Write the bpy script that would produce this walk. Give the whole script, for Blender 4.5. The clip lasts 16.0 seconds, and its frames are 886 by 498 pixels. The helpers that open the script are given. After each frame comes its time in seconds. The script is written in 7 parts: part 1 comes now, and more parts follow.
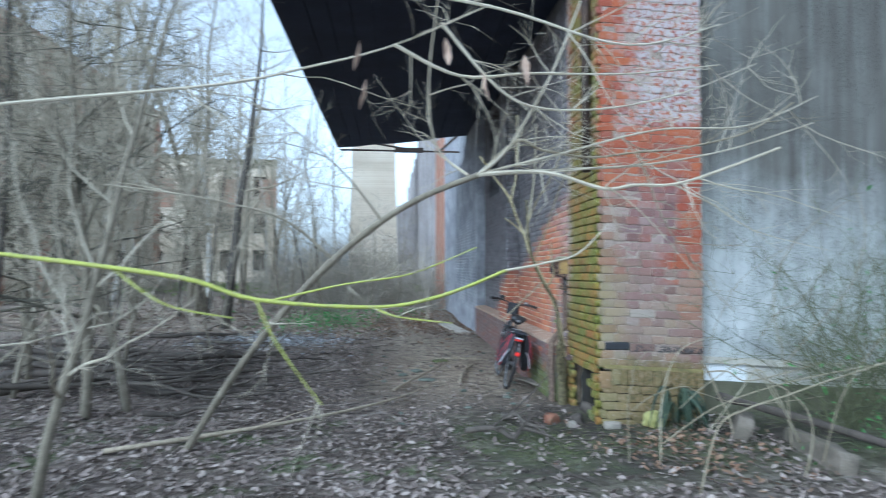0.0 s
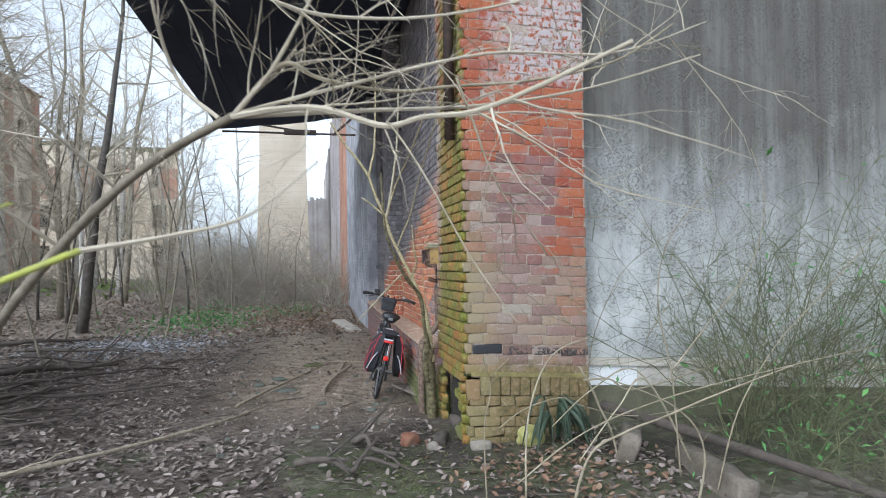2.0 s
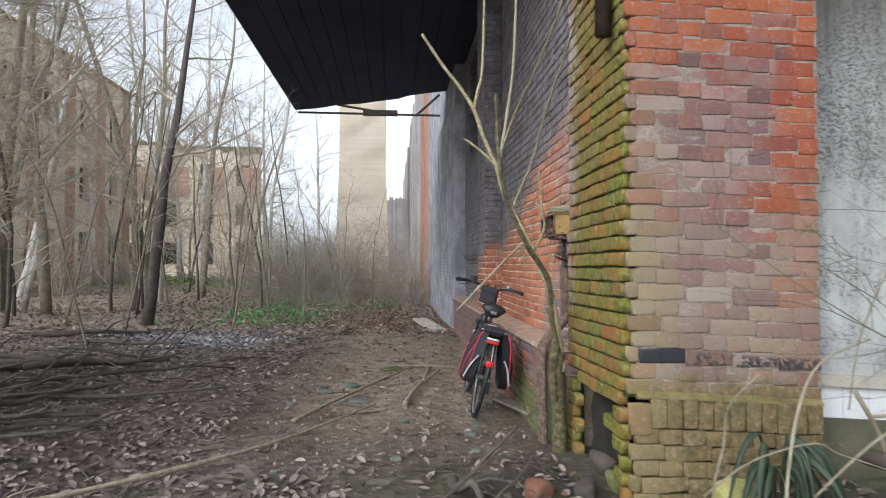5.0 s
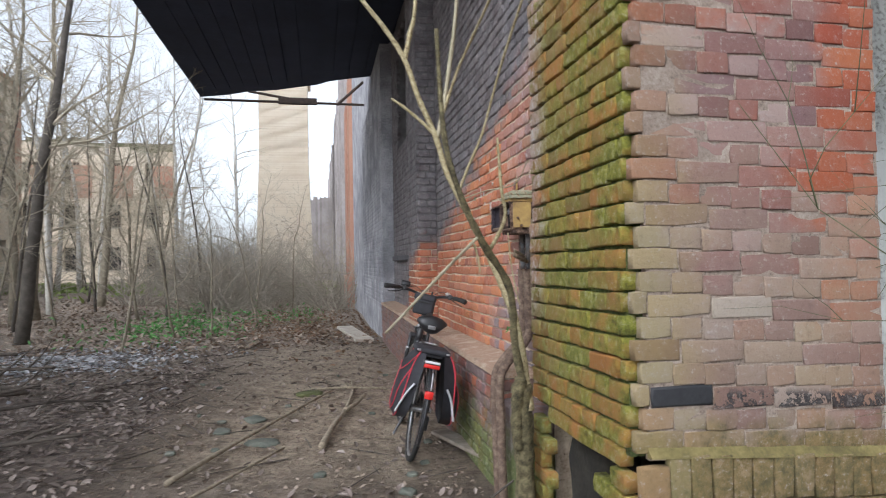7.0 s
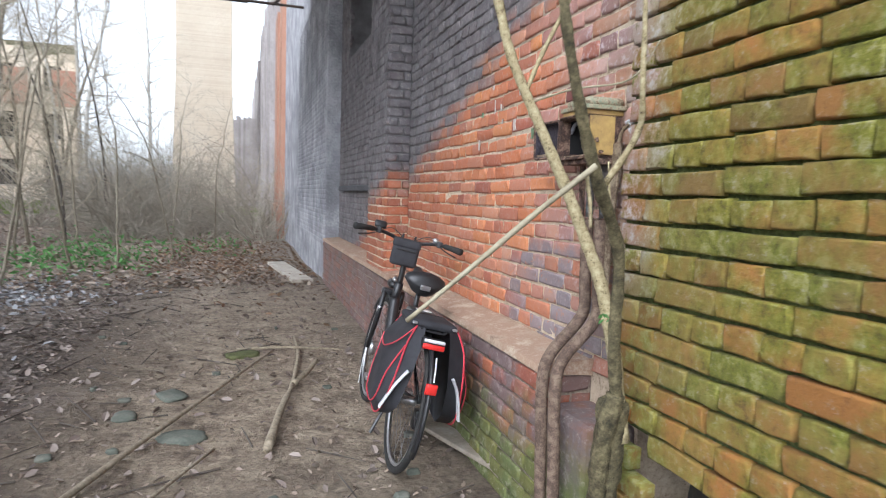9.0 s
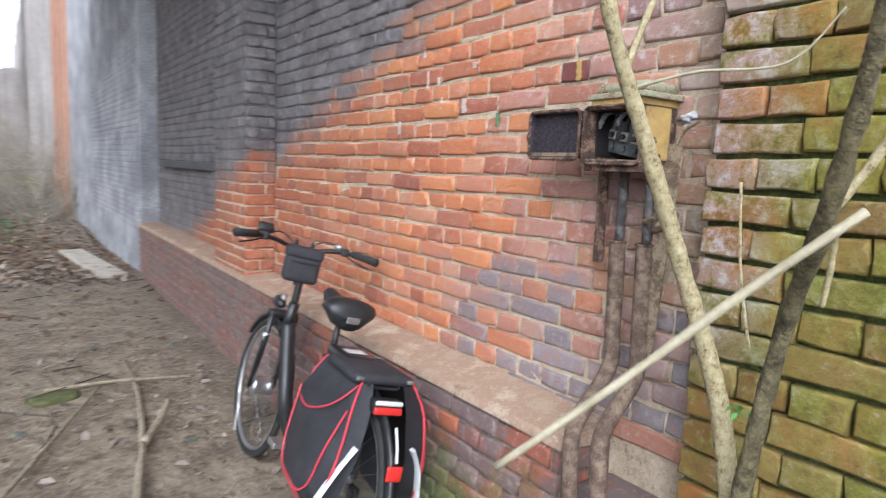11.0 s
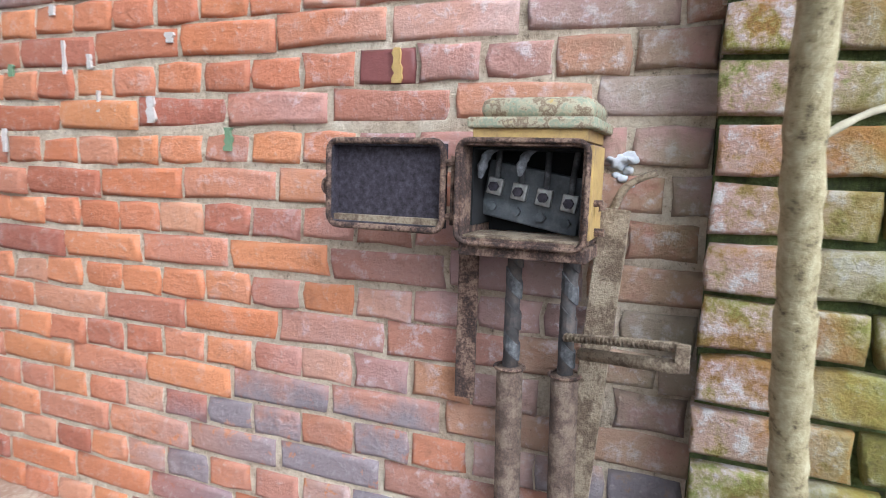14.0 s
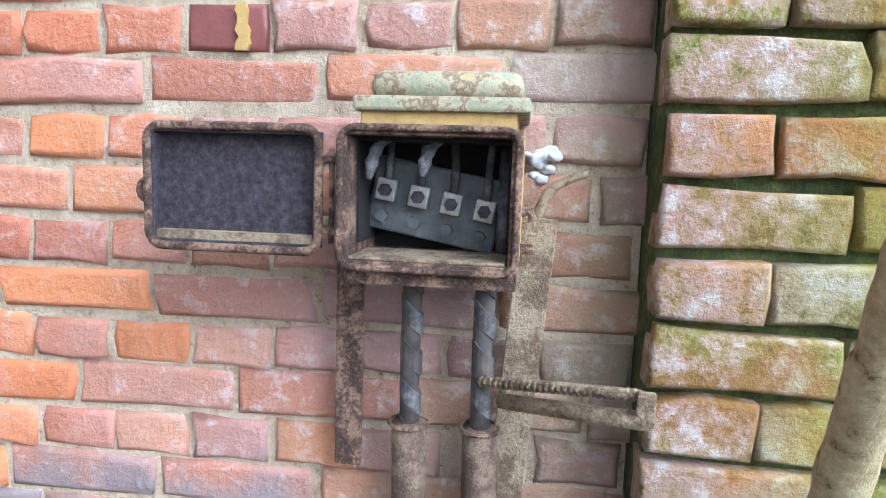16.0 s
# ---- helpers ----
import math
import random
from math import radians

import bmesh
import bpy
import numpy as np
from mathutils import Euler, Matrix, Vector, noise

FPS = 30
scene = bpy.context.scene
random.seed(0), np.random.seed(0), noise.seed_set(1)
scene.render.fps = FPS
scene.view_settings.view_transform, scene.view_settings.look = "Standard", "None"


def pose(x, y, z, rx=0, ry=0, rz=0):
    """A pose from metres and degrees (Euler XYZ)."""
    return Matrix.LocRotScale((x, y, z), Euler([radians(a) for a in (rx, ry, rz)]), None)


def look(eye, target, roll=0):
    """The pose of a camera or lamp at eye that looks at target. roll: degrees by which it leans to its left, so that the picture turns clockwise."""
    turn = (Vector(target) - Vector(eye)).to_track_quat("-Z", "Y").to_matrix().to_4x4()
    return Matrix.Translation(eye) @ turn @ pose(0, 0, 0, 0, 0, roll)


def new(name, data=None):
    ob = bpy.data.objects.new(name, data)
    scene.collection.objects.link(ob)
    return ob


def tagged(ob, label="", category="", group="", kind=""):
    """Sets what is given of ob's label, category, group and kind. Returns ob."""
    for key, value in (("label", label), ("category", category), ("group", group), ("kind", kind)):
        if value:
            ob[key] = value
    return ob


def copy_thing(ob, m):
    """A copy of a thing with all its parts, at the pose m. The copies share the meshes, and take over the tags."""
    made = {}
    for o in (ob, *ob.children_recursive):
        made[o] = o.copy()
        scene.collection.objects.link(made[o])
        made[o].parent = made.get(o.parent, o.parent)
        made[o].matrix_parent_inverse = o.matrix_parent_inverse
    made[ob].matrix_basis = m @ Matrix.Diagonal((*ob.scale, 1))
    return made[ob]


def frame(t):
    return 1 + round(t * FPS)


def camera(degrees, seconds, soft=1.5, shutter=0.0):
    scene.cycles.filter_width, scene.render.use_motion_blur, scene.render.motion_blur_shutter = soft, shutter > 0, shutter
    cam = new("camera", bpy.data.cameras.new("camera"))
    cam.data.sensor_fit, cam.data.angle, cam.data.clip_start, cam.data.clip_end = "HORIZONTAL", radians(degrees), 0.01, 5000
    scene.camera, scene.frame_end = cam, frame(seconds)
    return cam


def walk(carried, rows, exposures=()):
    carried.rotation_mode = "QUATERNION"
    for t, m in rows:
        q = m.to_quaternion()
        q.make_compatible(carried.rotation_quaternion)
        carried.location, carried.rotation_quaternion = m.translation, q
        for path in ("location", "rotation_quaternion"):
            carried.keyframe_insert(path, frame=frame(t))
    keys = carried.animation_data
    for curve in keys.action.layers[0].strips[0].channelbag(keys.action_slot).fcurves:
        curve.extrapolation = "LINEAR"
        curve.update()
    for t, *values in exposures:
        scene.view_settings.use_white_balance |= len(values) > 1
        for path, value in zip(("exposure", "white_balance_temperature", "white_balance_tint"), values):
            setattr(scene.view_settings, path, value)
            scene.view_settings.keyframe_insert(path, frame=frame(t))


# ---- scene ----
cam = camera(70.2, 16.0, soft=1.0, shutter=0.5)
PATH = [
    (0, (-0.17, 0.618, 1.59), (-0.009, 2.611, 1.643), -0.0),
    (0.5, (0.045, 0.838, 1.642), (0.414, 2.804, 1.666), -1.0),
    (1, (0.346, 1.108, 1.624), (0.734, 3.069, 1.645), -1.1),
    (1.5, (0.527, 1.433, 1.582), (0.919, 3.394, 1.61), -0.7),
    (2, (0.693, 1.717, 1.549), (1.09, 3.677, 1.577), -0.8),
    (2.5, (0.848, 2.019, 1.483), (1.173, 3.992, 1.536), 0.1),
    (3, (0.885, 2.248, 1.479), (1.078, 4.238, 1.537), 0.0),
    (3.5, (0.98, 2.463, 1.423), (1.123, 4.457, 1.48), -0.3),
    (4, (1.045, 2.763, 1.241), (1.187, 4.757, 1.301), 0.2),
    (4.2, (0.953, 2.947, 1.215), (1.133, 4.938, 1.257), 0.1),
    (6.3, (0.56, 4.22, 1.406), (0.67, 6.217, 1.462), -0.1),
    (6.5, (0.588, 4.344, 1.388), (0.814, 6.33, 1.444), -0.5),
    (7, (0.767, 4.664, 1.296), (1.151, 6.626, 1.34), -1.0),
    (7.5, (0.882, 4.945, 1.312), (1.312, 6.898, 1.356), -0.8),
    (8, (0.828, 5.357, 1.311), (1.268, 7.308, 1.293), 0.2),
    (10.3, (0.455, 6.612, 1.392), (1.314, 8.398, 1.129), 1.9),
    (10.5, (0.475, 6.712, 1.417), (1.357, 8.487, 1.151), 1.7),
    (11, (0.426, 6.987, 1.44), (1.569, 8.609, 1.191), 2.4),
    (11.5, (0.399, 7.211, 1.495), (1.781, 8.634, 1.239), 1.9),
    (12, (0.457, 7.444, 1.507), (2.035, 8.646, 1.25), 1.9),
    (12.5, (0.458, 7.654, 1.523), (2.135, 8.717, 1.281), 2.1),
    (13, (0.521, 7.814, 1.54), (2.301, 8.693, 1.292), 1.8),
    (13.5, (0.756, 7.877, 1.546), (2.579, 8.66, 1.295), 1.7),
    (14, (0.896, 7.931, 1.593), (2.732, 8.68, 1.337), 1.7),
    (14.5, (0.951, 8.021, 1.593), (2.867, 8.545, 1.36), 2.1),
    (15, (1.065, 8.068, 1.605), (3.023, 8.389, 1.356), 1.9),
    (15.5, (1.123, 8.071, 1.602), (3.088, 8.346, 1.353), 1.9),
    (16, (1.125, 8.078, 1.591), (3.094, 8.333, 1.344), 1.9),
]
EXPOSURES = [(0, 0.32, 4800, 0), (1, 0.34, 5000, 3), (2, 0.34, 5500, 7), (4, 0.27, 5900, 9), (6.5, 0.25, 5900, 10), (8, 0.43, 5800, 10), (10.3, 0.86, 5750, 9), (12.5, 0.82, 5750, 9), (14, 1.0, 5450, 8), (15, 1.25, 5300, 6), (16, 1.45, 5250, 6)]
walk(cam, [(t, look(eye, target, roll)) for t, eye, target, roll in PATH], EXPOSURES)

# ---- world, sun ----
SUN_EL, SUN_AZ = 39.8, 222.0
world = bpy.data.worlds.new("world")
scene.world = world
world.use_nodes = True
wt = world.node_tree
wt.nodes.clear()
sky = wt.nodes.new("ShaderNodeTexSky")
sky.sky_type, sky.sun_disc = "NISHITA", False
sky.sun_elevation, sky.sun_rotation = radians(SUN_EL), radians(SUN_AZ)
sky.dust_density, sky.air_density = 3.0, 1.0
grey_sky = wt.nodes.new("ShaderNodeHueSaturation")
grey_sky.inputs["Saturation"].default_value = 0.18
grey_sky.inputs["Value"].default_value = 1.75
bg = wt.nodes.new("ShaderNodeBackground")
bg.inputs["Strength"].default_value = 0.15
wo = wt.nodes.new("ShaderNodeOutputWorld")
wt.links.new(sky.outputs[0], grey_sky.inputs["Color"])
wt.links.new(grey_sky.outputs[0], bg.inputs["Color"])
wt.links.new(bg.outputs[0], wo.inputs["Surface"])
sun = new("sun", bpy.data.lights.new("sun", "SUN"))
sun.data.energy, sun.data.angle, sun.data.color = 0.38, radians(35), (1.0, 0.97, 0.93)
sun.matrix_world = look((-19.3, -21.4, 24), (0, 0, 0))


# ---- materials ----
def nd(nt, kind, ins=None, **props):
    n = nt.nodes.new("ShaderNode" + kind)
    for k, v in props.items():
        if k == "op":
            n.operation = v
        elif k == "blend":
            n.data_type, n.blend_type = "RGBA", v
    for k, v in (ins or {}).items():
        if isinstance(v, bpy.types.NodeSocket):
            nt.links.new(v, n.inputs[k])
        else:
            n.inputs[k].default_value = v
    return n


def math2(nt, op, a, b=0.0, c=0.0):
    return nd(nt, "Math", {0: a, 1: b, 2: c}, op=op).outputs[0]


def ramp(nt, fac, stops):
    n = nt.nodes.new("ShaderNodeValToRGB")
    nt.links.new(fac, n.inputs[0])
    e = n.color_ramp.elements
    while len(e) < len(stops):
        e.new(0.5)
    for k, (p, c) in enumerate(stops):
        e[k].position = p
        e[k].color = (*c, 1) if len(c) == 3 else c
    return n.outputs[0]


def grey(nt, fac, lo, hi, a=0.0, b=1.0):
    """fac taken from lo..hi to a..b, held at the ends."""
    n = nd(nt, "MapRange", {0: fac, 1: lo, 2: hi, 3: a, 4: b})
    return n.outputs[0]


def mixc(nt, fac, a, b, blend="MIX"):
    n = nd(nt, "Mix", {}, blend=blend)
    for k, v in ((0, fac), (6, a), (7, b)):
        if isinstance(v, bpy.types.NodeSocket):
            nt.links.new(v, n.inputs[k])
        else:
            n.inputs[k].default_value = v if k == 0 else (*v, 1)
    return n.outputs[2]


def noise_of(nt, vec, scale, detail=4.0, rough=0.6):
    return nd(nt, "TexNoise", {"Vector": vec, "Scale": scale, "Detail": detail, "Roughness": rough}).outputs["Fac"]


def base(name, rough=0.8, metal=0.0):
    m = bpy.data.materials.new(name)
    m.use_nodes = True
    nt = m.node_tree
    b = nt.nodes["Principled BSDF"]
    b.inputs["Roughness"].default_value = rough
    b.inputs["Metallic"].default_value = metal
    pos = nt.nodes.new("ShaderNodeNewGeometry").outputs["Position"]
    return m, nt, b, pos


def bump(nt, b, height, strength, distance):
    n = nd(nt, "Bump", {"Strength": strength, "Distance": distance, "Height": height})
    nt.links.new(n.outputs[0], b.inputs["Normal"])


def each(nt):
    """A random number for every piece, be it an object or an island of a mesh."""
    o = nt.nodes.new("ShaderNodeObjectInfo").outputs["Random"]
    g = nt.nodes.new("ShaderNodeNewGeometry").outputs["Random Per Island"]
    return math2(nt, "FRACT", math2(nt, "MULTIPLY_ADD", g, 7.31, o))


def surface(name, colours, scale=8.0, rough=0.85, metal=0.0, fine=60.0, relief=0.004, strength=0.5, piece=0.0, spread=(0.3, 0.7)):
    """A plain material with two scales of variation between the colours; piece: how much each piece differs."""
    m, nt, b, pos = base(name, rough, metal)
    a = noise_of(nt, pos, scale, 5)
    f = noise_of(nt, pos, fine, 4, 0.7)
    v = math2(nt, "MULTIPLY_ADD", f, 0.35, math2(nt, "MULTIPLY", a, 0.65))
    v = grey(nt, v, *spread)
    if piece:
        v = math2(nt, "MULTIPLY_ADD", each(nt), piece, math2(nt, "MULTIPLY", v, 1 - piece))
    c = ramp(nt, v, [(k / max(1, len(colours) - 1), col) for k, col in enumerate(colours)])
    nt.links.new(c, b.inputs["Base Color"])
    if relief:
        bump(nt, b, f, strength, relief)
    return m


def brick_material(name, palette, zones, tone=1.0, limed=0.42):
    """Brick: each piece takes a colour of the palette; zones lays paint, soot, lime and moss over it."""
    m, nt, b, pos = base(name, 0.92)
    sep = nd(nt, "SeparateXYZ", {0: pos})
    x, y, z = sep.outputs[0], sep.outputs[1], sep.outputs[2]
    patch = noise_of(nt, pos, 5.0, 6, 0.65)
    mid = noise_of(nt, pos, 24.0, 6, 0.72)
    fine = noise_of(nt, pos, 170.0, 5, 0.75)
    rnd = each(nt)
    col = ramp(nt, rnd, [(k / (len(palette) - 1), c) for k, c in enumerate(palette)])
    other = math2(nt, "FRACT", math2(nt, "MULTIPLY", rnd, 13.7))
    col = zones(nt, col, x, y, z, patch, mid, other)
    # lime bloom in patches, scuffed paler skin, soot, dark pits, pale specks
    grain = noise_of(nt, pos, 420.0, 3, 0.8)
    smear = noise_of(nt, nd(nt, "Mapping", {"Vector": pos, "Scale": (1.0, 1.0, 1.25)}).outputs[0], 46.0, 7, 0.68)
    bloom = math2(nt, "MULTIPLY", grey(nt, mid, 0.52, 0.60), grey(nt, patch, 0.4, 0.6))
    col = mixc(nt, math2(nt, "MULTIPLY", bloom, 0.35), col, mixc(nt, 0.6, col, (0.52, 0.45, 0.42)))
    lime = math2(nt, "MULTIPLY", grey(nt, smear, 0.56, 0.66), grey(nt, mid, 0.42, 0.55))
    col = mixc(nt, math2(nt, "MULTIPLY", lime, limed), col, (0.50, 0.44, 0.39))
    dark = math2(nt, "MULTIPLY", grey(nt, mid, 0.42, 0.30), 0.42)
    col = mixc(nt, dark, col, mixc(nt, 0.65, col, (0.06, 0.035, 0.028)))
    soil = math2(nt, "MULTIPLY", grey(nt, smear, 0.38, 0.30), 0.35)
    col = mixc(nt, soil, col, (0.07, 0.045, 0.035))
    col = mixc(nt, grey(nt, fine, 0.40, 0.31, 0.0, 0.5), col, mixc(nt, 0.6, col, (0.03, 0.02, 0.016)))
    col = mixc(nt, grey(nt, grain, 0.58, 0.70, 0.0, 0.18), col, mixc(nt, 0.5, col, (0.62, 0.52, 0.45)))
    col = mixc(nt, 1.0, col, (tone, tone, tone), "MULTIPLY")
    nt.links.new(col, b.inputs["Base Color"])
    h = math2(nt, "MULTIPLY_ADD", fine, 0.30, math2(nt, "MULTIPLY_ADD", smear, 0.9, math2(nt, "MULTIPLY", mid, 1.3)))
    h = math2(nt, "MULTIPLY_ADD", grain, 0.05, h)
    bump(nt, b, h, 0.8, 0.007)
    return m


def mortar_material(name, colours, coat=None):
    """Old lime mortar: gritty, crumbled away in places, cracked dark along its length."""
    m, nt, b, pos = base(name, 0.97)
    a = noise_of(nt, pos, 9.0, 6, 0.7)
    crumb = noise_of(nt, pos, 60.0, 6, 0.75)
    grit = noise_of(nt, pos, 380.0, 3, 0.8)
    c = ramp(nt, grey(nt, math2(nt, "MULTIPLY_ADD", crumb, 0.5, math2(nt, "MULTIPLY", a, 0.5)), 0.36, 0.62), [(k / (len(colours) - 1), q) for k, q in enumerate(colours)])
    c = mixc(nt, grey(nt, crumb, 0.40, 0.32, 0.0, 0.6), c, (0.06, 0.045, 0.035))
    c = mixc(nt, grey(nt, grit, 0.42, 0.33, 0.0, 0.22), c, (0.10, 0.085, 0.065))
    if coat:
        sep = nd(nt, "SeparateXYZ", {0: pos})
        c = coat(nt, c, sep.outputs[1], sep.outputs[2], noise_of(nt, pos, 5.0, 6, 0.65), a)
    nt.links.new(c, b.inputs["Base Color"])
    bump(nt, b, math2(nt, "MULTIPLY_ADD", grit, 0.3, crumb), 1.0, 0.014)
    return m


def band(nt, v, lo, hi):
    return grey(nt, v, lo, hi)


def tones(nt, other, *colours):
    return ramp(nt, other, [(k / (len(colours) - 1), c) for k, c in enumerate(colours)])


def wall_zones(nt, col, x, y, z, patch, mid, other):
    wob = math2(nt, "MULTIPLY", math2(nt, "SUBTRACT", patch, 0.5), 0.9)
    jit = math2(nt, "MULTIPLY", math2(nt, "SUBTRACT", other, 0.5), 0.5)
    # browner, sootier bricks further from the pier
    far = band(nt, math2(nt, "ADD", math2(nt, "ADD", y, wob), jit), 9.1, 10.7)
    col = mixc(nt, math2(nt, "MULTIPLY", far, 0.7), col, tones(nt, other, (0.17, 0.06, 0.04), (0.34, 0.105, 0.05), (0.24, 0.08, 0.05), (0.42, 0.13, 0.055), (0.20, 0.10, 0.075), (0.36, 0.12, 0.055)))
    # pale mauve lime bloom towards the pier
    lime = band(nt, math2(nt, "ADD", math2(nt, "ADD", y, wob), jit), 9.0, 8.15)
    col = mixc(nt, math2(nt, "MULTIPLY", lime, 0.8), col, tones(nt, other, (0.22, 0.14, 0.145), (0.40, 0.28, 0.275), (0.36, 0.16, 0.12), (0.50, 0.40, 0.40), (0.27, 0.23, 0.19), (0.42, 0.19, 0.14)))
    salt = math2(nt, "MULTIPLY", lime, math2(nt, "MULTIPLY", grey(nt, mid, 0.52, 0.64), grey(nt, patch, 0.42, 0.52)))
    col = mixc(nt, math2(nt, "MULTIPLY", salt, 0.8), col, (0.62, 0.52, 0.53))
    # green film beside the pier
    algae = math2(nt, "MULTIPLY", band(nt, math2(nt, "ADD", y, wob), 8.32, 8.0), grey(nt, patch, 0.38, 0.55))
    col = mixc(nt, math2(nt, "MULTIPLY", algae, 0.5), col, tones(nt, other, (0.17, 0.19, 0.09), (0.26, 0.29, 0.15), (0.31, 0.28, 0.18)))
    # blue-grey old paint low on the wall, worn off in places
    low = math2(nt, "MULTIPLY", band(nt, math2(nt, "ADD", math2(nt, "MULTIPLY_ADD", wob, 0.5, z), math2(nt, "MULTIPLY", jit, 0.35)), 1.08, 0.98), grey(nt, mid, 0.37, 0.43))
    low = math2(nt, "MULTIPLY", low, band(nt, math2(nt, "ADD", y, jit), 9.3, 8.8))
    col = mixc(nt, math2(nt, "MULTIPLY", low, 0.88), col, tones(nt, other, (0.17, 0.15, 0.165), (0.25, 0.22, 0.235), (0.20, 0.18, 0.20), (0.44, 0.16, 0.08), (0.30, 0.26, 0.265)))
    return dark_coat(nt, col, y, z, patch, other)


def dark_coat(nt, col, y, z, patch, other):
    """Dark grey coat on the upper wall, its edge falling away from the pier; it covers bricks and joints alike."""
    wob = math2(nt, "MULTIPLY", math2(nt, "SUBTRACT", patch, 0.5), 0.9)
    jit = math2(nt, "MULTIPLY", math2(nt, "SUBTRACT", other, 0.5), 0.5)
    line = math2(nt, "SUBTRACT", z, math2(nt, "MULTIPLY_ADD", math2(nt, "SUBTRACT", y, 9.46), -0.33, 2.06))
    line2 = math2(nt, "MULTIPLY_ADD", math2(nt, "SUBTRACT", z, 2.1), 1.55, math2(nt, "SUBTRACT", y, 8.9))
    g = math2(nt, "MINIMUM", line, math2(nt, "MULTIPLY", line2, 0.5))
    g = math2(nt, "ADD", g, math2(nt, "MULTIPLY_ADD", jit, 0.35, math2(nt, "MULTIPLY", wob, 0.22)))
    soot = grey(nt, g, -0.10, 0.12)
    return mixc(nt, math2(nt, "MULTIPLY", soot, 0.94), col, mixc(nt, grey(nt, patch, 0.3, 0.7), (0.075, 0.075, 0.082), (0.21, 0.21, 0.22)))


def front_zones(nt, col, x, y, z, patch, mid, other):
    wob = math2(nt, "MULTIPLY", math2(nt, "SUBTRACT", patch, 0.5), 1.2)
    jit = math2(nt, "MULTIPLY", math2(nt, "SUBTRACT", other, 0.5), 0.5)
    # dull mauve middle, fresh orange kept at the top and along the far edge
    f = math2(nt, "MINIMUM", band(nt, math2(nt, "ADD", math2(nt, "ADD", z, wob), jit), 2.5, 2.15), band(nt, math2(nt, "ADD", math2(nt, "MULTIPLY_ADD", wob, 0.3, x), math2(nt, "MULTIPLY", jit, 0.5)), 2.78, 2.62))
    col = mixc(nt, math2(nt, "MULTIPLY", f, 0.88), col, tones(nt, other, (0.14, 0.08, 0.082), (0.36, 0.21, 0.18), (0.22, 0.14, 0.145), (0.47, 0.37, 0.33), (0.28, 0.125, 0.10), (0.40, 0.27, 0.235), (0.31, 0.15, 0.12)))
    low = band(nt, math2(nt, "ADD", math2(nt, "ADD", z, math2(nt, "MULTIPLY", wob, 0.8)), jit), 1.75, 1.1)
    col = mixc(nt, math2(nt, "MULTIPLY", low, 0.78), col, tones(nt, other, (0.24, 0.14, 0.11), (0.45, 0.36, 0.25), (0.30, 0.19, 0.15), (0.48, 0.42, 0.33), (0.28, 0.19, 0.165), (0.42, 0.36, 0.24), (0.36, 0.24, 0.17)))
    gold = band(nt, math2(nt, "MULTIPLY_ADD", wob, 0.3, z), 0.70, 0.58)
    col = mixc(nt, math2(nt, "MULTIPLY", gold, 0.85), col, mixc(nt, grey(nt, mid, 0.35, 0.65), (0.10, 0.10, 0.025), (0.32, 0.21, 0.07)))
    edge = math2(nt, "MULTIPLY", band(nt, math2(nt, "MULTIPLY_ADD", wob, 0.3, x), 2.25, 1.98), band(nt, z, 2.6, 1.6))
    col = mixc(nt, math2(nt, "MULTIPLY", edge, 0.65), col, tones(nt, other, (0.34, 0.25, 0.10), (0.44, 0.36, 0.17), (0.26, 0.22, 0.08), (0.46, 0.27, 0.14)))
    # a smear of tar along one course
    zc = math2(nt, "MULTIPLY_ADD", math2(nt, "SUBTRACT", x, 1.92), 0.062, z)
    tar = math2(nt, "MULTIPLY", math2(nt, "MULTIPLY", band(nt, zc, 0.735, 0.755), band(nt, zc, 0.83, 0.80)), math2(nt, "MULTIPLY", grey(nt, math2(nt, "MULTIPLY_ADD", patch, 0.5, math2(nt, "MULTIPLY", mid, 0.5)), 0.50, 0.515), band(nt, x, 2.15, 2.2)))
    col = mixc(nt, math2(nt, "MULTIPLY", tar, 0.93), col, (0.02, 0.02, 0.023))
    # flaking whitewash high up
    w = math2(nt, "MINIMUM", band(nt, math2(nt, "ADD", z, math2(nt, "MULTIPLY", wob, 0.35)), 2.98, 3.1), band(nt, math2(nt, "MULTIPLY_ADD", wob, 0.9, x), 2.1, 2.4))
    w = math2(nt, "MULTIPLY", w, grey(nt, mid, 0.43, 0.50))
    return mixc(nt, math2(nt, "MULTIPLY", w, 0.85), col, (0.60, 0.57, 0.56))


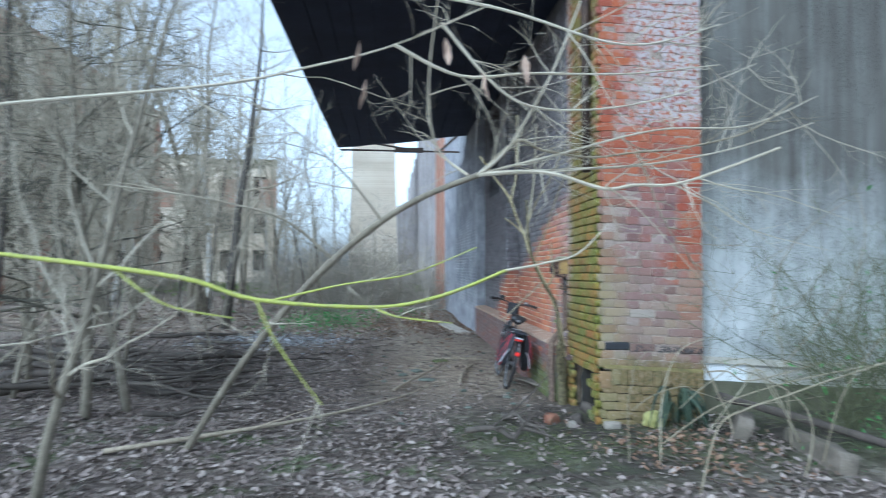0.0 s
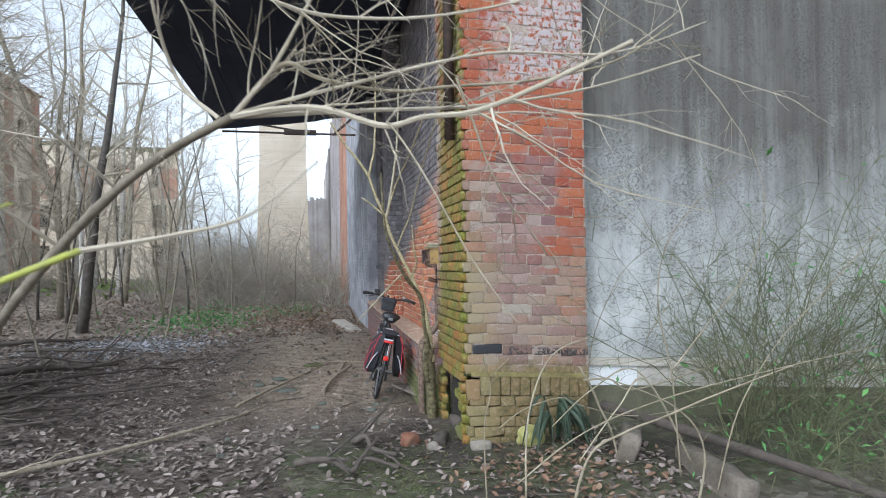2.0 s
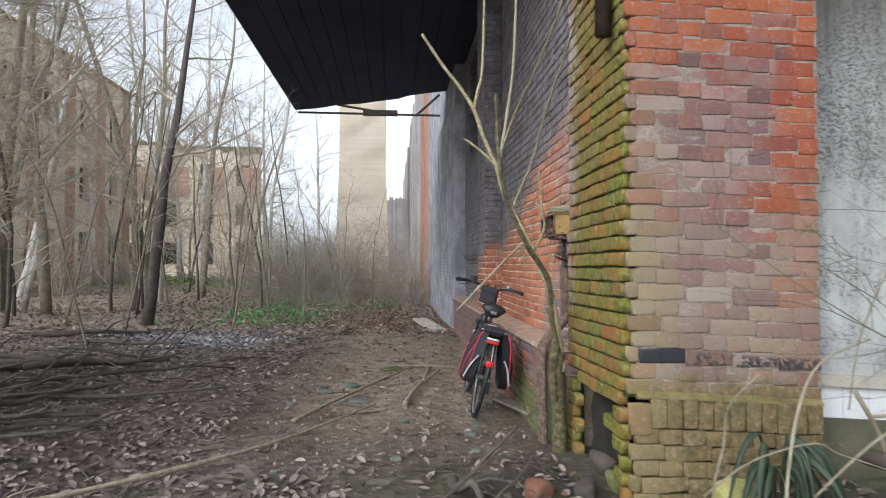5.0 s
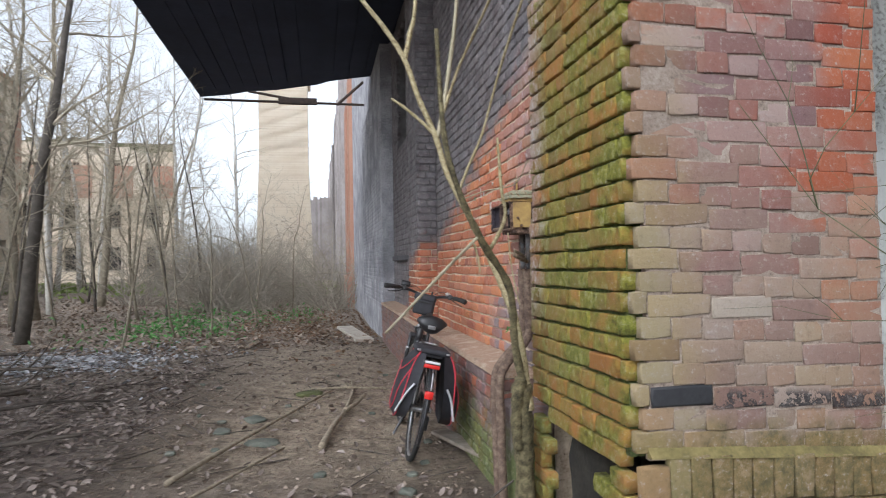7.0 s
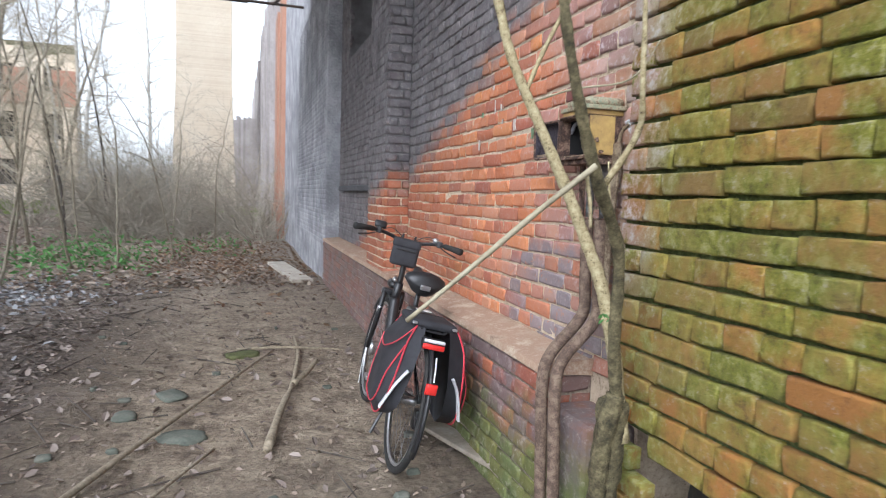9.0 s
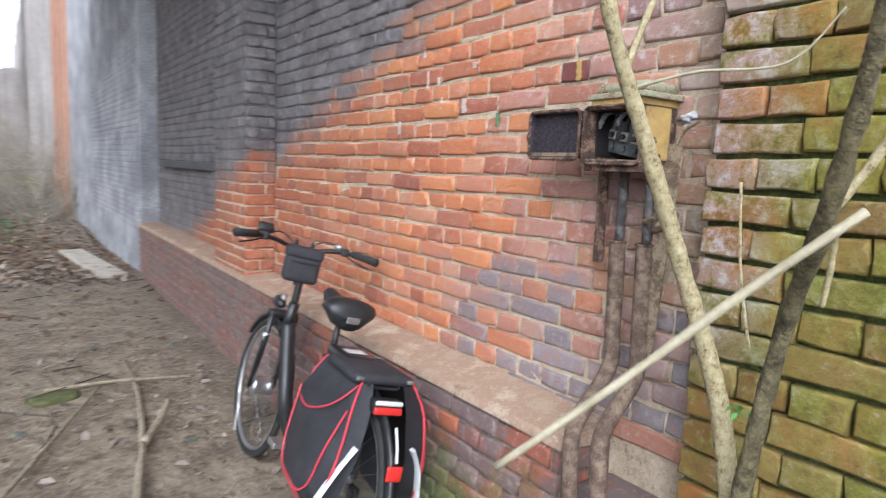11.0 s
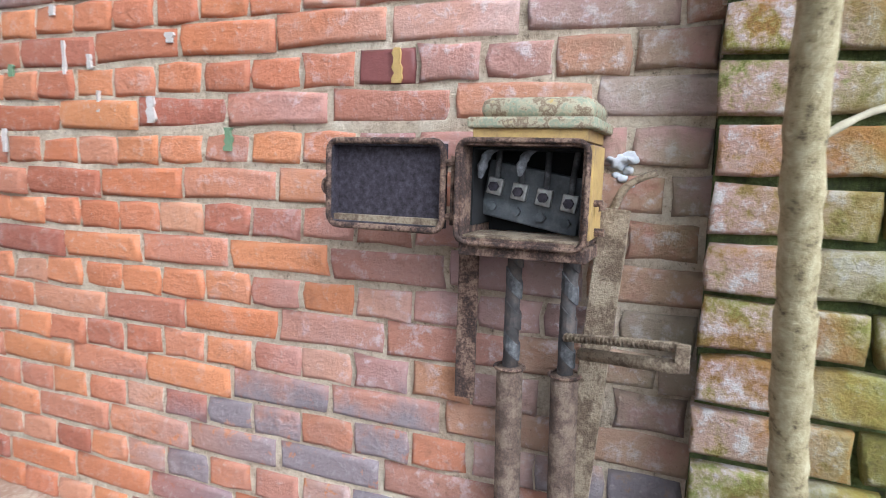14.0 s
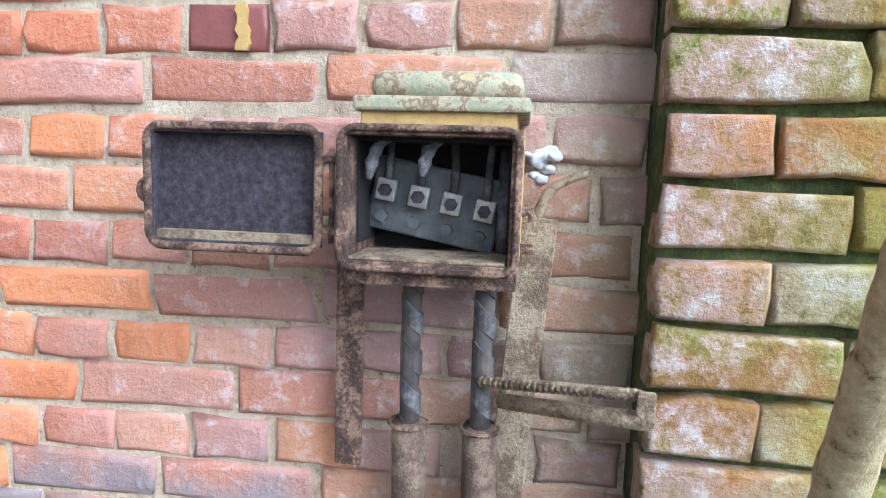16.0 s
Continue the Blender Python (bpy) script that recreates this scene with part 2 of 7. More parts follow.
def moss_zones(nt, col, x, y, z, patch, mid, other):
    wob = math2(nt, "MULTIPLY", math2(nt, "SUBTRACT", patch, 0.5), 1.4)
    low = band(nt, math2(nt, "ADD", z, wob), 3.4, 2.0)
    col = mixc(nt, math2(nt, "MULTIPLY", low, 0.78), col, tones(nt, other, (0.18, 0.14, 0.025), (0.44, 0.19, 0.035), (0.26, 0.20, 0.045), (0.52, 0.22, 0.045), (0.22, 0.18, 0.035), (0.46, 0.28, 0.055)))
    jit = math2(nt, "MULTIPLY", math2(nt, "SUBTRACT", other, 0.5), 0.14)
    g = grey(nt, math2(nt, "ADD", patch, jit), 0.36, 0.58)
    g = math2(nt, "MULTIPLY", g, grey(nt, y, 7.7, 7.1, 0.64, 0.88))
    col = mixc(nt, g, col, mixc(nt, grey(nt, mid, 0.35, 0.65), (0.08, 0.105, 0.006), (0.32, 0.34, 0.035)))
    film = math2(nt, "MULTIPLY", grey(nt, math2(nt, "MULTIPLY_ADD", patch, 0.6, math2(nt, "MULTIPLY", mid, 0.4)), 0.46, 0.56), band(nt, y, 7.6, 7.8))
    col = mixc(nt, math2(nt, "MULTIPLY", film, 0.7), col, mixc(nt, mid, (0.13, 0.19, 0.015), (0.44, 0.48, 0.15)))
    # pink bricks with a pale bloom of salts along the sheltered edge
    pink = math2(nt, "MULTIPLY", band(nt, math2(nt, "MULTIPLY_ADD", wob, 0.35, y), 7.68, 7.86), band(nt, z, 0.9, 1.2))
    pink = math2(nt, "MULTIPLY", pink, grey(nt, math2(nt, "ADD", mid, jit), 0.38, 0.5))
    col = mixc(nt, math2(nt, "MULTIPLY", pink, 0.82), col, tones(nt, other, (0.56, 0.37, 0.34), (0.46, 0.27, 0.23), (0.58, 0.46, 0.42)))
    salts = math2(nt, "MULTIPLY", pink, grey(nt, mid, 0.54, 0.62))
    return mixc(nt, math2(nt, "MULTIPLY", salts, 0.7), col, (0.66, 0.64, 0.62))


def plinth_zones(nt, col, x, y, z, patch, mid, other):
    wob = math2(nt, "MULTIPLY", math2(nt, "SUBTRACT", patch, 0.5), 0.8)
    jit = math2(nt, "MULTIPLY", math2(nt, "SUBTRACT", other, 0.5), 0.3)
    col = mixc(nt, math2(nt, "MULTIPLY", grey(nt, math2(nt, "ADD", patch, jit), 0.42, 0.55), 0.75), col, (0.14, 0.125, 0.125))
    g = math2(nt, "MULTIPLY", band(nt, math2(nt, "ADD", z, wob), 0.45, 0.2), band(nt, y, 9.7, 9.2))
    col = mixc(nt, math2(nt, "MULTIPLY", g, 0.85), col, mixc(nt, mid, (0.05, 0.08, 0.015), (0.16, 0.2, 0.05)))
    far = band(nt, y, 9.3, 11.0)
    return mixc(nt, math2(nt, "MULTIPLY", far, 0.7), col, mixc(nt, patch, (0.12, 0.07, 0.058), (0.19, 0.145, 0.13)))


ORANGE = [(0.30, 0.10, 0.065), (0.46, 0.15, 0.065), (0.54, 0.195, 0.085), (0.57, 0.225, 0.10), (0.48, 0.165, 0.085), (0.54, 0.26, 0.15), (0.36, 0.115, 0.07), (0.58, 0.235, 0.09), (0.50, 0.18, 0.085)]
M_WALL = brick_material("brick_wall", ORANGE, wall_zones)
M_FRONT = brick_material("brick_front", [(0.40, 0.09, 0.035), (0.46, 0.13, 0.045), (0.34, 0.07, 0.035), (0.48, 0.15, 0.06), (0.30, 0.08, 0.05)], front_zones, 0.68, 0.85)
M_MOSS = brick_material("brick_moss", [(0.40, 0.14, 0.06), (0.34, 0.13, 0.06), (0.42, 0.2, 0.08), (0.25, 0.13, 0.08), (0.36, 0.22, 0.12)], moss_zones, 0.70)
M_PLINTH = brick_material("brick_plinth", [(0.30, 0.09, 0.06), (0.24, 0.08, 0.06), (0.38, 0.12, 0.06), (0.2, 0.1, 0.08)], plinth_zones)
M_MORTAR = mortar_material("mortar", [(0.38, 0.28, 0.19), (0.62, 0.50, 0.36), (0.76, 0.66, 0.51)], dark_coat)
M_PLINTHMORTAR = mortar_material("plinth_mortar", [(0.10, 0.075, 0.06), (0.24, 0.19, 0.15), (0.38, 0.32, 0.26)])
M_FRONTMORTAR = mortar_material("stained_mortar", [(0.15, 0.11, 0.085), (0.32, 0.25, 0.20), (0.47, 0.39, 0.32)])
M_MOSSMORTAR = mortar_material("mossy_mortar", [(0.03, 0.035, 0.014), (0.085, 0.11, 0.03), (0.19, 0.22, 0.075)])
M_LEDGE = surface("ledge_render", [(0.24, 0.15, 0.105), (0.49, 0.37, 0.27), (0.40, 0.26, 0.18), (0.57, 0.46, 0.35), (0.66, 0.57, 0.45)], 6, 0.95, fine=70, relief=0.012, strength=1.0)
M_GREYWALL = surface("grey_painted_render", [(0.20, 0.20, 0.215), (0.31, 0.31, 0.33), (0.50, 0.50, 0.52)], 2.5, 0.9, fine=40, relief=0.006, spread=(0.36, 0.62))
M_DARKWALL = surface("dark_sooty_render", [(0.05, 0.05, 0.055), (0.085, 0.085, 0.09), (0.13, 0.13, 0.14)], 1.5, 0.9, fine=30, relief=0.006)
M_CANOPY = surface("tarred_canopy", [(0.011, 0.018, 0.042), (0.018, 0.027, 0.058), (0.030, 0.041, 0.080)], 1.5, 0.85, fine=20, relief=0.004)
M_TOWER = surface("pale_yellow_brick", [(0.56, 0.47, 0.36), (0.66, 0.58, 0.46), (0.72, 0.66, 0.55)], 0.6, 0.9, fine=6, relief=0.01, piece=0.4)
M_FARBRICK = surface("far_red_brick", [(0.30, 0.15, 0.10), (0.42, 0.23, 0.16), (0.48, 0.33, 0.24)], 0.5, 0.9, fine=5, relief=0.01, piece=0.4)
M_FARRENDER = surface("far_stained_render", [(0.50, 0.40, 0.29), (0.70, 0.60, 0.46), (0.78, 0.71, 0.60)], 0.35, 0.95, fine=3, relief=0.02)
M_RUIN = surface("grey_ruined_plaster", [(0.20, 0.18, 0.17), (0.36, 0.33, 0.32), (0.52, 0.49, 0.48)], 0.7, 0.95, fine=6, relief=0.02, piece=0.3)
# near-black that stands in for shade inside openings and the box
M_SHADEBLACK = surface("opening_shade_black", [(0.006, 0.006, 0.007), (0.014, 0.013, 0.013)], 3, 0.9, relief=0)
M_BARK = surface("grey_brown_bark", [(0.10, 0.085, 0.06), (0.21, 0.18, 0.13), (0.34, 0.30, 0.23)], 9, 0.95, fine=70, relief=0.006, piece=0.2)
M_DARKBARK = surface("dark_bark", [(0.04, 0.034, 0.028), (0.085, 0.073, 0.06), (0.15, 0.13, 0.11)], 9, 0.95, fine=70, relief=0.006, piece=0.2)
M_PALEBARK = surface("pale_smooth_bark", [(0.20, 0.17, 0.11), (0.32, 0.28, 0.19), (0.43, 0.39, 0.28)], 14, 0.8, fine=90, relief=0.003)
M_BIRCH = surface("birch_bark", [(0.10, 0.09, 0.08), (0.52, 0.50, 0.45), (0.70, 0.68, 0.63)], 5, 0.85, fine=18, relief=0.003)
M_TWIG = surface("winter_twigs", [(0.22, 0.19, 0.13), (0.40, 0.35, 0.26), (0.53, 0.48, 0.38)], 3, 0.9, relief=0, piece=0.5)
M_THICKET = surface("dry_thicket_stems", [(0.17, 0.15, 0.115), (0.31, 0.275, 0.22), (0.46, 0.42, 0.35)], 3, 0.9, relief=0, piece=0.5)
M_LICHEN = surface("lichened_bark", [(0.22, 0.22, 0.11), (0.36, 0.38, 0.07), (0.24, 0.21, 0.15)], 11, 0.9, fine=60, relief=0.004)
M_SOIL = None


def soil_material():
    m, nt, b, pos = base("forest_soil", 0.95)
    sep = nd(nt, "SeparateXYZ", {0: pos})
    a = noise_of(nt, pos, 0.9, 6, 0.65)
    f = noise_of(nt, pos, 26.0, 6, 0.75)
    v = nd(nt, "TexVoronoi", {"Vector": pos, "Scale": 17.0})
    leaf = ramp(nt, math2(nt, "FRACT", math2(nt, "MULTIPLY", v.outputs["Color"], 3.1)), [(0, (0.07, 0.05, 0.04)), (0.4, (0.13, 0.10, 0.08)), (0.75, (0.19, 0.15, 0.12)), (1, (0.26, 0.22, 0.19))])
    soil = ramp(nt, f, [(0.3, (0.035, 0.025, 0.018)), (0.55, (0.09, 0.066, 0.048)), (0.8, (0.16, 0.125, 0.095))])
    # trodden earth along the path under the canopy
    px = grey(nt, math2(nt, "ABSOLUTE", math2(nt, "SUBTRACT", sep.outputs[0], 0.75)), 1.5, 0.5)
    py = grey(nt, sep.outputs[1], 7.6, 9.4)
    trod = math2(nt, "MULTIPLY", math2(nt, "MULTIPLY", px, py), grey(nt, sep.outputs[1], 18.0, 14.0))
    mask = math2(nt, "SUBTRACT", grey(nt, a, 0.35, 0.6), trod)
    c = mixc(nt, grey(nt, mask, 0.0, 0.8), soil, leaf)
    c = mixc(nt, math2(nt, "MULTIPLY", trod, 0.85), c, mixc(nt, grey(nt, math2(nt, "MULTIPLY_ADD", f, 0.4, math2(nt, "MULTIPLY", noise_of(nt, pos, 4.5, 7, 0.7), 0.6)), 0.40, 0.60), (0.15, 0.11, 0.078), (0.50, 0.41, 0.295)))
    # soil paled with distance, the bright haze of the wood put into its colour
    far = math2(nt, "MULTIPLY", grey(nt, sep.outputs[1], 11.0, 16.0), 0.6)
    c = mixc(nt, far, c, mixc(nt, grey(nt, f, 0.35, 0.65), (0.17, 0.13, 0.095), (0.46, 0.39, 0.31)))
    moss = math2(nt, "MULTIPLY", grey(nt, noise_of(nt, pos, 1.7, 5), 0.52, 0.62), math2(nt, "MULTIPLY", grey(nt, sep.outputs[1], 4.6, 5.6), grey(nt, sep.outputs[1], 7.6, 6.9)))
    c = mixc(nt, math2(nt, "MULTIPLY", moss, 0.7), c, (0.07, 0.10, 0.025))
    damp = math2(nt, "MULTIPLY", grey(nt, sep.outputs[0], 0.0, 0.9), math2(nt, "MULTIPLY", grey(nt, sep.outputs[1], 4.6, 5.6), grey(nt, sep.outputs[1], 8.0, 7.0)))
    c = mixc(nt, math2(nt, "MULTIPLY", damp, 0.7), c, mixc(nt, grey(nt, a, 0.42, 0.56), (0.028, 0.022, 0.016), (0.06, 0.075, 0.022)))
    nt.links.new(c, b.inputs["Base Color"])
    bump(nt, b, math2(nt, "MULTIPLY_ADD", v.outputs["Distance"], 0.5, f), 0.9, 0.03)
    return m


M_SOIL = soil_material()


def white_wall_material():
    """Old whitewash on render: clean and flaking below, grey-brown run-off streaks above."""
    m, nt, b, pos = base("whitewashed_render", 0.92)
    sep = nd(nt, "SeparateXYZ", {0: pos})
    x, z = sep.outputs[0], sep.outputs[2]
    st = nd(nt, "Mapping", {"Vector": pos, "Scale": (5.0, 5.0, 0.28)}).outputs[0]
    streak = noise_of(nt, st, 1.0, 6, 0.65)
    cloud = noise_of(nt, pos, 1.3, 6, 0.6)
    fine = noise_of(nt, nd(nt, "Mapping", {"Vector": pos, "Scale": (1.0, 1.0, 1.5)}).outputs[0], 42.0, 8, 0.8)
    blot = noise_of(nt, nd(nt, "Mapping", {"Vector": pos, "Scale": (1.0, 1.0, 0.55)}).outputs[0], 4.0, 9, 0.75)
    white = mixc(nt, grey(nt, blot, 0.28, 0.60), (0.355, 0.36, 0.335), mixc(nt, cloud, (0.43, 0.435, 0.41), (0.62, 0.625, 0.595)))
    dirty = ramp(nt, streak, [(0.25, (0.055, 0.05, 0.042)), (0.5, (0.115, 0.108, 0.092)), (0.75, (0.20, 0.195, 0.18))])
    up = math2(nt, "ADD", z, math2(nt, "MULTIPLY", math2(nt, "SUBTRACT", cloud, 0.5), 1.8))
    up = math2(nt, "ADD", up, math2(nt, "MULTIPLY", math2(nt, "SUBTRACT", streak, 0.5), -1.1))
    up = math2(nt, "MULTIPLY_ADD", math2(nt, "SUBTRACT", x, 3.0), 0.10, up)
    c = mixc(nt, grey(nt, up, 1.3, 3.0), white, dirty)
    chips = math2(nt, "MULTIPLY", grey(nt, fine, 0.525, 0.58), grey(nt, math2(nt, "MULTIPLY_ADD", blot, 0.5, math2(nt, "MULTIPLY", cloud, 0.5)), 0.58, 0.43))
    c = mixc(nt, math2(nt, "MULTIPLY", chips, 0.85), c, (0.12, 0.105, 0.09))
    low = grey(nt, math2(nt, "MULTIPLY_ADD", cloud, 0.5, z), 1.05, 0.85)
    c = mixc(nt, math2(nt, "MULTIPLY", low, 0.5), c, (0.33, 0.32, 0.30))
    nt.links.new(c, b.inputs["Base Color"])
    bump(nt, b, math2(nt, "MULTIPLY_ADD", fine, 0.8, math2(nt, "MULTIPLY", chips, -1.0)), 0.9, 0.010)
    return m


M_WHITE = white_wall_material()


# ---- mesh helpers ----
class MB:
    """Vertices and faces gathered for one mesh."""

    def __init__(self):
        self.v, self.f = [], []

    def add(self, verts, faces, m=None):
        k = len(self.v)
        self.v += [tuple(m @ Vector(p)) for p in verts] if m else [tuple(p) for p in verts]
        self.f += [tuple(k + i for i in f) for f in faces]
        return self

    def box(self, x0, y0, z0, x1, y1, z1, m=None):
        return self.add([(x0, y0, z0), (x1, y0, z0), (x1, y1, z0), (x0, y1, z0), (x0, y0, z1), (x1, y0, z1), (x1, y1, z1), (x0, y1, z1)],
                        [(0, 3, 2, 1), (4, 5, 6, 7), (0, 1, 5, 4), (1, 2, 6, 5), (2, 3, 7, 6), (3, 0, 4, 7)], m)

    def bevel(self, x0, y0, z0, x1, y1, z1, c, m=None):
        """A box with its edges cut off by c."""
        bm = bmesh.new()
        bmesh.ops.create_cube(bm, size=1, matrix=Matrix.Translation(((x0 + x1) / 2, (y0 + y1) / 2, (z0 + z1) / 2)) @ Matrix.Diagonal((x1 - x0, y1 - y0, z1 - z0, 1)))
        bmesh.ops.bevel(bm, geom=bm.edges[:], offset=c, segments=2, affect="EDGES", profile=0.5)
        bm.verts.index_update()
        self.add([p.co.copy() for p in bm.verts], [[q.index for q in f.verts] for f in bm.faces], m)
        bm.free()
        return self

    def tube(self, pts, radii, sides=6, close=False, m=None, flat=1.0):
        """A tube along pts; radii: one number or one for each point."""
        pts = [Vector(p) for p in pts]
        n = len(pts)
        if not hasattr(radii, "__len__"):
            radii = [radii] * n
        verts, faces = [], []
        side = None
        for i, p in enumerate(pts):
            d = (pts[(i + 1) % n] - pts[i - 1]) if close else (pts[min(i + 1, n - 1)] - pts[max(i - 1, 0)])
            d = d.normalized() if d.length > 1e-9 else Vector((0, 0, 1))
            if side is None:
                side = d.cross(Vector((0, 0, 1)) if abs(d.z) < 0.9 else Vector((1, 0, 0)))
            side = (side - d * side.dot(d)).normalized()
            up = d.cross(side)
            for k in range(sides):
                a = 2 * math.pi * k / sides
                verts.append(p + radii[i] * (math.cos(a) * side + math.sin(a) * flat * up))
        for i in range(n if close else n - 1):
            j = (i + 1) % n
            for k in range(sides):
                l = (k + 1) % sides
                faces.append((i * sides + k, i * sides + l, j * sides + l, j * sides + k))
        if not close:
            faces.append(tuple(reversed(range(sides))))
            faces.append(tuple((n - 1) * sides + k for k in range(sides)))
        return self.add(verts, faces, m)

    def mesh(self, name, material, smooth=False):
        me = bpy.data.meshes.new(name)
        me.from_pydata(self.v, [], self.f)
        if material:
            me.materials.append(material)
        if smooth:
            me.polygons.foreach_set("use_smooth", [True] * len(me.polygons))
        me.update()
        return me


def part(name, mb, material, parent=None, label="", smooth=False):
    """Links a mesh as one object under a thing or under a part."""
    ob = new(name, mb.mesh(name, material, smooth))
    if parent:
        ob.parent = parent
    if label:
        ob["label"] = label
    return ob


def thing(name, label, category, m=None, group="", kind=""):
    ob = new(name)
    if m:
        ob.matrix_basis = m
    return tagged(ob, label, category, group, kind)


def bend(pts, n=6):
    """A smooth line through pts, n steps a stretch."""
    pts = [Vector(p) for p in pts]
    out = []
    for i in range(len(pts) - 1):
        a, b, c, d = pts[max(i - 1, 0)], pts[i], pts[i + 1], pts[min(i + 2, len(pts) - 1)]
        for k in range(n):
            t = k / n
            out.append(0.5 * (2 * b + (c - a) * t + (2 * a - 5 * b + 4 * c - d) * t * t + (3 * b - a - 3 * c + d) * t ** 3))
    return out + [pts[-1]]


# ---- ground ----
def ground_z(x, y):
    h = 0.05 * noise.noise(Vector((x * 0.35, y * 0.35, 0))) + 0.025 * noise.noise(Vector((x * 1.3, y * 1.3, 5)))
    h += 0.10 * max(0.0, min(1.0, (6.0 - y) / 4.0))
    far = max(0.0, -3.0 - x) / 6.0
    h += 0.22 * min(1.0, far) * (0.5 + noise.noise(Vector((x * 0.2, y * 0.2, 9))))
    if x > 2.2 and y < 6.9:
        h += 0.10 * min(1.0, (x - 2.2) / 1.2)
    dip = max(0.0, min(1.0, (x - 0.7) / 0.6)) * max(0.0, min(1.0, (y - 7.9) / 0.7)) * max(0.0, min(1.0, (12.5 - y) / 2.0))
    return h - 0.02 - 0.055 * dip


def make_ground():
    xs = sorted(set([-900, -300, -120, -60, 60, 120, 300, 900] + [round(-40 + k * 1.0, 2) for k in range(34)] + [round(-6 + k * 0.14, 2) for k in range(72)] + [5 + k * 2 for k in range(18)]))
    ys = sorted(set([-900, -300, -100, -40, -20, 120, 300, 900] + [round(-10 + k * 0.8, 2) for k in range(13)] + [round(0.4 + k * 0.14, 2) for k in range(118)] + [17.2 + k * 1.0 for k in range(70)]))
    mb = MB()
    mb.v = [(x, y, ground_z(x, y) if abs(x) < 45 and abs(y) < 95 else -0.05) for y in ys for x in xs]
    n = len(xs)
    mb.f = [(j * n + i, j * n + i + 1, (j + 1) * n + i + 1, (j + 1) * n + i) for j in range(len(ys) - 1) for i in range(n - 1)]
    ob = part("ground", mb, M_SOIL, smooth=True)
    return tagged(ob, "brown forest floor of trodden earth and leaf litter", "ground", kind="structure")


make_ground()

# ---- masonry ----
COURSE, STRETCH = 0.0759, 0.2615
PIER_COURSE, PIER_STRETCH = 0.0852, 0.2615
PITCH = -0.062            # the front of the pier and its wall have sunk to one side
FRONT = pose(0, 6.83, 0, 90, 0, 0)       # a face that looks to -y


def brick_shape(length, height, depth, chamfer, seed, back=0.035, wear=0.003):
    """One worn brick: rounded arrises, a flat but uneven face, a few with a knocked corner. Local x along, y up, z out."""
    r = random.Random(seed)
    L, H, c = length, height, chamfer
    chip = r.randrange(4) * 2 if r.random() < 0.22 else -1
    spots = ((0, 0, 1), (0.5, 0, 0), (1, 0, 1), (1, 0.5, 0), (1, 1, 1), (0.5, 1, 0), (0, 1, 1), (0, 0.5, 0))
    off = [(r.uniform(-wear, wear) * 0.8, r.uniform(-wear, wear) * 0.7, r.uniform(-wear, wear) * 0.6) for _ in spots]
    mb = MB()
    for z, inset in ((-back, 0.0), (depth - c, 0.0), (depth, c), (depth + 0.0004, 1.35 * c + 0.0015)):
        for k, (x, y, corner) in enumerate(spots):
            i = inset * (1.15 if corner else 0.9)
            px, py, pz = i + (L - 2 * i) * x + off[k][0], i + (H - 2 * i) * y + off[k][1], z + (off[k][2] if z > depth - 0.5 * c else 0)
            if k == chip and z >= depth - c:
                px, py, pz = px + 0.014 * (0.5 - x), py + 0.010 * (0.5 - y), pz - (0.003 if z >= depth else 0)
            mb.v.append((px, py, pz))
    mb.v.append((L / 2 + r.uniform(-0.01, 0.01), H / 2 + r.uniform(-0.006, 0.006), depth + r.uniform(-wear, wear) * 0.4))
    for i in range(3):
        for k in range(8):
            l = (k + 1) % 8
            mb.f.append((i * 8 + k, i * 8 + l, (i + 1) * 8 + l, (i + 1) * 8 + k))
    mb.f += [(24 + k, 24 + (k + 1) % 8, 32) for k in range(8)]
    return mb


def brick_rows(u0, u1, v0, v1, course=COURSE, first=0, phase=0.0, long=STRETCH, shift=0.0, lead=0.34, half=True):
    """The bricks of a wall in alternate courses of stretchers and headers: u, v, length."""
    out = []
    k0, k1 = math.ceil((v0 - 1e-4) / course), math.floor((v1 + 1e-4) / course)
    for k in range(k0, k1):
        head = (k + first) % 2 == 0
        step = long / 2 if head else long
        off = phase + (long * lead if not head else shift) + (long / 2 if half and (k + first) % 4 == 3 else 0.0)
        u = off + math.floor((u0 - off) / step) * step
        while u < u1 - 0.02:
            a, b = max(u, u0), min(u + step, u1)
            if b - a > 0.03:
                out.append((a, k * course, b - a))
            u += step
    return out


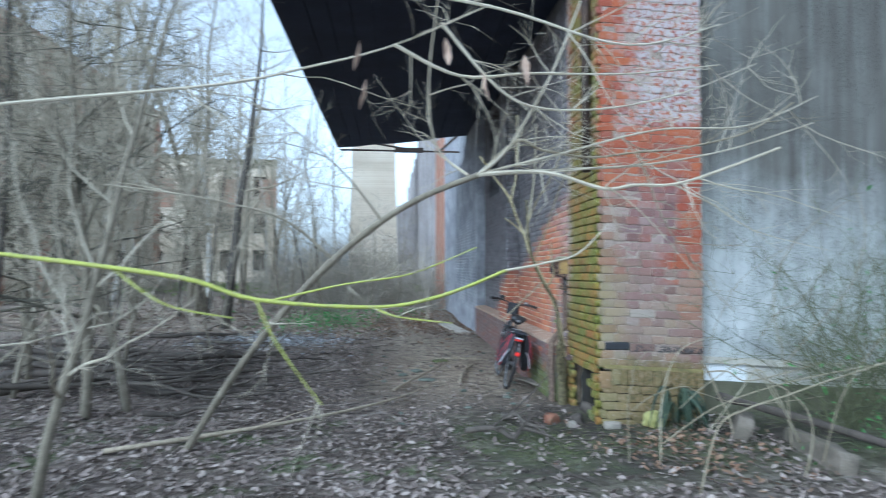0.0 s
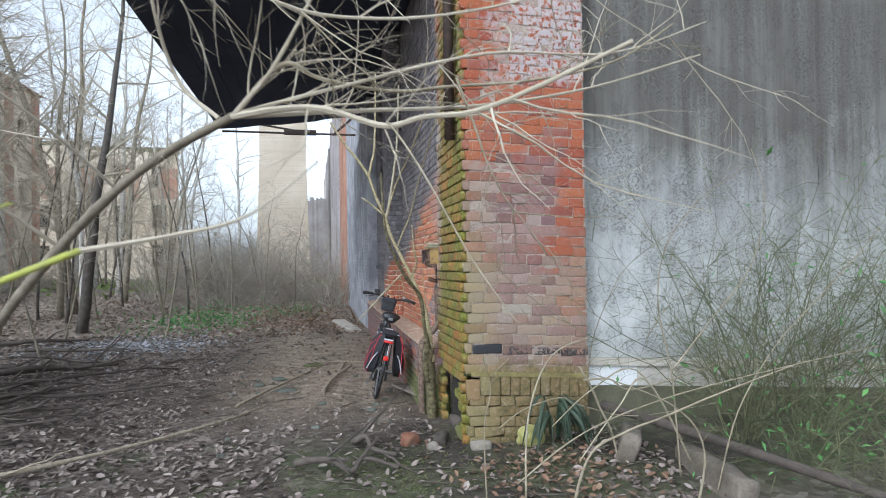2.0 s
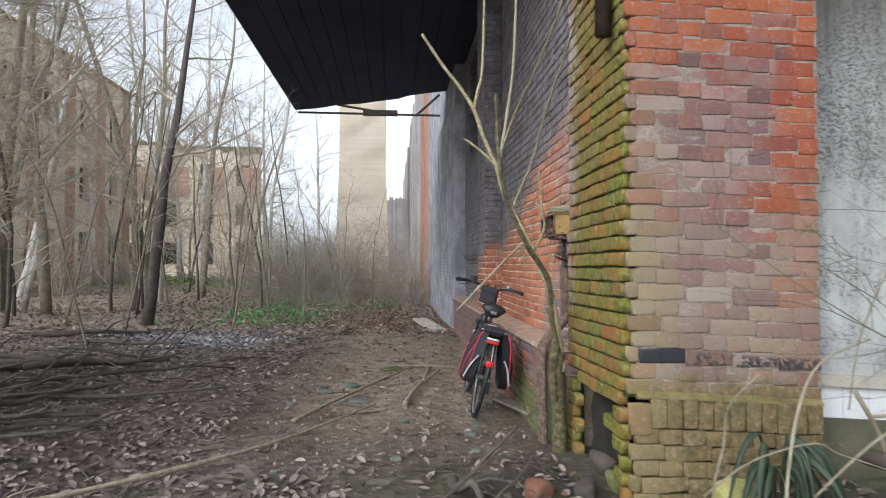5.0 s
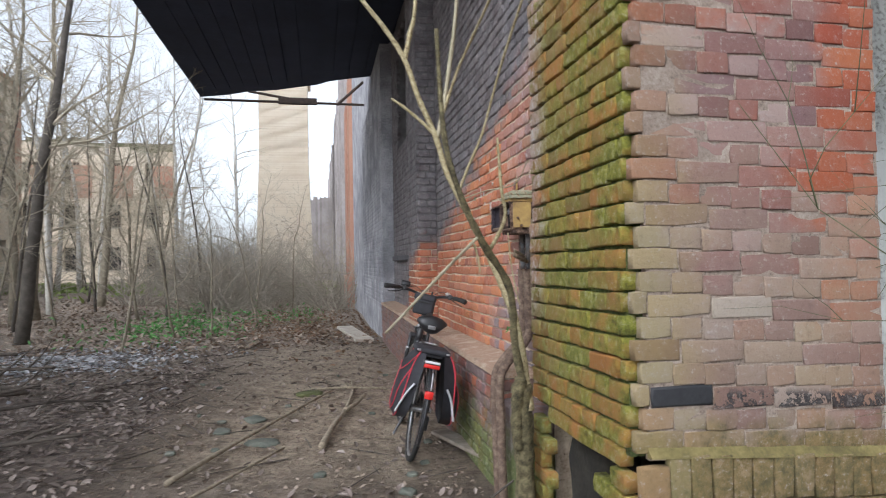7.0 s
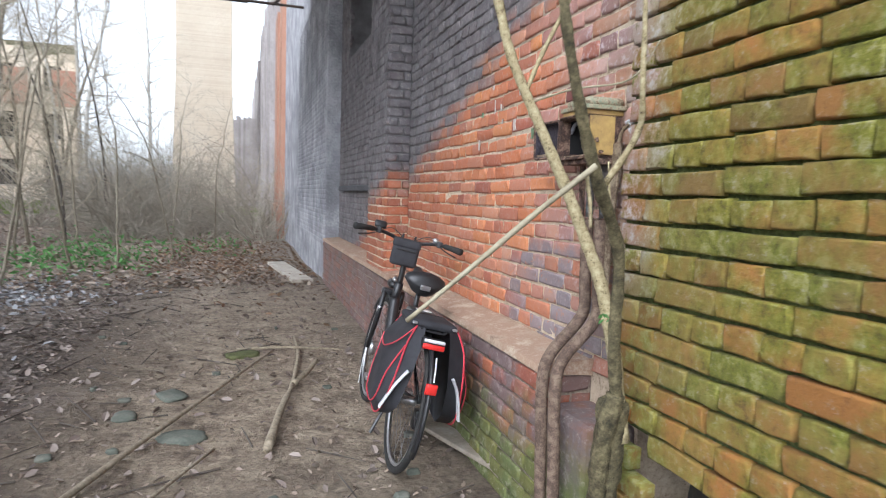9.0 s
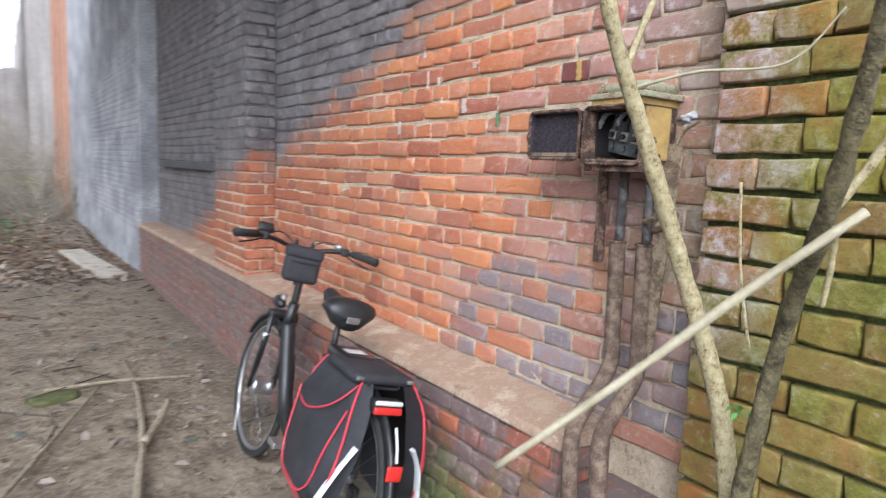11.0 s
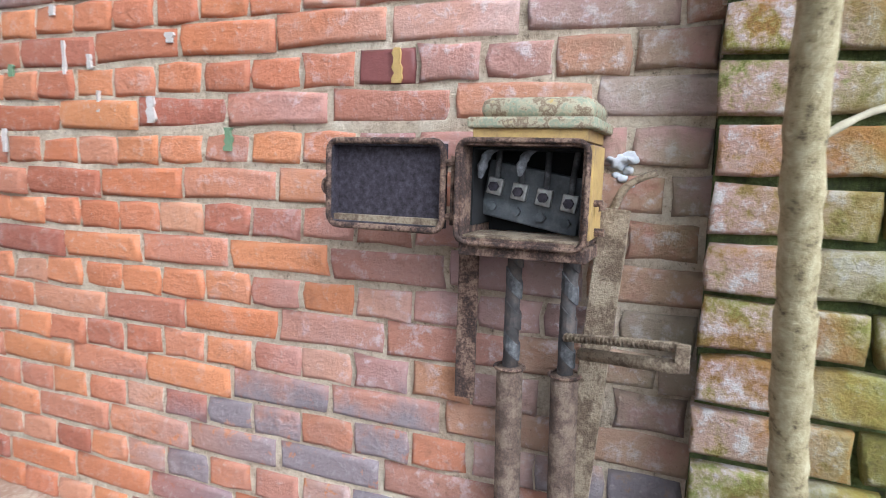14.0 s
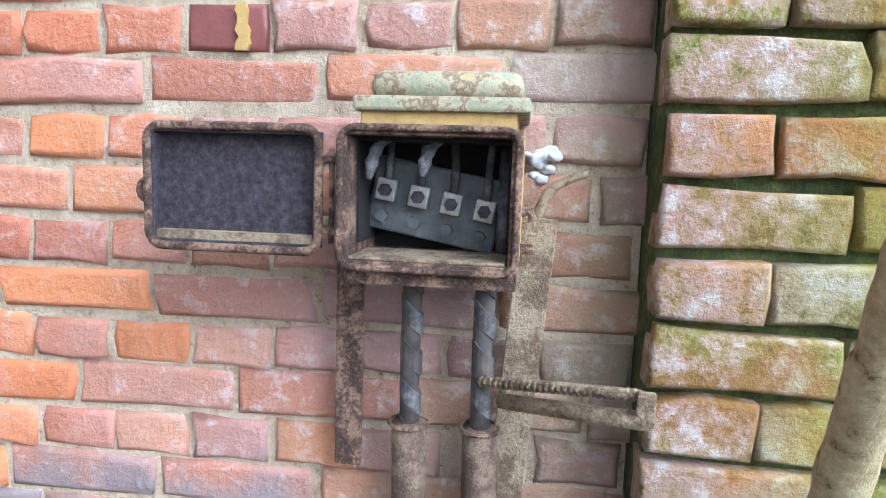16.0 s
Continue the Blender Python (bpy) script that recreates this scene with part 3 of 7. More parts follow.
class Bricklayer:
    """Lays the bricks of one face. Near ones become objects of their own, the rest one mesh."""

    def __init__(self, owner, face, material, depth=0.008, joint=0.010, chamfer=0.006, wear=0.003, tilt=0.6, seed=1, course=COURSE, perp=1.0):
        self.course, self.perp = course, perp
        self.owner, self.face, self.material = owner, face, material
        self.depth, self.joint, self.chamfer, self.wear, self.tilt = depth, joint, chamfer, wear, tilt
        self.r = random.Random(seed)
        self.shapes, self.meshes, self.rest = {}, {}, MB()

    def lay(self, u, v, length, near, rise=0.0, out=0.0):
        key = (round(length, 3), self.r.randrange(9))
        if key not in self.shapes:
            self.shapes[key] = brick_shape(key[0] - self.joint * self.perp, self.course - self.joint, self.depth, self.chamfer, int(key[0] * 1000) * 7 + key[1], wear=self.wear)
        g = self.r.gauss
        m = self.face @ Matrix.Translation((u + self.joint * self.perp / 2 + g(0, 0.0012), v + rise + self.joint / 2 + g(0, 0.0012), out + g(0, 0.002)))
        m = m @ pose(0, 0, 0, g(0, self.tilt), g(0, self.tilt * 0.5), g(0, self.tilt * 0.4))
        if near:
            if key not in self.meshes:
                self.meshes[key] = self.shapes[key].mesh("brick", self.material, True)
            ob = new("brick", self.meshes[key])
            ob.parent = self.owner
            ob.matrix_basis = m
        else:
            s = self.shapes[key]
            self.rest.add(s.v, s.f, m)

    def finish(self, name="far_bricks"):
        if self.rest.v:
            ob = part(name, self.rest, self.material, self.owner, smooth=True)
            ob["kind"] = "stuff"


# the long wall
mb = MB()
mb.box(2.0075, 7.921, -0.3, 2.5, 12.72, 6.5).box(2.0075, 12.72, -0.3, 2.5, 14.6, 3.1).box(2.0075, 12.72, 4.9, 2.5, 14.6, 6.5).box(2.0075, 14.6, -0.3, 2.5, 15.5, 6.5)
mb.box(1.8, 11.308, 0.6, 2.0075, 12.04, 6.5)
wall_west = tagged(part("wall_west", mb, M_MORTAR), "long orange brick wall, coated dark grey higher up", "wall", kind="structure")
# black sheet in place of the shade deep in the window
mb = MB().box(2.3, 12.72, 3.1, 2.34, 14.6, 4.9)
tagged(part("window_1", mb, M_SHADEBLACK), "blind window high in the sooty brick wall, backed with shade black", "window", kind="structure")

# the pier at the corner
mb = MB().box(1.921, 6.885, 1.47, 2.99, 7.919, 7.0).box(1.911, 6.885, 0.55, 2.99, 7.919, 1.47)
wall_pier = tagged(part("wall_pier", mb, M_MOSSMORTAR), "worn brick pier, mossy on one side", "wall", kind="structure")
# near-black that puts the shade of the hollow foot into the colour
M_HOLLOWSHADE = surface("hollow_shade_black", [(0.008, 0.007, 0.005), (0.02, 0.017, 0.012), (0.04, 0.033, 0.024)], 9, 0.95, fine=50, relief=0.01)
part("hollow_back", MB().box(2.32, 6.9, -0.3, 2.99, 7.919, 0.549), M_HOLLOWSHADE, wall_pier, "earth in the washed-out foot, blackened for shade")
mb = MB()
for k in range(40):
    x0, x1 = 1.96 + k * 0.0258, 1.96 + (k + 1) * 0.0258
    mb.box(x0, 6.8312, 0.55 + PITCH * (x0 - 1.92), x1, 6.862, 7.0)
part("mortar_bed", mb, M_FRONTMORTAR, wall_pier)

# the whitewashed end wall beside it
mb = MB().box(3.0, 6.98, -0.4, 12.0, 7.4, 8.0)
wall_south = tagged(part("wall_south", mb, M_WHITE), "rendered wall with flaking whitewash and dark run-off streaks", "wall", kind="structure")
mb = MB().box(2.985, 6.93, 0.7, 3.03, 6.985, 7.0)
part("groove_strip", mb, M_DARKWALL, wall_south)


def slanted(mb, x0, x1, y0, y1, z0, z1, c=0.004):
    """A bar along x that follows the sunken courses."""
    a, b = PITCH * (x0 - 1.92), PITCH * (x1 - 1.92)
    mb.add([(x0, y0, z0 + a), (x1, y0, z0 + b), (x1, y1, z0 + b), (x0, y1, z0 + a), (x0, y0, z1 + a), (x1, y0, z1 + b), (x1, y1, z1 + b), (x0, y1, z1 + a)],
           [(0, 3, 2, 1), (4, 5, 6, 7), (0, 1, 5, 4), (1, 2, 6, 5), (2, 3, 7, 6), (3, 0, 4, 7)])
    return mb


M_TILE = surface("white_glazed_tile", [(0.62, 0.62, 0.60), (0.78, 0.78, 0.77)], 5, 0.25, relief=0)
M_DIRTYTILE = surface("dirty_tile", [(0.30, 0.27, 0.22), (0.46, 0.43, 0.37), (0.58, 0.56, 0.50)], 4, 0.5, relief=0.001)
M_SILL = surface("weathered_sill", [(0.28, 0.25, 0.20), (0.44, 0.40, 0.33), (0.55, 0.52, 0.45)], 4, 0.9)
M_BASE = surface("damp_green_base", [(0.05, 0.05, 0.035), (0.11, 0.105, 0.065), (0.17, 0.15, 0.10)], 2.5, 0.95)
part("sill_band", slanted(MB(), 3.02, 12.0, 6.93, 6.99, 0.655, 0.72), M_SILL, wall_south, "weathered beige sill band")
for k in range(24):
    t = slanted(MB(), 3.06 + k * 0.155, 3.06 + k * 0.155 + 0.152, 6.957, 6.985, 0.475, 0.652)
    part("tile", t, M_TILE if k < 3 else M_DIRTYTILE, wall_south)
part("base_course", slanted(MB(), 3.0, 12.0, 6.95, 6.99, -0.3, 0.472), M_BASE, wall_south, "damp greenish base")

# plinth and ledge of the long wall
mb = MB().box(1.79, 8.25, -0.3, 2.02, 15.3, 0.628)
plinth = tagged(part("plinth", mb, M_PLINTHMORTAR), "low brick plinth with a sandy rendered ledge", "plinth", kind="structure")
mb = MB()
for k in range(60):
    y0, y1 = 8.24 + k * 0.1175, 8.24 + (k + 1) * 0.1175
    w = 0.006 * noise.noise(Vector((y0 * 2.2, 3, 0)))
    w2 = 0.006 * noise.noise(Vector((y1 * 2.2, 3, 0)))
    mb.add([(1.768 + w, y0, 0.62), (1.768 + w2, y1, 0.62), (1.775 + w2, y1, 0.652), (1.775 + w, y0, 0.652), (2.02, y0, 0.672), (2.02, y1, 0.672), (2.02, y0, 0.6), (2.02, y1, 0.6)],
           [(0, 3, 2, 1), (3, 4, 5, 2), (0, 1, 7, 6)] + ([(0, 6, 4, 3)] if k == 0 else []))
part("ledge", mb, M_LEDGE, plinth, "sandy rendered ledge", smooth=False)
mb = MB().bevel(1.80, 7.93, -0.2, 2.02, 8.26, 0.50, 0.03)
part("stub", mb, M_PLINTH, plinth, "broken mossy end of the plinth")

# grey painted stretch, red pier and ruined end further on
mb = MB().box(1.812, 15.3, -0.3, 2.6, 24.4, 7.5)
wall_grey = tagged(part("wall_grey", mb, M_GREYWALL), "grey painted brick wall with scrawled graffiti", "wall", kind="structure")
mb = MB().box(1.70, 24.4, 0.9, 2.6, 25.4, 7.2).box(1.62, 24.3, -0.3, 2.6, 25.5, 0.9).box(1.70, 26.6, 0.9, 2.6, 27.8, 6.8).box(1.62, 26.5, -0.3, 2.6, 27.9, 0.9).box(1.95, 25.4, -0.3, 2.6, 26.6, 7.0)
wall_far = tagged(part("wall_far", mb, M_FARBRICK), "red brick piers of the ruined wing", "wall", kind="structure")
mb = MB()
r = random.Random(4)
for k in range(116):
    y = 27.8 + k * 0.5
    top = 11.4 + 0.9 * noise.noise(Vector((k * 0.21, 0, 3))) + r.uniform(-0.3, 0.3)
    if k % 8 in (3, 4, 5):
        # tall window holes between the piers
        mb.box(2.05, y, -0.3, 2.6, y + 0.5, 2.2).box(2.05, y, 6.6, 2.6, y + 0.5, 7.8).box(2.05, y, 10.6, 2.6, y + 0.5, top)
    else:
        mb.box(2.0 - (0.12 if k % 8 in (0, 7) else 0.0) + r.uniform(-0.02, 0.02), y, -0.3, 2.6, y + 0.5, top)
for k in range(26):
    x = -2.6 + k * 0.18
    mb.box(x, 60.0, -0.3, x + 0.18, 60.6, 7.1 + 0.35 * noise.noise(Vector((k * 0.3, 1, 0))) + r.uniform(-0.15, 0.15))
wall_ruin = tagged(part("wall_ruin", mb, M_RUIN), "ragged grey ruined wall with empty window holes", "wall", kind="structure")

# ---- canopy over the path ----
mb = MB()
outline = [(-1.77, 7.6), (2.0, 7.6), (2.0, 17.2), (1.5, 17.45), (1.0, 17.75), (0.75, 18.05), (0.3, 18.3), (-0.1, 18.55), (-0.7, 18.75), (-1.2, 19.1), (-1.78, 19.32)]
n = len(outline)
mb.v = [(x, y, 5.07) for x, y in outline] + [(x, y, 5.27) for x, y in outline]
mb.f = [tuple(reversed(range(n))), tuple(range(n, 2 * n))] + [(i, (i + 1) % n, n + (i + 1) % n, n + i) for i in range(n)]
canopy = tagged(part("canopy", mb, M_CANOPY), "wide black tarred canopy over the path", "canopy", kind="structure")
for k in range(12):
    x = -1.62 + k * 0.3
    part("board", MB().box(x, 7.7, 5.045, x + 0.285, 17.1 + max(0, (1.6 - x) * 0.45), 5.066), M_CANOPY, canopy)
M_IRON = surface("rusty_black_iron", [(0.018, 0.014, 0.012), (0.045, 0.03, 0.022), (0.09, 0.05, 0.03)], 12, 0.75, 0.3, fine=80, relief=0.002)
part("tie_bar", MB().tube([(-1.7, 19.25, 5.0), (0.2, 19.2, 4.98), (1.82, 19.2, 4.97)], 0.028, 6), M_IRON, canopy, "rusty iron tie bar")
part("tie_plate", MB().bevel(-0.1, 19.12, 4.93, 0.75, 19.22, 5.07, 0.01), M_IRON, canopy)
part("strut", MB().tube([(-0.75, 19.2, 5.2), (0.5, 19.2, 5.0)], 0.03, 6), M_IRON, canopy)
part("bracket", MB().tube([(1.2, 19.2, 4.95), (1.8, 19.2, 5.5)], 0.035, 6), M_IRON, canopy)

# ---- far buildings ----
mb = MB().box(-3.3, 50, -0.3, 0.05, 53.2, 14.5)
mb.add([(-3.6, 49.8, -0.3), (0.35, 49.8, -0.3), (0.05, 49.98, 9), (-3.3, 49.98, 9), (-3.6, 53, -0.3), (0.35, 53, -0.3), (0.05, 53, 9), (-3.3, 53, 9)], [(0, 1, 2, 3), (1, 5, 6, 2), (4, 0, 3, 7)])
tower = thing("brick_tower", "pale yellow brick tower standing behind bushes", "tower")
part("shaft", mb, M_TOWER, tower)
part("cap", MB().box(-3.5, 49.8, 14.5, 0.25, 53.4, 15.0), M_TOWER, tower)
bl = MB()
for k in range(190):
    v = 0.1 + k * 0.0758
    wv = 0.3 * max(0, 1 - v / 9)
    bl.box(-3.3 - wv, 49.955 - wv * 0.6, v, 0.05 + wv, 50.0, v + 0.05)
part("brick_banding", bl, M_TOWER, tower)["kind"] = "stuff"


def facade(owner, m, width, height, cols, rows_, material, sill, wide=1.1, tall=1.7, y0=1.2):
    """A house front with real openings: local x along, y up, z out; the openings go in 0.35 m."""
    xs, ys = [0.0], [0.0]
    step = width / cols
    for i in range(cols):
        c = (i + 0.5) * step
        xs += [c - wide / 2, c + wide / 2]
    xs.append(width)
    rstep = (height - y0) / rows_
    for j_ in range(rows_):
        ys += [y0 + j_ * rstep, y0 + j_ * rstep + tall]
    ys.append(height)
    wall = MB()
    for i in range(len(xs) - 1):
        for j_ in range(len(ys) - 1):
            if i % 2 == 1 and j_ % 2 == 1:
                continue
            wall.box(xs[i], ys[j_], -0.35, xs[i + 1], ys[j_ + 1], 0, m)
    w = part("front_wall", wall, material, owner)
    w["kind"] = "stuff"
    for i in range(1, len(xs) - 1, 2):
        for j_ in range(1, len(ys) - 1, 2):
            # each opening is closed by a black sheet as its unlit inside
            p = part("window", MB().box(xs[i], ys[j_], -0.37, xs[i + 1], ys[j_ + 1], -0.35, m), M_SHADEBLACK, owner, "glassless window backed with a shade-black sheet")
            part("sill", MB().box(xs[i] - 0.08, ys[j_] - 0.1, -0.1, xs[i + 1] + 0.08, ys[j_] - 0.005, 0.06, m), sill, p)
    return w


house = thing("derelict_factory", "derelict brick factory with dark window holes behind trees", "building")
facade(house, pose(-15.5, 26.0, 0, 90, 0, 90), 17.0, 11.5, 5, 3, M_FARRENDER, M_SILL)
for k in range(6):
    part("brick_pilaster", MB().box(-15.5, 26.0 + k * 3.3, -0.2, -15.28, 26.55 + k * 3.3, 11.5), M_FARBRICK, house, "orange brick pilaster")
for y in (25.65, 43.0):
    part("side_wall", MB().box(-26, y, -0.3, -15.5, y + 0.35, 11.5), M_FARBRICK, house)
part("roof", MB().add([(-26, 25.3, 11.5), (-15.1, 25.3, 11.5), (-15.1, 43.6, 11.5), (-26, 43.6, 11.5), (-20.5, 25.3, 14.0), (-20.5, 43.6, 14.0)], [(1, 2, 5, 4), (0, 4, 5, 3), (0, 1, 4), (2, 3, 5), (0, 3, 2, 1)]), M_FARBRICK, house)
ruin = thing("factory_ruin", "crumbling brick factory block with moss on its parapet", "building")
facade(ruin, pose(-24.0, 55.0, 0, 90, 0, 0), 14.0, 10.6, 5, 3, M_FARRENDER, M_SILL)
M_MOSSROOF = surface("mossy_parapet", [(0.06, 0.07, 0.03), (0.12, 0.12, 0.06), (0.2, 0.17, 0.12)], 1, 0.95)
mb = MB()
r = random.Random(9)
for k in range(28):
    x = -24 + k * 0.5
    mb.box(x, 54.95, 10.6, x + 0.5, 55.6, 11.2 + r.uniform(-0.2, 0.3) - (0.05 * k if k > 14 else 0.35))
part("parapet", mb, M_MOSSROOF, ruin, "mossy broken parapet")
for k in range(5):
    part("red_patch", MB().box(-22.6 + k * 2.8, 54.93, 6.5, -21.2 + k * 2.8, 54.99, 8.9), M_FARBRICK, ruin)


# ---- trees and shrubs ----
def grow(rng, mb, p, d, length, r0, sides, wob, up, n=6):
    """One limb from p along d. Returns its points, directions and radii."""
    pts, rad = [p.copy()], [r0]
    d = d.normalized()
    for k in range(n):
        d = (d + Vector((rng.gauss(0, wob), rng.gauss(0, wob), rng.gauss(0, wob) + up))).normalized()
        p = p + d * length / n
        pts.append(p.copy())
        rad.append(r0 * (1 - 0.8 * (k + 1) / n))
    mb.tube(pts, rad, sides)
    return pts, rad


def off_axis(rng, d, angle):
    """A direction that leaves d by about that many degrees."""
    side = d.orthogonal().normalized()
    side.rotate(Matrix.Rotation(rng.uniform(0, 2 * math.pi), 3, d))
    a = radians(angle)
    return (d * math.cos(a) + side * math.sin(a)).normalized()


def tree(name, label, height, r0, bark, seed, lean=(0, 0), boughs=16, start=0.3, reach=0.33, twigs=5, fine=4, up=0.05, wob=0.05, drop=0.0, twig=None):
    rng = random.Random(seed)
    th = thing(name, label, "tree", group="bare trees of the wood")
    trunk, crown = MB(), MB()
    d = Vector((lean[0], lean[1], 1)).normalized()
    pts, rad = grow(rng, trunk, Vector((0, 0, -0.1)), d, height, r0, 8, wob, 0.03, 12)
    for k in range(boughs):
        f = start + (1 - start) * (k + rng.random()) / boughs
        i = min(int(f * 12), 11)
        p = pts[i].lerp(pts[i + 1], f * 12 - i)
        d2 = off_axis(rng, (pts[i + 1] - pts[i]).normalized(), rng.uniform(40, 75))
        bp, br = grow(rng, crown, p, d2, height * reach * (1.1 - f * 0.75) * rng.uniform(0.7, 1.2), max(rad[i] * 0.4, 0.006), 5, 0.13, up - drop)
        for q in range(twigs):
            j = rng.randrange(1, 6)
            d3 = off_axis(rng, (bp[j + 1] - bp[j]).normalized() if j < 6 else d2, rng.uniform(25, 60))
            tp, tr = grow(rng, crown, bp[j], d3, height * reach * 0.42 * rng.uniform(0.5, 1.1), max(br[j] * 0.5, 0.004), 3, 0.16, up - drop, 5)
            for s in range(fine):
                j2 = rng.randrange(1, 5)
                grow(rng, crown, tp[j2], off_axis(rng, (tp[j2 + 1] - tp[j2]).normalized(), rng.uniform(25, 60)), height * reach * 0.17 * rng.uniform(0.5, 1.2), max(tr[j2] * 0.6, 0.003), 3, 0.18, up - drop, 3)
    part("trunk", trunk, bark, th, smooth=True)
    part("crown", crown, twig or M_TWIG, th, "bare thin branches")
    return th


def shrub(name, label, stems, height, spread, seed, arch=-0.05, r0=0.008, twigs=5, material=None, wob=0.12, split=False):
    """split: every stem is a part of its own."""
    rng = random.Random(seed)
    th = thing(name, label, "shrub", group="bare undergrowth")
    mb = MB()
    for k in range(stems):
        if split and k:
            part("cane", mb, material or M_TWIG, th)
            mb = MB()
        a = rng.uniform(0, 2 * math.pi)
        s = rng.uniform(0.1, 1) * spread
        p = Vector((math.cos(a) * spread * 0.25 * rng.random(), math.sin(a) * spread * 0.25 * rng.random(), -0.05))
        d = Vector((math.cos(a) * s, math.sin(a) * s, 1))
        pts, rad = grow(rng, mb, p, d, height * rng.uniform(0.6, 1.15), r0 * rng.uniform(0.6, 1.2), 4, wob, arch, 8)
        for q in range(twigs):
            j = rng.randrange(2, 8)
            tp, tr = grow(rng, mb, pts[j], off_axis(rng, (pts[j + 1] - pts[j]).normalized(), rng.uniform(25, 65)), height * 0.3 * rng.uniform(0.5, 1.2), max(rad[j] * 0.6, 0.0022), 3, wob * 1.4, arch * 0.5, 5)
            for s2 in range(2):
                j2 = rng.randrange(1, 5)
                grow(rng, mb, tp[j2], off_axis(rng, (tp[j2 + 1] - tp[j2]).normalized(), rng.uniform(25, 60)), height * 0.13 * rng.uniform(0.5, 1.2), max(tr[j2] * 0.6, 0.0018), 3, 0.15, 0, 3)
    if split:
        part("cane", mb, material or M_TWIG, th)
    else:
        part("stem_tangle", mb, material or M_TWIG, th)["kind"] = "stuff"
    return th


def put(th, x, y, rz=0.0, s=1.0, tilt=(0, 0), first=False):
    m = pose(x, y, ground_z(x, y), tilt[0], tilt[1], rz) @ Matrix.Scale(s, 4)
    if first:
        th.matrix_basis = m
        return th
    return copy_thing(th, m)


# the dark leaning trunk at the clearing's edge and its neighbours
lt = tree("leaning_tree", "slender dark trunk leaning at the edge of the clearing", 9.0, 0.13, M_DARKBARK, 11, (0.20, 0.0), 14, 0.35, 0.3)
put(lt, -4.36, 16.86, first=True)
birches = [tree("birch_tree", "tall bare birch with patchy white bark", 14.0, 0.13, M_BIRCH, 21, (0.03, 0), 20, 0.3, 0.22, 5, 3, 0.03),
           tree("birch_tree", "tall bare birch with patchy white bark", 12.0, 0.10, M_BIRCH, 22, (-0.06, 0), 18, 0.25, 0.24, 5, 3, 0.02, drop=0.05)]
brown = [tree("bare_tree", "bare grey-brown deciduous tree in winter", 12.0, 0.12, M_BARK, 31, (0.05, 0.02), 24, 0.15, 0.32, 7, 5),
         tree("bare_tree", "bare grey-brown deciduous tree in winter", 9.0, 0.07, M_BARK, 32, (-0.1, 0.02), 22, 0.12, 0.32, 6, 5, 0.08),
         tree("bare_tree", "bare grey-brown deciduous tree in winter", 7.0, 0.045, M_DARKBARK, 33, (0.1, 0.0), 18, 0.1, 0.34, 6, 5, 0.1)]
spots = random.Random(77)
put(birches[0], -11.8, 25.7, 40, 1.0, (0, 9), first=True)
put(birches[1], -7.0, 25.0, 10, first=True)
put(brown[0], -9.0, 19.6, 0, first=True)
put(brown[1], -12.4, 27.0, 0, first=True)
put(brown[2], -3.3, 27.5, 0, first=True)
for x, y, k, rz, s in ((-8.7, 19.2, 0, 80, 0.9), (-12.4, 40.0, 0, 10, 1.0), (-8.2, 33.0, 0, 10, 1.05), (-5.6, 36.0, 1, 200, 1.1), (-11.0, 39.0, 1, 30, 1.2), (-14.0, 36.0, 0, 120, 1.1), (-6.9, 42.0, 0, 200, 1.0), (-9.0, 46.0, 1, 300, 1.2), (-4.2, 45.0, 0, 44, 1.0)):
    put(birches[k], x, y, rz, s)
put(birches[1], -8.4, 19.8, 0, 0.9, (0, 13))
for k in range(34):
    x, y = spots.uniform(-22, -2.6), spots.uniform(18, 48)
    if x > -4.6 - 0.03 * y and y < 30:
        x -= 3.2
    put(brown[spots.randrange(3)], x, y, spots.uniform(0, 360), spots.uniform(0.75, 1.2), (spots.gauss(0, 3), spots.gauss(0, 3)))
for x, y, k, s in ((-6.3, 9.5, 1, 0.8), (-7.6, 12.0, 0, 0.9), (-5.9, 13.2, 2, 1.0), (-8.8, 15.2, 1, 1.0), (-6.6, 16.0, 2, 1.1), (-10.5, 13.5, 0, 0.9), (-11.5, 17.5, 1, 1.0), (-5.4, 19.0, 2, 0.9), (-3.0, 21.5, 2, 0.8), (-6.5, 22.3, 2, 1.0), (-8.0, 8.0, 0, 0.8), (-4.9, 7.4, 2, 0.8)):
    put(brown[k], x, y, spots.uniform(0, 360), s, (spots.gauss(0, 4), spots.gauss(0, 4)))
bush = [shrub("thicket", "tangled leafless grey-brown thicket", 34, 2.2, 1.3, 41, -0.05, 0.012, 7, M_THICKET, 0.24),
        shrub("thicket", "tangled leafless grey-brown thicket", 30, 1.5, 1.7, 42, -0.09, 0.009, 7, M_THICKET, 0.26)]
put(bush[0], 0.2, 26.5, 0, 1.2, first=True)
put(bush[1], -2.2, 25.5, 0, 1.2, first=True)
for k in range(44):
    x, y = (spots.uniform(-4.5, 1.5), spots.uniform(22.5, 36)) if k < 24 else (spots.uniform(-20, -2), spots.uniform(25, 48))
    put(bush[k % 2], x, y, spots.uniform(0, 360), spots.uniform(0.6, 1.7) if x < 0 else spots.uniform(1.1, 1.9))

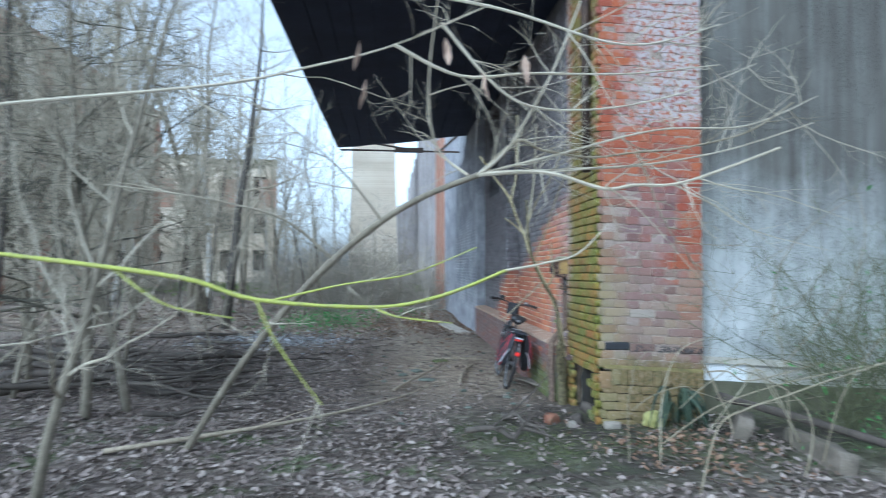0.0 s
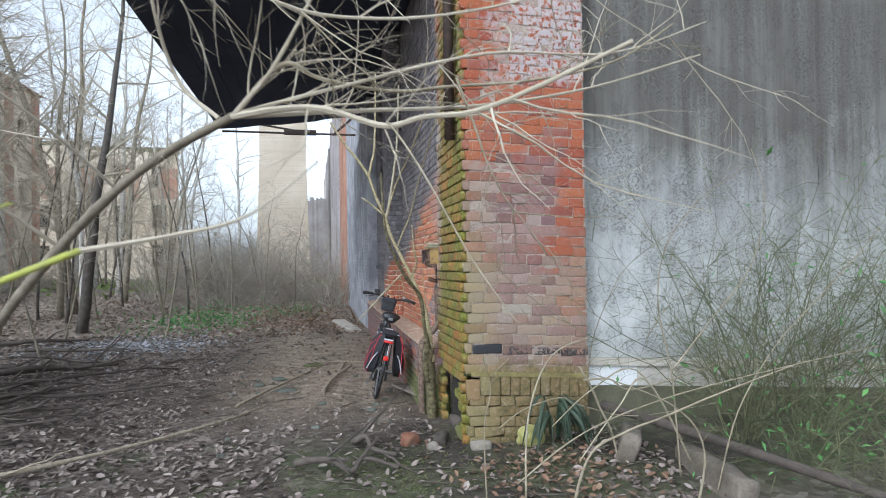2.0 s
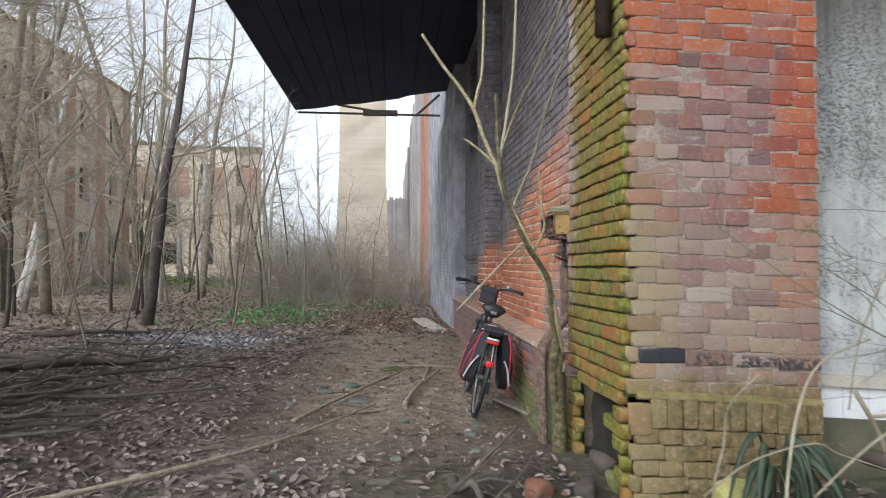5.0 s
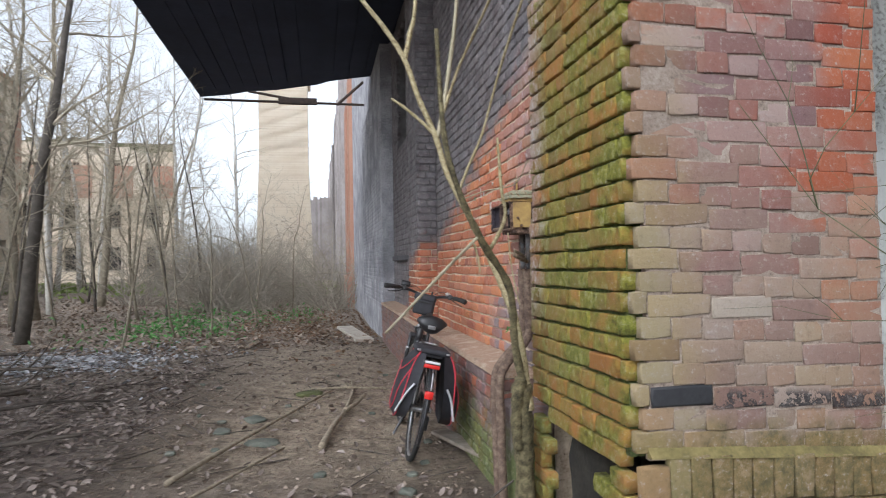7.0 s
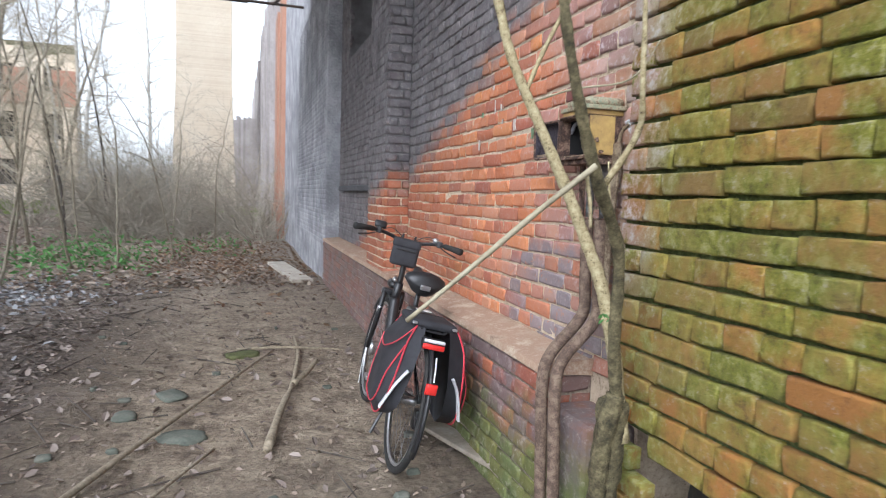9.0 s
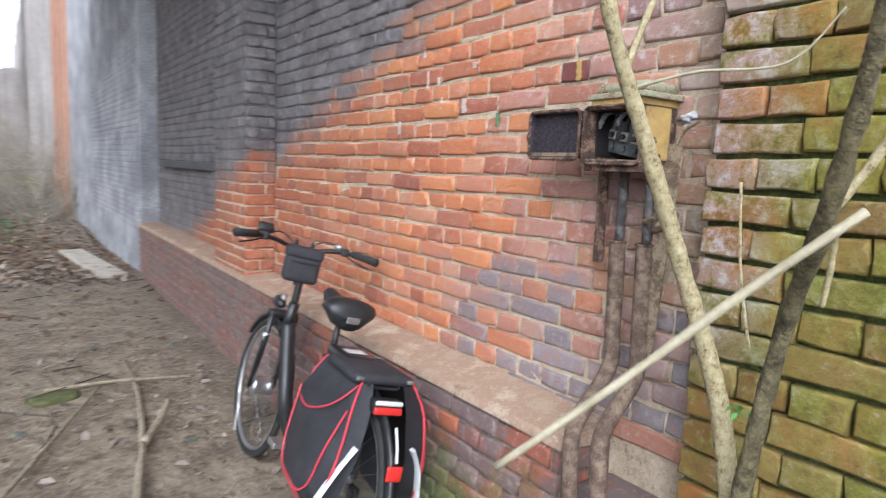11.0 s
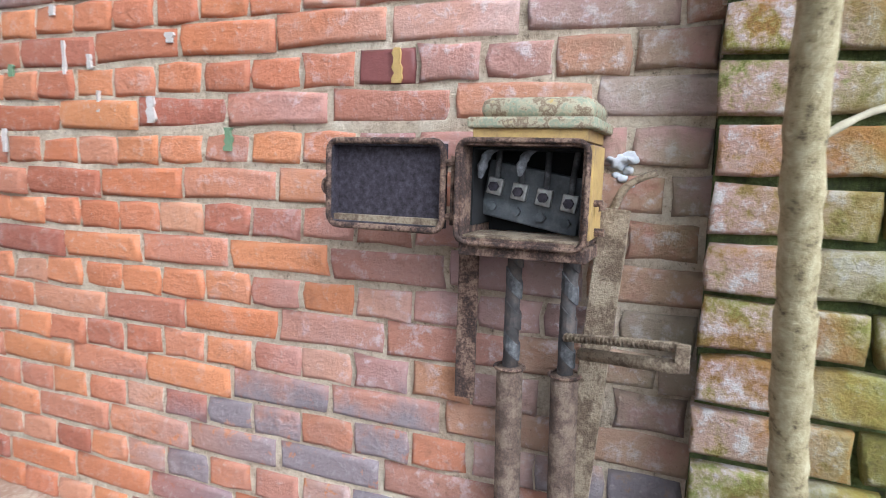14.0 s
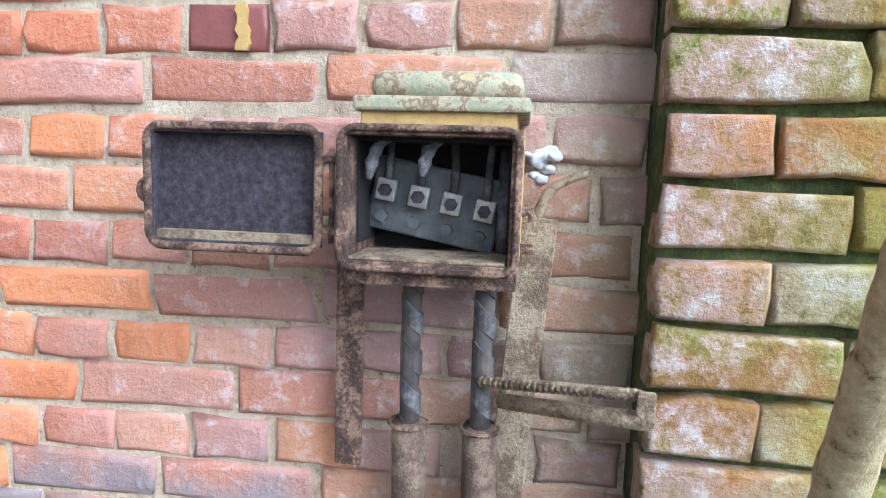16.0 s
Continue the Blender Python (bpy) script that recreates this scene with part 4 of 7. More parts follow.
# young growth at the clearing's edge
young = [tree("young_tree", "dense twiggy young tree without leaves", 6.5, 0.045, M_BARK, 51, (0.15, 0.1), 34, 0.12, 0.40, 8, 5, 0.0, 0.06),
         tree("sapling", "thin dark leaning sapling without leaves", 4.6, 0.022, M_BARK, 52, (0.2, 0.1), 12, 0.25, 0.25, 4, 3, 0.04, 0.13)]
put(young[0], -5.0, 11.0, 0, first=True)
put(young[1], -2.3, 15.2, 0, first=True)
for x, y, rz, s in ((-6.6, 12.6, 80, 1.1), (-4.0, 9.9, 300, 0.7), (-7.0, 11.0, 40, 1.2), (-4.6, 8.4, 20, 0.8), (-5.4, 6.8, 260, 0.9), (-9.0, 17.5, 310, 1.2), (-3.8, 22.0, 100, 1.0)):
    put(young[0], x, y, rz, s)
for x, y, rz, s in ((-1.2, 16.6, 40, 0.9), (-1.9, 17.3, 190, 1.1), (-3.0, 18.4, 250, 1.2), (-0.6, 19.4, 120, 0.9), (-4.0, 14.9, 300, 1.0), (-2.6, 20.6, 60, 1.2), (-5.0, 20.2, 200, 1.2), (-1.0, 22.4, 10, 1.0), (-6.0, 16.9, 330, 1.1), (0.1, 21.5, 220, 0.8), (-3.4, 12.4, 150, 0.9)):
    put(young[1], x, y, rz, s)


M_DARKTWIG = surface("dark_wet_twigs", [(0.05, 0.045, 0.035), (0.10, 0.09, 0.065), (0.19, 0.17, 0.12)], 3, 0.9, relief=0, piece=0.5)
dense = tree("twiggy_tree", "slender dark tree with level twiggy boughs in the clearing", 6.2, 0.055, M_BARK, 58, (0.05, 0.03), 40, 0.18, 0.36, 8, 4, -0.01, 0.03, 0.0, M_DARKTWIG)
put(dense, -3.4, 7.6, 20, first=True)
for x, y, rz, s in ((-4.9, 9.3, 140, 1.05), (-4.1, 5.6, 260, 0.9)):
    put(dense, x, y, rz, s)


# ---- the open junction box on the wall ----
def rust_material(name, light, mid, dark, metal=0.15, spread=(0.28, 0.72)):
    return surface(name, [dark, mid, light, mid, dark, mid, light], 30, 0.85, metal, fine=190, relief=0.005, strength=1.0, spread=spread)


M_RUST = rust_material("brown_rust", (0.30, 0.20, 0.14), (0.13, 0.075, 0.055), (0.035, 0.022, 0.018))
M_SLEEVE = rust_material("dusty_rusty_pipe", (0.27, 0.20, 0.145), (0.17, 0.115, 0.085), (0.09, 0.06, 0.045), spread=(0.22, 0.78))
M_RUSTPALE = rust_material("pale_rusty_strap", (0.36, 0.29, 0.20), (0.24, 0.18, 0.12), (0.12, 0.08, 0.05))
M_RUSTBLUE = surface("blue_black_iron", [(0.010, 0.008, 0.009), (0.026, 0.021, 0.026), (0.045, 0.037, 0.048), (0.07, 0.058, 0.074)], 90, 0.7, 0.3, fine=260, relief=0.002, spread=(0.34, 0.6))
M_PAINTCAP = surface("peeling_green_paint", [(0.15, 0.095, 0.055), (0.33, 0.28, 0.18), (0.23, 0.26, 0.18), (0.38, 0.33, 0.22), (0.16, 0.105, 0.065), (0.36, 0.31, 0.20), (0.42, 0.29, 0.11)], 34, 0.8, fine=90, relief=0.003, spread=(0.32, 0.68))
M_OCHRE = surface("yellow_ochre_paint", [(0.16, 0.10, 0.06), (0.40, 0.26, 0.09), (0.52, 0.36, 0.12)], 14, 0.75, fine=90, relief=0.002)
M_BAKELITE = surface("dusty_bakelite", [(0.03, 0.033, 0.036), (0.07, 0.075, 0.08), (0.14, 0.145, 0.145)], 26, 0.6, fine=120, relief=0.001)
M_LUG = surface("dull_tinned_lug", [(0.20, 0.19, 0.17), (0.36, 0.35, 0.32), (0.52, 0.51, 0.48)], 60, 0.45, 0.6, relief=0.001)
M_CLOTH = surface("frayed_cable_wrap", [(0.025, 0.025, 0.027), (0.07, 0.068, 0.07), (0.2, 0.2, 0.2)], 40, 0.9, fine=150, relief=0.002)
M_FRAY = surface("grey_frayed_braid", [(0.06, 0.06, 0.065), (0.17, 0.17, 0.18), (0.33, 0.33, 0.34)], 90, 0.9, fine=240, relief=0.006, strength=1.0)
M_CABLE = surface("taped_cable", [(0.025, 0.023, 0.023), (0.06, 0.052, 0.05), (0.13, 0.10, 0.08)], 40, 0.8, fine=100, relief=0.002)
M_FOAM = surface("white_foam", [(0.4, 0.41, 0.43), (0.66, 0.67, 0.69)], 20, 0.9, fine=80, relief=0.004)


def open_tray(mb, y0, y1, z0, z1, xb, xf, wall, m=None):
    """A tray open towards -x: back plate at xb, walls that come out to xf, with a folded rim."""
    mb.box(xb - wall, y0, z0, xb, y1, z1, m)
    for a in ((y0, z0, y1, z0 + wall), (y0, z1 - wall, y1, z1), (y0, z0 + wall, y0 + wall, z1 - wall), (y1 - wall, z0 + wall, y1, z1 - wall)):
        mb.bevel(xf, a[0], a[1], xb - wall, a[2], a[3], 0.0015, m)
    return mb


def rim(mb, y0, y1, z0, z1, x, r, round_=0.018):
    """A rounded bead round the mouth of a tray."""
    pts = []
    for cy, cz, a0 in ((y1 - round_, z1 - round_, 0), (y0 + round_, z1 - round_, 90), (y0 + round_, z0 + round_, 180), (y1 - round_, z0 + round_, 270)):
        for k in range(5):
            a = radians(a0 + k * 22.5)
            pts.append((x, cy + round_ * math.cos(a), cz + round_ * math.sin(a)))
    return mb.tube(pts, r, 6, close=True)


def junction_box():
    th = thing("junction_box", "open rusty iron electric junction box on a brick wall", "junction box", pose(2.0, 8.19, 1.555))
    Z, Y, X = 1.555, 8.19, 2.0

    def p(name, mb, mat, parent=th, label="", smooth=False):
        mb.v = [(a - X, b - Y, c - Z) for a, b, c in mb.v] if parent is th else mb.v
        return part(name, mb, mat, parent, label, smooth)
    case = MB()
    open_tray(case, 8.09, 8.29, 1.478, 1.635, 1.985, 1.832, 0.006)
    p("case", case, M_RUST, label="rust-brown iron case")
    # thin black sheets added to stand in for shade inside the case
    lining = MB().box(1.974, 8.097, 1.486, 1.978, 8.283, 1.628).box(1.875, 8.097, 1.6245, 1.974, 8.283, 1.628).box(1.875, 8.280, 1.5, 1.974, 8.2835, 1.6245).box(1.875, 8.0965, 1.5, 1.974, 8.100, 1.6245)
    p("lining", lining, M_SHADEBLACK, label="black sheets for the shade inside the case")
    p("floor_rust", MB().bevel(1.835, 8.098, 1.4845, 1.93, 8.282, 1.4885, 0.001), M_RUSTPALE, label="tan rust on the floor of the case")
    p("case_rim", rim(MB(), 8.088, 8.292, 1.476, 1.637, 1.830, 0.0045), M_RUST, label="folded rusty rim", smooth=True)
    p("case_side", MB().bevel(1.845, 8.083, 1.49, 1.95, 8.0895, 1.632, 0.001), M_OCHRE, label="flaking ochre paint on the side")
    cap = MB()
    cap.bevel(1.822, 8.078, 1.655, 2.0, 8.276, 1.672, 0.004)
    p("lid_flange", cap, M_PAINTCAP)
    dome = MB().bevel(1.838, 8.086, 1.668, 1.99, 8.262, 1.703, 0.015)
    p("hood", dome, M_PAINTCAP, label="rounded hood with peeling green and ochre paint", smooth=True)
    p("hood_band", MB().bevel(1.830, 8.092, 1.637, 1.99, 8.268, 1.656, 0.002), M_OCHRE, label="ochre painted band")
    # the door, swung right back
    door = MB()
    open_tray(door, 8.325, 8.535, 1.492, 1.632, 1.872, 1.846, 0.005)
    d = p("door", door, M_RUSTBLUE, label="swung-open door with blue-black inside")
    b = MB()
    rim(b, 8.322, 8.538, 1.489, 1.635, 1.845, 0.0055)
    b.v = [(a - X, b_ - Y, c - Z) for a, b_, c in b.v]
    part("door_rim", b, M_RUST, d, "rusty folded rim", True)
    e = MB().tube([(1.848, 8.536 + 0.014 * math.sin(radians(a)), 1.556 + 0.014 * math.cos(radians(a))) for a in range(0, 200, 20)], 0.0045, 6)
    e.v = [(a - X, b_ - Y, c - Z) for a, b_, c in e.v]
    part("door_eye", e, M_RUST, d, "rusty closing eye", True)
    f = MB().box(1.850, 8.33, 1.4975, 1.865, 8.53, 1.508)
    f.v = [(a - X, b_ - Y, c - Z) for a, b_, c in f.v]
    part("door_dust", f, M_RUSTPALE, d)
    for z in (1.512, 1.600):
        p("hinge", MB().tube([(1.85, 8.29, z), (1.846, 8.306, z + 0.003), (1.85, 8.324, z)], 0.006, 6), M_RUST)
    p("hinge_pin", MB().tube([(1.85, 8.307, 1.50), (1.85, 8.307, 1.612)], 0.0035, 6), M_RUST)
    # terminals on a tilted plate
    tilt = Matrix.Translation((1.935, 8.195, 1.545)) @ pose(0, 0, 0, 10.5, 0, 0)
    p("terminal_plate", MB().bevel(-0.006, -0.085, -0.045, 0.02, 0.085, 0.05, 0.003, tilt), M_BAKELITE, label="tilted dusty terminal plate")
    for k in range(4):
        y = 0.064 - k * 0.043
        blk = p("terminal", MB().bevel(-0.02, y - 0.013, -0.006, -0.006, y + 0.013, 0.022, 0.002, tilt), M_LUG, label="square tinned terminal")
        for q, zz in enumerate((0.008, -0.026)):
            s = MB().tube([tilt @ Vector((-0.006, y, zz)), tilt @ Vector((-0.030 if q == 0 else -0.016, y, zz))], 0.0085, 6)
            s.v = [(a - X, b_ - Y, c - Z) for a, b_, c in s.v]
            part("bolt", s, M_BAKELITE if q else M_RUSTBLUE, blk)
        top = tilt @ Vector((-0.012, y, 0.018))
        p("wire", MB().tube(bend([top, top + Vector((0.0, -0.002, 0.03)), top + Vector((0.02, 0.002 - 0.006 * (k % 2), 0.075))], 5), 0.0055, 6), M_CLOTH, label="frayed cloth-wrapped wire", smooth=True)
    for y, l in ((8.262, 0.05), (8.197, 0.045)):
        p("wire_end", MB().tube(bend([(1.90, y - 0.012, 1.628), (1.88, y, 1.612), (1.872, y + 0.006, 1.628 - l)], 5), [0.0055] * 4 + [0.007, 0.0085, 0.0065, 0.009, 0.0065, 0.005, 0.003], 8), M_FRAY, label="grey frayed wire end", smooth=True)
    p("cover_tube", MB().tube([(1.93, 8.105, 1.485), (1.93, 8.106, 1.56), (1.95, 8.104, 1.62)], 0.010, 7), M_CLOTH, smooth=True)
    p("bottom_lip", MB().bevel(1.84, 8.085, 1.455, 1.98, 8.29, 1.4765, 0.002), M_RUST)
    p("side_lug", MB().tube([(1.87, 8.09, 1.545), (1.87, 8.073, 1.546), (1.87, 8.07, 1.535)], 0.006, 7), M_RUST)
    p("side_bolt", MB().tube([(1.89, 8.088, 1.50), (1.89, 8.068, 1.50)], 0.007, 6), M_RUST)
    for y, z0, z1 in ((8.312, 1.172, 1.47),):
        p("strap", MB().bevel(1.952, y - 0.019, z0, 1.96, y + 0.019, z1, 0.002), M_RUST, label="flat rusty hanging strap")
    # leaning pale strap on the other side
    lean = pose(1.95, 8.078, 1.30, 4.5, 0, 0)
    p("leaning_strap", MB().bevel(-0.005, -0.024, -0.36, 0.005, 0.024, 0.235, 0.002, lean), M_RUSTPALE, label="flat pale rusty strap")
    p("strap_hook", MB().tube(bend([(1.955, 8.066, 1.53), (1.955, 8.045, 1.572), (1.95, 8.0, 1.595)], 5), [0.007] * 6 + [0.006] * 5, 7), M_RUSTPALE, smooth=True)
    rb = MB().tube([(1.925, 8.125, 1.318), (1.87, 8.035, 1.338), (1.808, 7.945, 1.356)], 0.0065, 8)
    p("ribbed_rod", rb, M_RUSTPALE, label="ribbed reinforcing rod", smooth=True)
    for k in range(26):
        t = k / 26
        q = Vector((1.925, 8.125, 1.318)).lerp(Vector((1.808, 7.945, 1.356)), t)
        d_ = Vector((-0.117, -0.18, -0.006)).normalized()
        p("rib", MB().tube([q, q + d_ * 0.003], 0.0078, 7), M_RUSTPALE)
    p("rod_tube", MB().tube([(1.925, 8.098, 1.294), (1.86, 8.01, 1.312), (1.80, 7.938, 1.330)], 0.0105, 9), M_RUSTPALE, label="flaking painted tube", smooth=True)
    p("rod_plate", MB().bevel(1.798, 7.930, 1.322, 1.806, 7.950, 1.362, 0.002), M_RUSTPALE)
    return th


junction_box()

# two taped cables that come out of sleeves of pipe
for y, yl, name in ((8.222, 8.185, "wall_conduit"), (8.125, 8.08, "wall_conduit")):
    th = thing(name, "bent rusty cable conduit running down a brick wall", "pipe", pose(1.94, y, 0.0), group="cable conduits")
    rel = Vector((1.94, y, 0.0))
    c = MB().tube([Vector(q) - rel for q in ((1.945, y, 1.48), (1.942, y + 0.002, 1.35), (1.94, y, 1.20))], 0.0135, 10)
    part("cable", c, M_CABLE, th, "dark taped cable", True)
    for k in range(5):
        z = 1.22 + k * 0.055
        # one slanting turn of tape, thick at its rims
        rims = [Vector((0.002 - r * math.cos(q), r * math.sin(q), z + dz + 0.014 * math.sin(q))) for r, dz in ((0.0125, -0.001), (0.0149, 0.0), (0.0152, 0.028), (0.0125, 0.029)) for q in (i * math.tau / 14 for i in range(14))]
        part("tape", MB().add(rims, [[e * 14 + i, e * 14 + (i + 1) % 14, e * 14 + 14 + (i + 1) % 14, e * 14 + 14 + i] for e in range(3) for i in range(14)]), M_CLOTH if k % 2 else M_CABLE, th)
    pts = bend([(1.935, y, 1.25), (1.935, y - 0.005, 1.0), (1.925, y - 0.01, 0.86), (1.80, y - 0.012, 0.72), (1.745, yl - 0.008, 0.62), (1.74, yl - 0.03, 0.35), (1.745, yl - 0.04, -0.05)], 7)
    part("sleeve", MB().tube([q - rel for q in pts], 0.024, 10), M_SLEEVE, th, "rusty bent pipe sleeve", True)
    part("sleeve_lip", MB().tube([Vector((1.935, y + 0.0265 * math.sin(a * 0.3927), 1.25)) - rel + Vector((0.0265 * math.cos(a * 0.3927), 0, 0)) for a in range(16)], 0.003, 5, close=True), M_RUST, th)
foam = MB()
for k in range(6):
    bm = bmesh.new()
    bmesh.ops.create_icosphere(bm, subdivisions=3, radius=(0.016, 0.014, 0.007, 0.009, 0.006, 0.008)[k])
    c = Vector((2.004, (8.068, 8.048, 8.07, 8.06, 8.045, 8.052)[k], (1.612, 1.618, 1.590, 1.583, 1.572, 1.597)[k]))
    for v in bm.verts:
        v.co *= 1 + 0.7 * noise.noise(v.co * 90 + Vector((k * 9, 0, 0)))
        v.co.z *= 0.75
    bm.verts.index_update()
    foam.add([v.co + c for v in bm.verts], [[q.index for q in f.verts] for f in bm.faces])
    bm.free()
tagged(part("foam_lump", foam, M_FOAM, smooth=True), "dirty white lump of filler foam in the brickwork", "filler")
tagged(part("down_pipe", MB().tube([(1.83, 6.98, 2.56), (1.83, 6.985, 4.0), (1.835, 6.99, 5.0), (1.84, 7.0, 7.0)], 0.045, 12), M_IRON, smooth=True), "black iron down pipe ending above the pier", "pipe")


# ---- the bicycle ----
M_BLACK = surface("satin_black_paint", [(0.010, 0.010, 0.011), (0.022, 0.022, 0.024)], 20, 0.35, relief=0)
M_RUBBER = surface("tyre_rubber", [(0.012, 0.012, 0.012), (0.03, 0.028, 0.026)], 30, 0.85, relief=0.001)
M_ALU = surface("brushed_aluminium", [(0.45, 0.45, 0.46), (0.62, 0.62, 0.63)], 30, 0.35, 0.9, relief=0)
M_SPOKE = surface("dull_steel_spoke", [(0.12, 0.12, 0.125), (0.22, 0.22, 0.225)], 30, 0.45, 0.8, relief=0)
M_BAGCLOTH = surface("black_nylon", [(0.014, 0.014, 0.017), (0.026, 0.026, 0.031), (0.04, 0.04, 0.046)], 12, 0.8, fine=220, relief=0.001)
M_RED = surface("red_piping", [(0.42, 0.03, 0.05), (0.55, 0.05, 0.07)], 20, 0.6, relief=0)
M_REFLECT = surface("silver_reflector", [(0.62, 0.64, 0.67), (0.78, 0.80, 0.82)], 20, 0.35, 0.2, relief=0)
M_LENSRED = surface("red_lens", [(0.50, 0.02, 0.02), (0.68, 0.04, 0.03)], 20, 0.2, relief=0)
M_SADDLE = surface("black_vinyl", [(0.012, 0.012, 0.013), (0.025, 0.025, 0.027)], 25, 0.42, fine=150, relief=0.001)


def ring(radius, tube_r, sides=8, n=40, x=0.0, flat=1.0, c=(0, 0, 0)):
    pts = [(c[0] + x, c[1] + radius * math.cos(2 * math.pi * k / n), c[2] + radius * math.sin(2 * math.pi * k / n)) for k in range(n)]
    return MB().tube(pts, tube_r, sides, close=True)


def wheel(bike, y, steer, hub_r, name="wheel"):
    """A 28 inch wheel whose axle is at y; its parts hang under it."""
    w = part(name, ring(0.336, 0.019, 8, 48), M_RUBBER, bike, "black tyred spoked wheel", True)
    w.matrix_basis = pose(0, y, 0.355, 0, 0, steer)
    part("rim", ring(0.312, 0.0105, 6, 48), M_ALU, w, "silver rim", True)
    part("hub", MB().tube([(-0.055, 0, 0), (-0.045, 0, 0), (-0.03, 0, 0), (0.03, 0, 0), (0.045, 0, 0), (0.055, 0, 0)], [0.012, hub_r, hub_r * 0.8, hub_r * 0.8, hub_r, 0.012], 14), M_ALU, w, "silver hub", True)
    for k in range(28):
        a = 2 * math.pi * k / 28
        s = 0.035 if k % 2 else -0.035
        b = a + (0.35 if k % 4 < 2 else -0.35)
        part("spoke", MB().tube([(s, hub_r * 0.8 * math.cos(b), hub_r * 0.8 * math.sin(b)), (0, 0.305 * math.cos(a), 0.305 * math.sin(a))], 0.0012, 4), M_SPOKE, w)
    return w


def bicycle():
    bike = thing("bicycle", "black electric bicycle with pannier bags leaning against a ledge", "bicycle")
    bike.matrix_basis = pose(1.345, 9.02, -0.06, 0, 13, -3.8)
    R = 0.355
    wheel(bike, 0.0, 0, 0.026)
    fw = wheel(bike, 1.09, 2, 0.055)
    part("mudguard_rear", MB().tube([(0, 0.372 * math.cos(radians(a)), R + 0.372 * math.sin(radians(a))) for a in range(20, 205, 8)], 0.026, 6, flat=0.45), M_BLACK, bike, "black rear mudguard", True)
    g = part("mudguard_front", MB().tube([(0, 0.372 * math.cos(radians(a)), 0.372 * math.sin(radians(a))) for a in range(35, 190, 8)], 0.025, 6, flat=0.45), M_BLACK, bike, "black front mudguard", True)
    g.matrix_basis = pose(0, 1.09, R, 0, 0, 2)
    bb = Vector((0, 0.45, 0.30))
    head = Vector((0, 0.90, 0.78))
    fr = part("frame", MB().tube(bend([head + Vector((0, 0.005, -0.05)), (0, 0.80, 0.55), (0, 0.66, 0.36), bb], 6), [0.036] * 19, 10), M_BLACK, bike, "black step-through frame", True)
    part("decal", MB().bevel(-0.040, 0.80, 0.50, -0.037, 0.815, 0.70, 0.001, Matrix.Translation((0, 0.3, -0.16)) @ pose(0, 0, 0, -18, 0, 0)), M_REFLECT, fr, "silver decal strip")
    part("seat_tube", MB().tube([bb, (0, 0.31, 0.70)], 0.019, 10), M_BLACK, bike, smooth=True)
    part("seat_post", MB().tube([(0, 0.318, 0.69), (0, 0.325, 0.91)], 0.0135, 10), M_BLACK, bike, smooth=True)
    for s in (-1, 1):
        part("chain_stay", MB().tube([bb + Vector((s * 0.03, 0, 0)), (s * 0.065, 0, R)], 0.011, 8), M_BLACK, bike, smooth=True)
        part("seat_stay", MB().tube([(s * 0.02, 0.335, 0.62), (s * 0.065, 0, R)], 0.009, 8), M_BLACK, bike, smooth=True)
    part("head_tube", MB().tube([head + Vector((0, 0.03, -0.12)), head + Vector((0, -0.015, 0.06))], 0.027, 12), M_BLACK, bike, smooth=True)
    part("stem", MB().tube(bend([head + Vector((0, -0.01, 0.05)), head + Vector((0, -0.01, 0.22)), (0, 0.925, 1.075)], 5), 0.019, 10), M_BLACK, bike, smooth=True)
    fk = part("fork", MB().bevel(-0.075, -0.035, 0.38, 0.075, 0.035, 0.42, 0.01), M_BLACK, bike, "black suspension fork", True)
    fk.matrix_basis = pose(0, 1.02, R, 0, 0, 2)
    for s in (-1, 1):
        part("fork_leg", MB().tube([(s * 0.062, -0.03, 0.40), (s * 0.062, 0.0, 0.22), (s * 0.062, 0.065, 0.0)], [0.016, 0.017, 0.014], 8), M_BLACK, fk, smooth=True)
        part("fork_tube", MB().tube([(s * 0.062, -0.012, 0.30), (s * 0.062, 0.0, 0.25)], 0.0185, 8), M_ALU, fk, smooth=True)
    hl = part("headlamp", MB().tube([(0, 0.02, 0.44), (0, 0.05, 0.445), (0, 0.10, 0.45)], [0.012, 0.028, 0.032], 12), M_BLACK, fk, "black headlamp with chrome face", True)
    part("lamp_shell", MB().tube([(0, 0.015, 0.47), (0, 0.03, 0.485), (0, 0.05, 0.475)], [0.006, 0.02, 0.01], 10), M_ALU, fk, smooth=True)
    # handlebar, turned with the front wheel
    hb = part("handlebar", MB().tube(bend([(-0.31, -0.15, 0.015), (-0.24, -0.08, 0.02), (-0.14, 0.0, 0.01), (0, 0.03, -0.02), (0.14, 0.0, 0.01), (0.24, -0.08, 0.02), (0.31, -0.15, 0.015)], 6), 0.0115, 8), M_BLACK, bike, "black swept handlebar", True)
    hb.matrix_basis = pose(0, 0.94, 1.115, 0, 0, -13)
    for s in (-1, 1):
        part("grip", MB().tube([(s * 0.235, -0.075, 0.02), (s * 0.29, -0.13, 0.017), (s * 0.335, -0.185, 0.012)], [0.017, 0.0185, 0.0215], 10), M_RUBBER, hb, "black rubber grip", True)
        part("brake_lever", MB().tube(bend([(s * 0.20, -0.03, 0.01), (s * 0.25, -0.055, -0.015), (s * 0.31, -0.13, -0.03)], 5), 0.007, 7, flat=0.6), M_BLACK, hb, smooth=True)
